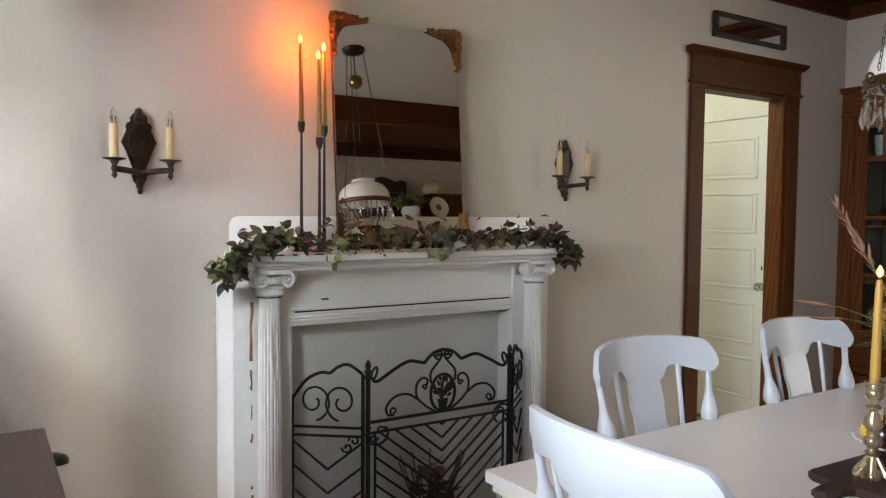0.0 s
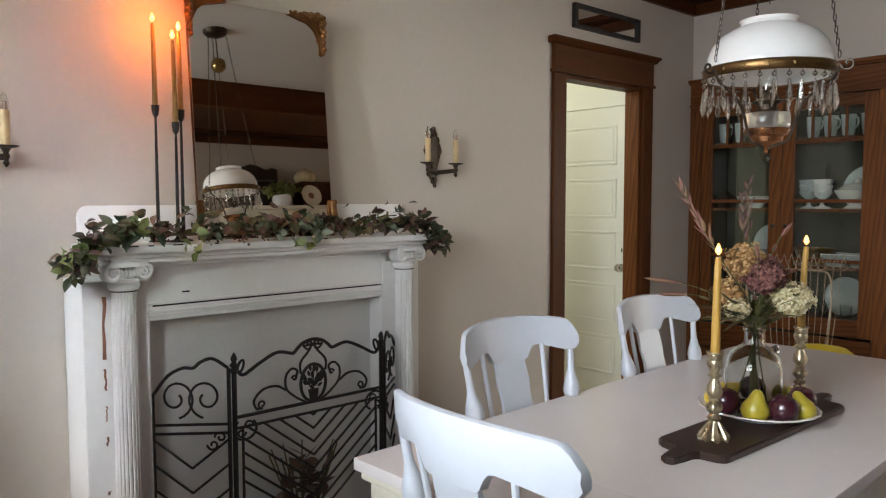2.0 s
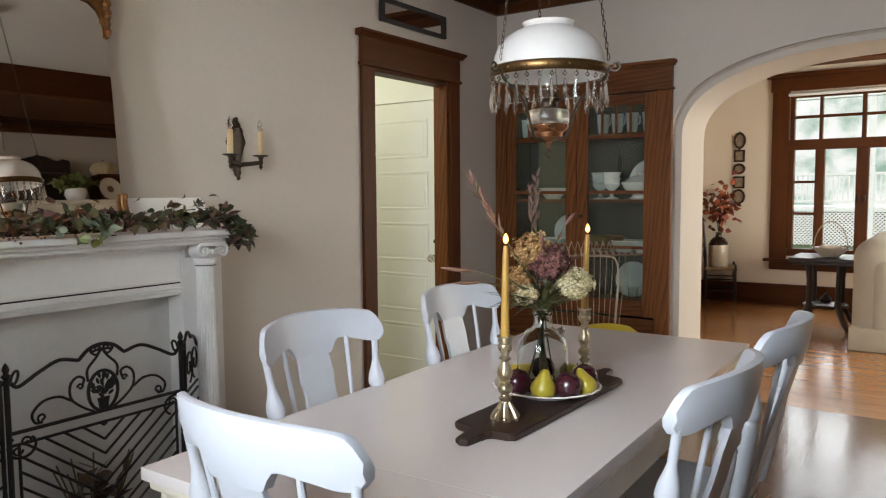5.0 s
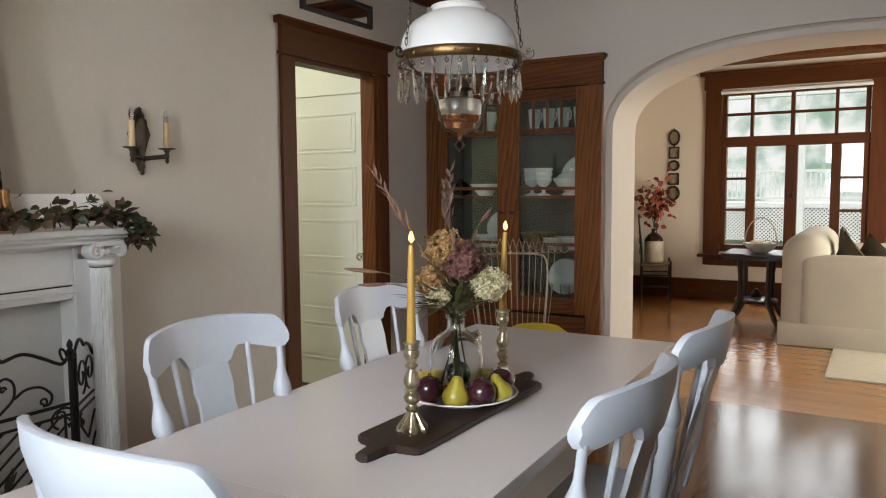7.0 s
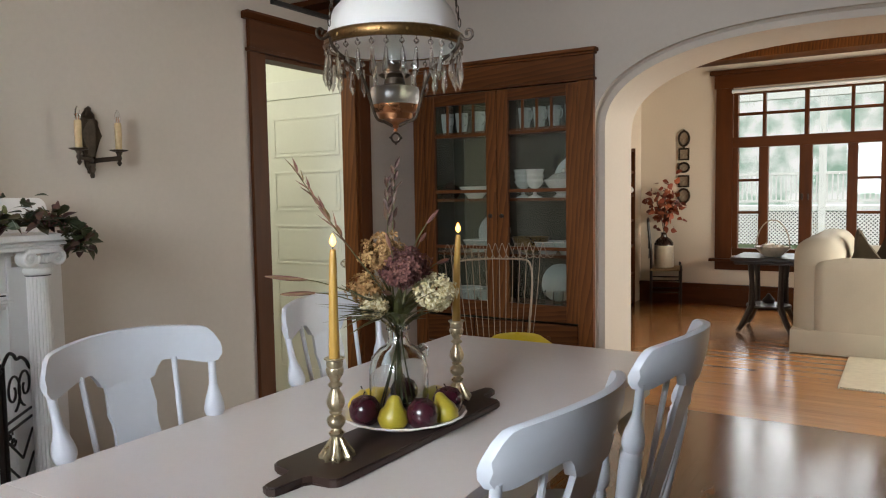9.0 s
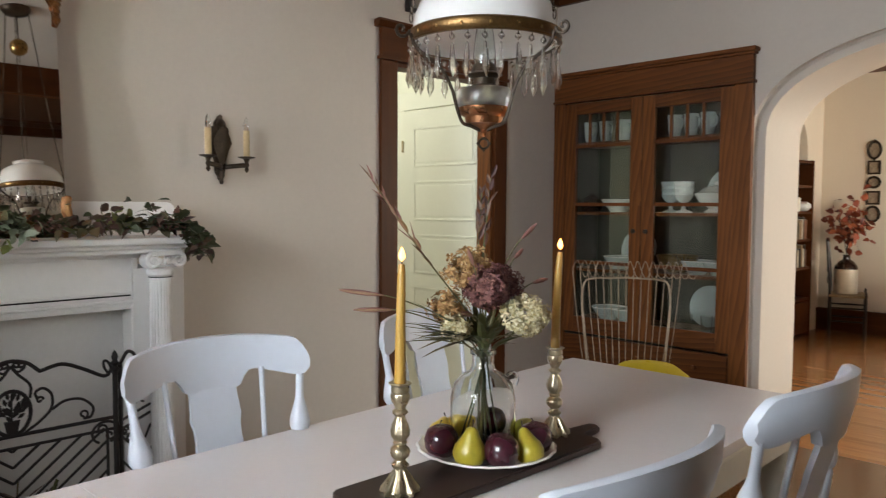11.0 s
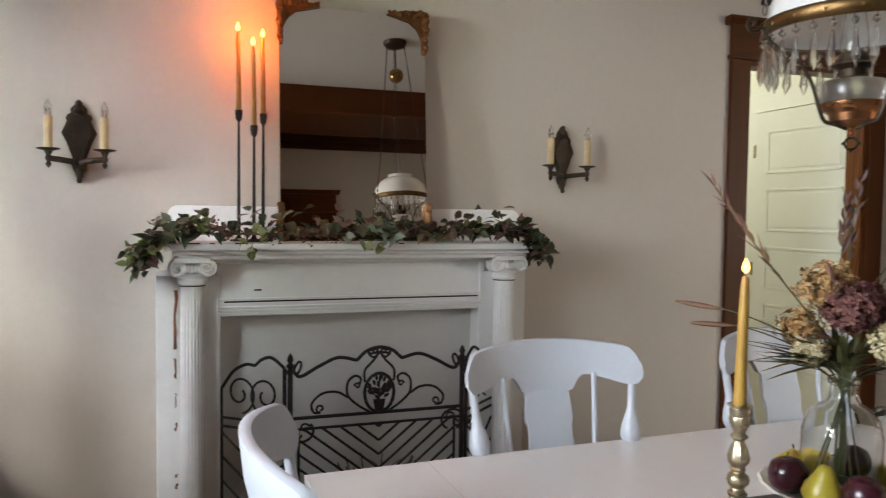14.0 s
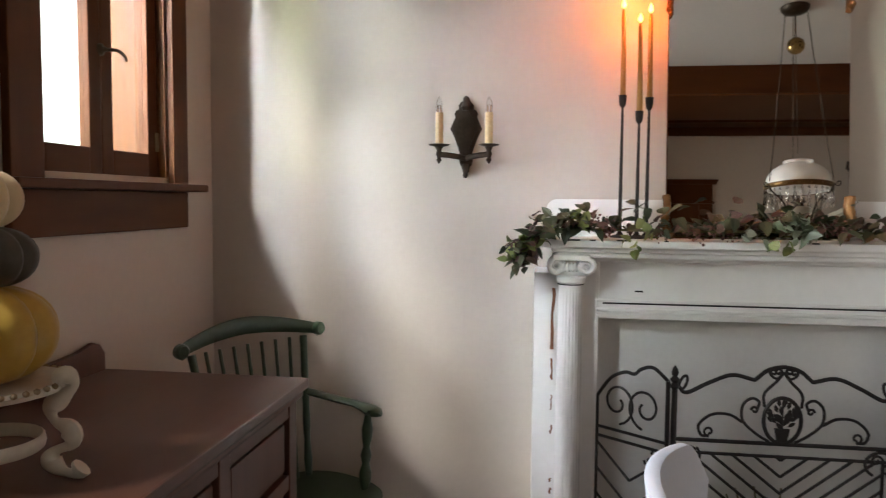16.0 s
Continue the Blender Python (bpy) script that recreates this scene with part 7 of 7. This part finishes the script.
part("body", L([(0.112, 0), (0.117, 0.01), (0.117, 0.26), (0.114, 0.265)], 36), STONEWARE, jug, "cream glazed lower half", True)
part("shoulder", L([(0.114, 0.265), (0.108, 0.30), (0.075, 0.345), (0.038, 0.37), (0.032, 0.40), (0.040, 0.42), (0.030, 0.42), (0.026, 0.40), (0, 0.38)], 36), GLAZE, jug, "dark brown glazed shoulder", True)
part("handle", T(smooth_line([(0.036, 0, 0.40), (0.075, 0, 0.405), (0.10, 0, 0.37), (0.095, 0, 0.325)], 5), 0.011, 8), GLAZE, jug, "", True)
rl = thing("red_leaf_branch", pose(9.985, 2.76, 0.8832), "branch of red autumn leaves in the jug", "leaves")
rnd = random.Random(9)
bm = bmesh.new()
for k in range(7):
    a = rnd.uniform(0, 6.28)
    tube(bm, [(0, 0, -0.0), (0.06 * math.cos(a), 0.06 * math.sin(a), 0.18), (0.18 * math.cos(a), 0.18 * math.sin(a), rnd.uniform(0.3, 0.52))], 0.004, 5)
part("twigs", bm, DARKWOOD, rl)
LEAF_AUTUMN = leafy("autumn_leaf", (0.12, 0.022, 0.012), (0.24, 0.045, 0.018), (0.36, 0.10, 0.035))
bm = bmesh.new()
for k in range(150):
    a, r = rnd.uniform(0, 6.28), rnd.uniform(0.02, 0.24)
    m = Matrix.Translation((r * math.cos(a), r * math.sin(a), 0.30 + rnd.gauss(0, 0.13))) @ scatter_rot(rnd, 80)
    leaf_mesh(bm, m, rnd.uniform(0.06, 0.10), rnd.uniform(0.026, 0.045), 0.15, 0.2)
part("leaves", bm, LEAF_AUTUMN, rl, "rust red leaves")

# parlour table with a basket-handled bowl
pt = thing("parlour_table", pose(8.80, 1.40, 0), "dark carved mahogany parlour table with splayed legs", "table")
part("tabletop", B(-0.34, -0.30, 0.70, 0.34, 0.30, 0.735, 0.008), DARKWOOD, pt)
part("top_moulding", B(-0.31, -0.27, 0.665, 0.31, 0.27, 0.6995, 0.010), DARKWOOD, pt)
for sx in (-1, 1):
    for sy in (-1, 1):
        part("upright", T([(sx * 0.17, sy * 0.14, 0.67), (sx * 0.16, sy * 0.13, 0.5), (sx * 0.16, sy * 0.13, 0.26)], [0.030, 0.024, 0.030], 8), DARKWOOD, pt, "", True)
        part("splayed_foot", T(smooth_line([(sx * 0.14, sy * 0.12, 0.27), (sx * 0.19, sy * 0.16, 0.17), (sx * 0.24, sy * 0.21, 0.06), (sx * 0.28, sy * 0.235, 0.022)], 5), [0.034] * 5 + [0.028] * 5 + [0.022] * 6, 8), DARKWOOD, pt, "", True)
part("lower_shelf", L([(0.02, 0.22), (0.20, 0.225), (0.21, 0.24), (0.20, 0.255), (0.05, 0.27), (0.06, 0.30), (0.03, 0.33), (0.012, 0.36)], 24), DARKWOOD, pt, "carved lower shelf with a finial", True)
bowl = thing("handled_bowl", pose(8.72, 1.36, 0.7355), "cream bowl of gourds with a tall wire handle", "bowl")
part("bowl", L([(0.07, 0), (0.10, 0.02), (0.16, 0.085), (0.165, 0.095), (0.155, 0.093), (0.09, 0.03), (0, 0.02)], 32), STONEWARE, bowl, "", True)
part("handle", T([(0, 0.15 * math.cos(a), 0.09 + 0.26 * math.sin(a)) for a in np.linspace(0, math.pi, 20)], 0.006, 8), WIRE, bowl, "thin wire handle", True)
for x, y, r in ((-0.04, 0.05, 0.055), (0.03, -0.06, 0.05), (0.02, 0.03, 0.06), (-0.05, -0.05, 0.045)):
    gd = thing("gourd", pose(8.72 + x, 1.36 + y, 0.7355 + 0.045), "small white gourd in the bowl", "gourd", "gourds in the bowl")
    part("flesh", L([(1e-4, 0), (r * 0.7, 0.01), (r, r * 0.7), (r * 0.7, r * 1.3), (1e-4, r * 1.4)], 40, None, lambda a, z: 1 - 0.08 * (0.5 + 0.5 * math.cos(a * 8)) ** 3), STONEWARE, gd, "", True)
    part("stalk", T([(0, 0, r * 1.3), (0.004, 0.004, r * 1.3 + 0.02)], 0.004, 6), RUSH, gd)

# slipcovered sofa, its back to the north
sf = thing("sofa", pose(8.75, 0.32, 0), "cream slipcovered sofa with a rounded arm and back", "sofa")


def pad(x0, y0, z0, x1, y1, z1, r, seg=5):
    bm = bmesh.new()
    box(bm, x0, y0, z0, x1, y1, z1)
    bmesh.ops.bevel(bm, geom=bm.edges[:], offset=r, segments=seg, affect="EDGES", profile=0.5)
    return bm


part("back", pad(-0.93, 0.38, 0.02, 0.95, 0.76, 0.97, 0.16, 7), SOFA_CLOTH, sf, "", True)
part("arm", pad(-0.97, -0.50, 0.015, -0.70, 0.60, 0.80, 0.09, 5), SOFA_CLOTH, sf, "", True)
part("arm", pad(0.70, -0.50, 0.015, 0.97, 0.60, 0.80, 0.09, 5), SOFA_CLOTH, sf, "", True)
part("seat_base", pad(-0.72, -0.48, 0.02, 0.72, 0.40, 0.34, 0.03), SOFA_CLOTH, sf, "", True)
part("seat_cushion", pad(-0.69, -0.50, 0.341, 0.69, 0.37, 0.50, 0.05), SOFA_CLOTH, sf, "", True)
part("skirt", pad(-0.973, -0.505, 0.003, 0.973, 0.763, 0.20, 0.008, 2), SOFA_CLOTH, sf, "cloth skirt reaching the floor", True)
for x, y, z, tz, tx in ((-0.50, 0.22, 0.72, 20, -18), (-0.28, 0.26, 0.78, -8, -15), (-0.36, 0.02, 0.70, 35, -25)):
    cu = thing("throw_cushion", pose(8.75 + x, 0.32 + y, z - 0.22) @ pose(0, 0, 0.20, tx, 45, tz), "brown velvet cushion leaning on the sofa", "cushion", "cushions on the sofa")
    bm = bmesh.new()
    bmesh.ops.create_grid(bm, x_segments=10, y_segments=10, size=0.2)
    ret = bmesh.ops.extrude_face_region(bm, geom=bm.faces[:])
    put(bm, [v for v in ret["geom"] if isinstance(v, bmesh.types.BMVert)], Matrix.Translation((0, 0, 0.001)))
    for v in bm.verts:
        f = max(0, (1 - (v.co.x / 0.2) ** 2)) ** 0.5 * max(0, (1 - (v.co.y / 0.2) ** 2)) ** 0.5
        v.co.z = (0.07 * f) * (1 if v.co.z > 0.0005 else -1)
        k = 1 + 0.10 * abs(v.co.x * v.co.y) / 0.04
        v.co.x *= k
        v.co.y *= k
    bmesh.ops.recalc_face_normals(bm, faces=bm.faces)
    put(bm, bm.verts[:], pose(0, 0, 0, 90))
    part("cover", bm, CUSHION, cu, "", True)
rug = thing("rug", pose(7.45, -0.1, 0.0), "small cream woven rug beside the sofa", "rug")
part("weave", B(-0.76, -0.75, 0.0005, 0.75, 0.74, 0.012, 0.004), RUG, rug)
bm = bmesh.new()
for k in range(70):
    y = -0.74 + 1.47 * k / 69
    tube(bm, [(-0.76, y, 0.006), (-0.79, y + 0.004, 0.004)], 0.004, 4)
part("fringe", bm, RUG, rug)

# ---- wire chair at the head of the table ----
wc = thing("wire_chair", pose(4.12, 1.93, 0, 0, 0, -55), "old white wire chair with a curled back and yellow cushion", "chair")
rnd = random.Random(2)
n = 15
for k in range(n):
    f = -1 + 2 * k / (n - 1)
    x = f * 0.24
    pts = [(x * 0.62, 0.02, 0.45), (x * 0.75, 0.05, 0.62), (x * 0.9, 0.09, 0.86), (x, 0.12, 1.08)] + [(x + 0.012 * s, 0.12 + 0.035 - 0.038 * math.cos(s), 1.09 + 0.038 * math.sin(s)) for s in np.linspace(0.2, 5.8, 10)]
    part("back_wire", T(smooth_line(pts, 3), 0.0017, 6), WIRE, wc, "", True)
for s in (-1, 1):
    part("back_post", T(smooth_line([(s * 0.15, 0.0, 0.44), (s * 0.165, 0.05, 0.62), (s * 0.195, 0.10, 0.92), (s * 0.185, 0.12, 1.03), (s * 0.14, 0.12, 1.05)], 5), 0.0048, 8), WIRE, wc, "", True)
    for y in (-0.34, 0.0):
        part("leg", T([(s * 0.15, y * 0.9 - 0.01, 0.44), (s * 0.19, y * 1.1, 0.0)], 0.008, 8), WIRE, wc, "", True)
part("top_wire", T([(-0.14, 0.12, 1.05), (0, 0.13, 1.055), (0.14, 0.12, 1.05)], 0.0042, 8), WIRE, wc, "", True)
part("seat_ring", T([(0.19 * math.cos(a), -0.17 + 0.19 * math.sin(a), 0.445) for a in np.linspace(0, 2 * math.pi, 25)[:-1]], 0.008, 8, None, True), WIRE, wc, "", True)
cu = thing("seat_cushion", pose(3.97, 1.74, 0.4535), "round bright yellow cushion on the wire chair", "cushion")
part("cover", L([(1e-4, 0), (0.16, 0.004), (0.175, 0.04), (0.18, 0.12), (0.165, 0.235), (0.11, 0.275), (1e-4, 0.29)], 60, None, lambda a, z: 1 + 0.025 * math.sin(a * 16) * (z < 0.15)), YELLOW, cu, "", True)
part("tuft_button", L([(1e-4, 0), (0.012, 0.002), (1e-4, 0.008)], 10, pose(0, 0, 0.289)), YELLOW, cu, "", True)

# ---- china in the cabinet ----
def china(name, prof, x, y, z, mat, label, group, seg=28, wave=None):
    t = thing(name, pose(XE + x, y, z), label, name.replace("_", " "), group)
    part("body", L(prof, seg, None, wave), mat, t, "", True)
    return t


cup = [(0.026, 0), (0.030, 0.004), (0.036, 0.03), (0.042, 0.09), (0.043, 0.095), (0.039, 0.093), (0.032, 0.03), (0, 0.012)]
for y in (1.99, 2.10, 2.20, 2.30, 2.52, 2.63, 2.76, 2.87):
    t = china("cup", [(r, z * 1.35) for r, z in cup], 0.12, y, 1.7785, CHINA_BLUE, "pale china cup on the cabinet shelf", "cups in the cabinet")
    part("handle", T(smooth_line([(-0.02, -0.036, 0.11), (-0.03, -0.062, 0.10), (-0.03, -0.06, 0.06), (-0.02, -0.036, 0.045)], 4), 0.005, 6), CHINA_BLUE, t, "", True)
gob = [(0.045, 0), (0.046, 0.006), (0.012, 0.02), (0.010, 0.05), (0.040, 0.075), (0.055, 0.10), (0.048, 0.115), (0.058, 0.135), (0.050, 0.15), (0.060, 0.175), (0.055, 0.176), (0.045, 0.12), (0, 0.08)]
for y, z, mat in ((2.24, 1.3485, CHINA), (2.32, 1.3485, CHINA_BLUE)):
    t = china("goblet", gob, 0.13, y, z, mat, "tall ribbed white china goblet in the cabinet", "goblets in the cabinet", 40, lambda a, zz: 1 + 0.03 * math.cos(a * 10))
    part("rim", T([(0.059 * math.cos(a), 0.059 * math.sin(a), 0.176) for a in np.linspace(0, 2 * math.pi, 25)[:-1]], 0.002, 5, None, True), mat, t, "", True)
t = china("tureen", [(0.07, 0), (0.075, 0.006), (0.05, 0.025), (0.10, 0.06), (0.125, 0.10), (0.13, 0.11), (0.11, 0.115), (0.08, 0.14), (0.02, 0.155), (0.018, 0.175), (0, 0.18)], 0.16, 2.05, 1.3485, CHINA, "lidded white china tureen in the cabinet", "")
part("handle", T(smooth_line([(0, -0.12, 0.10), (0, -0.155, 0.10), (0, -0.15, 0.06), (0, -0.10, 0.06)], 4), 0.006, 6), CHINA, t, "", True)
for y, z, r, mat in ((2.05, 1.3485, 0.13, CHINA_BLUE), (2.62, 0.9985, 0.12, CHINA_BLUE), (2.15, 0.6785, 0.12, CHINA_BLUE)):
    t = thing("platter", pose(XE + 0.295, y, z) @ pose(0, 0, 0, 0, -80, 0), "large white china platter standing against the cabinet back", "platter")
    part("well", L([(0, 0.0), (r * 0.7, 0.0), (r, 0.016), (r * 1.0, 0.02), (r * 0.7, 0.006), (0, 0.006)], 36, Matrix.Translation((r, 0, 0))), mat, t, "", True)
    part("rim", T([(r + r * math.cos(a), r * math.sin(a), 0.018) for a in np.linspace(0, 2 * math.pi, 29)[:-1]], 0.003, 5, None, True), mat, t, "", True)
bowl_p = [(0.05, 0), (0.052, 0.008), (0.09, 0.05), (0.105, 0.075), (0.10, 0.076), (0.05, 0.02), (0, 0.014)]
for y, z in ((2.68, 1.3485), (2.66, 1.06 - 0.0615), (2.16, 0.9985), (2.74, 0.6785), (2.60, 0.6785), (2.02, 0.9985)):
    t = china("bowl", bowl_p, 0.15, y, z, CHINA_BLUE if z < 1.2 else CHINA, "pale china bowl on the cabinet shelf", "bowls in the cabinet")
    part("rim", T([(0.103 * math.cos(a), 0.103 * math.sin(a), 0.076) for a in np.linspace(0, 2 * math.pi, 25)[:-1]], 0.003, 5, None, True), CHINA, t, "", True)
t = china("teapot", [(0.04, 0), (0.06, 0.02), (0.065, 0.05), (0.05, 0.085), (0.02, 0.10), (0.012, 0.115), (0, 0.12)], 0.13, 2.86, 1.3485, GLAZE, "small dark teapot in the cabinet", "")
part("spout", T(smooth_line([(-0.05, 0.02, 0.04), (-0.085, 0.03, 0.06), (-0.10, 0.035, 0.085)], 4), 0.008, 8), GLAZE, t, "", True)
for y in (2.08, 2.2, 2.34):
    t = china("drinking_glass", [(0.028, 0), (0.034, 0.09), (0.032, 0.09), (0.026, 0.006), (0, 0.006)], 0.12, y, 0.6785, CLEAR, "clear drinking glass on the lower cabinet shelf", "glasses in the cabinet")
    part("base", L([(0.03, 0.0), (0.03, 0.004), (0, 0.004)], 16, Matrix.Translation((0, 0, -0.0004))), CLEAR, t, "", True)
t = china("copper_bowl", [(0.05, 0), (0.10, 0.04), (0.12, 0.10), (0.115, 0.10), (0.04, 0.015), (0, 0.01)], 0.15, 2.28, 0.9985, BRASS, "dull brass bowl in the cabinet", "")
part("rim", T([(0.118 * math.cos(a), 0.118 * math.sin(a), 0.10) for a in np.linspace(0, 2 * math.pi, 25)[:-1]], 0.004, 5, None, True), BRASS, t, "", True)

# ---- outside ----
setting("ground", B(-60, -60, -0.62, 90, 60, -0.6), GRASS, "green lawn round the house", "lawn")


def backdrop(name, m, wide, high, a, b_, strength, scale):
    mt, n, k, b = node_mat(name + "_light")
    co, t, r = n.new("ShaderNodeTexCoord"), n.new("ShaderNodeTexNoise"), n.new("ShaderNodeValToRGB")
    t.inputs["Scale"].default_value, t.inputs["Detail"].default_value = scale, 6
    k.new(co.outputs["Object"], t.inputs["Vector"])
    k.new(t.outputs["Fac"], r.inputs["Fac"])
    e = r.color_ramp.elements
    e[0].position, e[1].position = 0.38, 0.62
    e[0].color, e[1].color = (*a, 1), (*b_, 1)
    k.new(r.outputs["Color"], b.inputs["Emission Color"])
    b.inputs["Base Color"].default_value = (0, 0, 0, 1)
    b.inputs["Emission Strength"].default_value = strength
    bm = bmesh.new()
    bm.faces.new([bm.verts.new((x * wide / 2, 0, z)) for x, z in ((-1, 0), (1, 0), (1, high), (-1, high))])
    ob = setting(name, bm, mt, "hazy bright trees and sky in the distance", "backdrop")
    ob.matrix_world = m
    return ob


# daylight on the distant trees and sky is put into the sheets' emission
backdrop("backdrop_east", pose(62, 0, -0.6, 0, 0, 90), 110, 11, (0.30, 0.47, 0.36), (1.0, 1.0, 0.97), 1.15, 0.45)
# unseen high sheet, added to give the floors light and sheen
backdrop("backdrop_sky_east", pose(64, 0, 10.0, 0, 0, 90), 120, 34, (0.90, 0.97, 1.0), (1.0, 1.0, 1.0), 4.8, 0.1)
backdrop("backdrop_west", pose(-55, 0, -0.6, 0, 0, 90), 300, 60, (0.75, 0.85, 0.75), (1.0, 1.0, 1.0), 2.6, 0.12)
# neighbour's white porch with lattice skirt and railing
porch = thing("porch", pose(30.0, 1.6, -0.6) @ Matrix.Scale(1.3, 4), "white painted porch with lattice skirt and railing", "porch")
part("deck", B(-0.05, -4, 0.95, 2.0, 4, 1.08, 0.01), PORCH, porch)
# black sheet added behind the lattice in place of the shade there
part("under_porch_shade", B(0.10, -4, 0, 0.14, 4, 0.93), SOOT_AND_SHADE, porch, "black board standing in for the shade under the porch")
part("top_rail", B(-0.03, -4, 1.92, 0.05, 4, 2.0, 0.005), PORCH, porch)
part("bottom_rail", B(-0.02, -4, 1.18, 0.04, 4, 1.25, 0.005), PORCH, porch)
for k in range(64):
    part("baluster", B(-0.012, -3.97 + k * 0.126, 1.25, 0.03, -3.93 + k * 0.126, 1.92), PORCH, porch)
for y in (-3.9, -1.6, 0.95, 3.6):
    part("post", B(-0.10, y - 0.09, 0, 0.08, y + 0.09, 4.0, 0.01), PORCH, porch)
part("beam", B(-0.12, -4, 4.0, 0.10, 4, 4.3, 0.01), PORCH, porch)
bm = bmesh.new()
for s in (-1, 1):
    for k in range(90):
        y = -4.4 + k * 0.10
        m = Matrix.Translation((s * 0.006, y, 0.47)) @ Matrix.Rotation(s * radians(45), 4, "X")
        made = bmesh.ops.create_cube(bm, size=1)["verts"]
        put(bm, made, m @ Matrix.Diagonal((0.01, 0.035, 1.30, 1)))
tagged(part("lattice", bm, PORCH, porch, "white diagonal lattice"), kind="stuff")

# ---- floorboards ----
rnd = random.Random(77)
dining_floor = thing("floor_dining", pose(0, 0, 0), "worn glossy oak strip floor", "floor", kind="structure")
living_floor = thing("floor_living", pose(0, 0, 0), "worn glossy oak strip floor", "floor", kind="structure")
board_mesh = {}


def plank(parent, x0, y0, x1, y1):
    key = (round(x1 - x0, 3), round(y1 - y0, 3))
    if key not in board_mesh:
        me = bpy.data.meshes.new("floorboard")
        bm = bmesh.new()
        box(bm, 0, 0, -0.0079, key[0], key[1], 0)
        for v in bm.verts:
            if v.co.z > -0.001:
                v.co.x += 0.0005 if v.co.x < key[0] / 2 else -0.0005
                v.co.y += 0.0005 if v.co.y < key[1] / 2 else -0.0005
        bm.to_mesh(me)
        bm.free()
        me.materials.append(FLOOR if parent is dining_floor else FLOOR_ACROSS_LIT)
        board_mesh[key] = me
    ob = new("floorboard", board_mesh[key])
    ob.parent = parent
    ob.location = (x0, y0, -rnd.uniform(0, 0.0004))


# same oak turned across, its colour raised for window light in the living room
FLOOR_ACROSS_LIT = surface("oak_floor_across_lit", (0.52, 0.25, 0.085), 0.24, vary=0.15, scale=4, fine=45, bump=0.05, stretch=(1, 0.12, 1), second=(0.24, 0.098, 0.032), coat=0.4, per_piece=0.08)
W = 0.06
y, row = YS, 0
while y < YN - 0.001:
    y1 = min(y + W, YN)
    cuts = [XW, (1.15, 1.75, 2.35)[row % 3], (3.2, 3.9, 4.4)[row % 3], XE + ARCH_T]
    for a, b_ in zip(cuts, cuts[1:]):
        plank(dining_floor, a, y, b_, y1)
    y, row = y1, row + 1
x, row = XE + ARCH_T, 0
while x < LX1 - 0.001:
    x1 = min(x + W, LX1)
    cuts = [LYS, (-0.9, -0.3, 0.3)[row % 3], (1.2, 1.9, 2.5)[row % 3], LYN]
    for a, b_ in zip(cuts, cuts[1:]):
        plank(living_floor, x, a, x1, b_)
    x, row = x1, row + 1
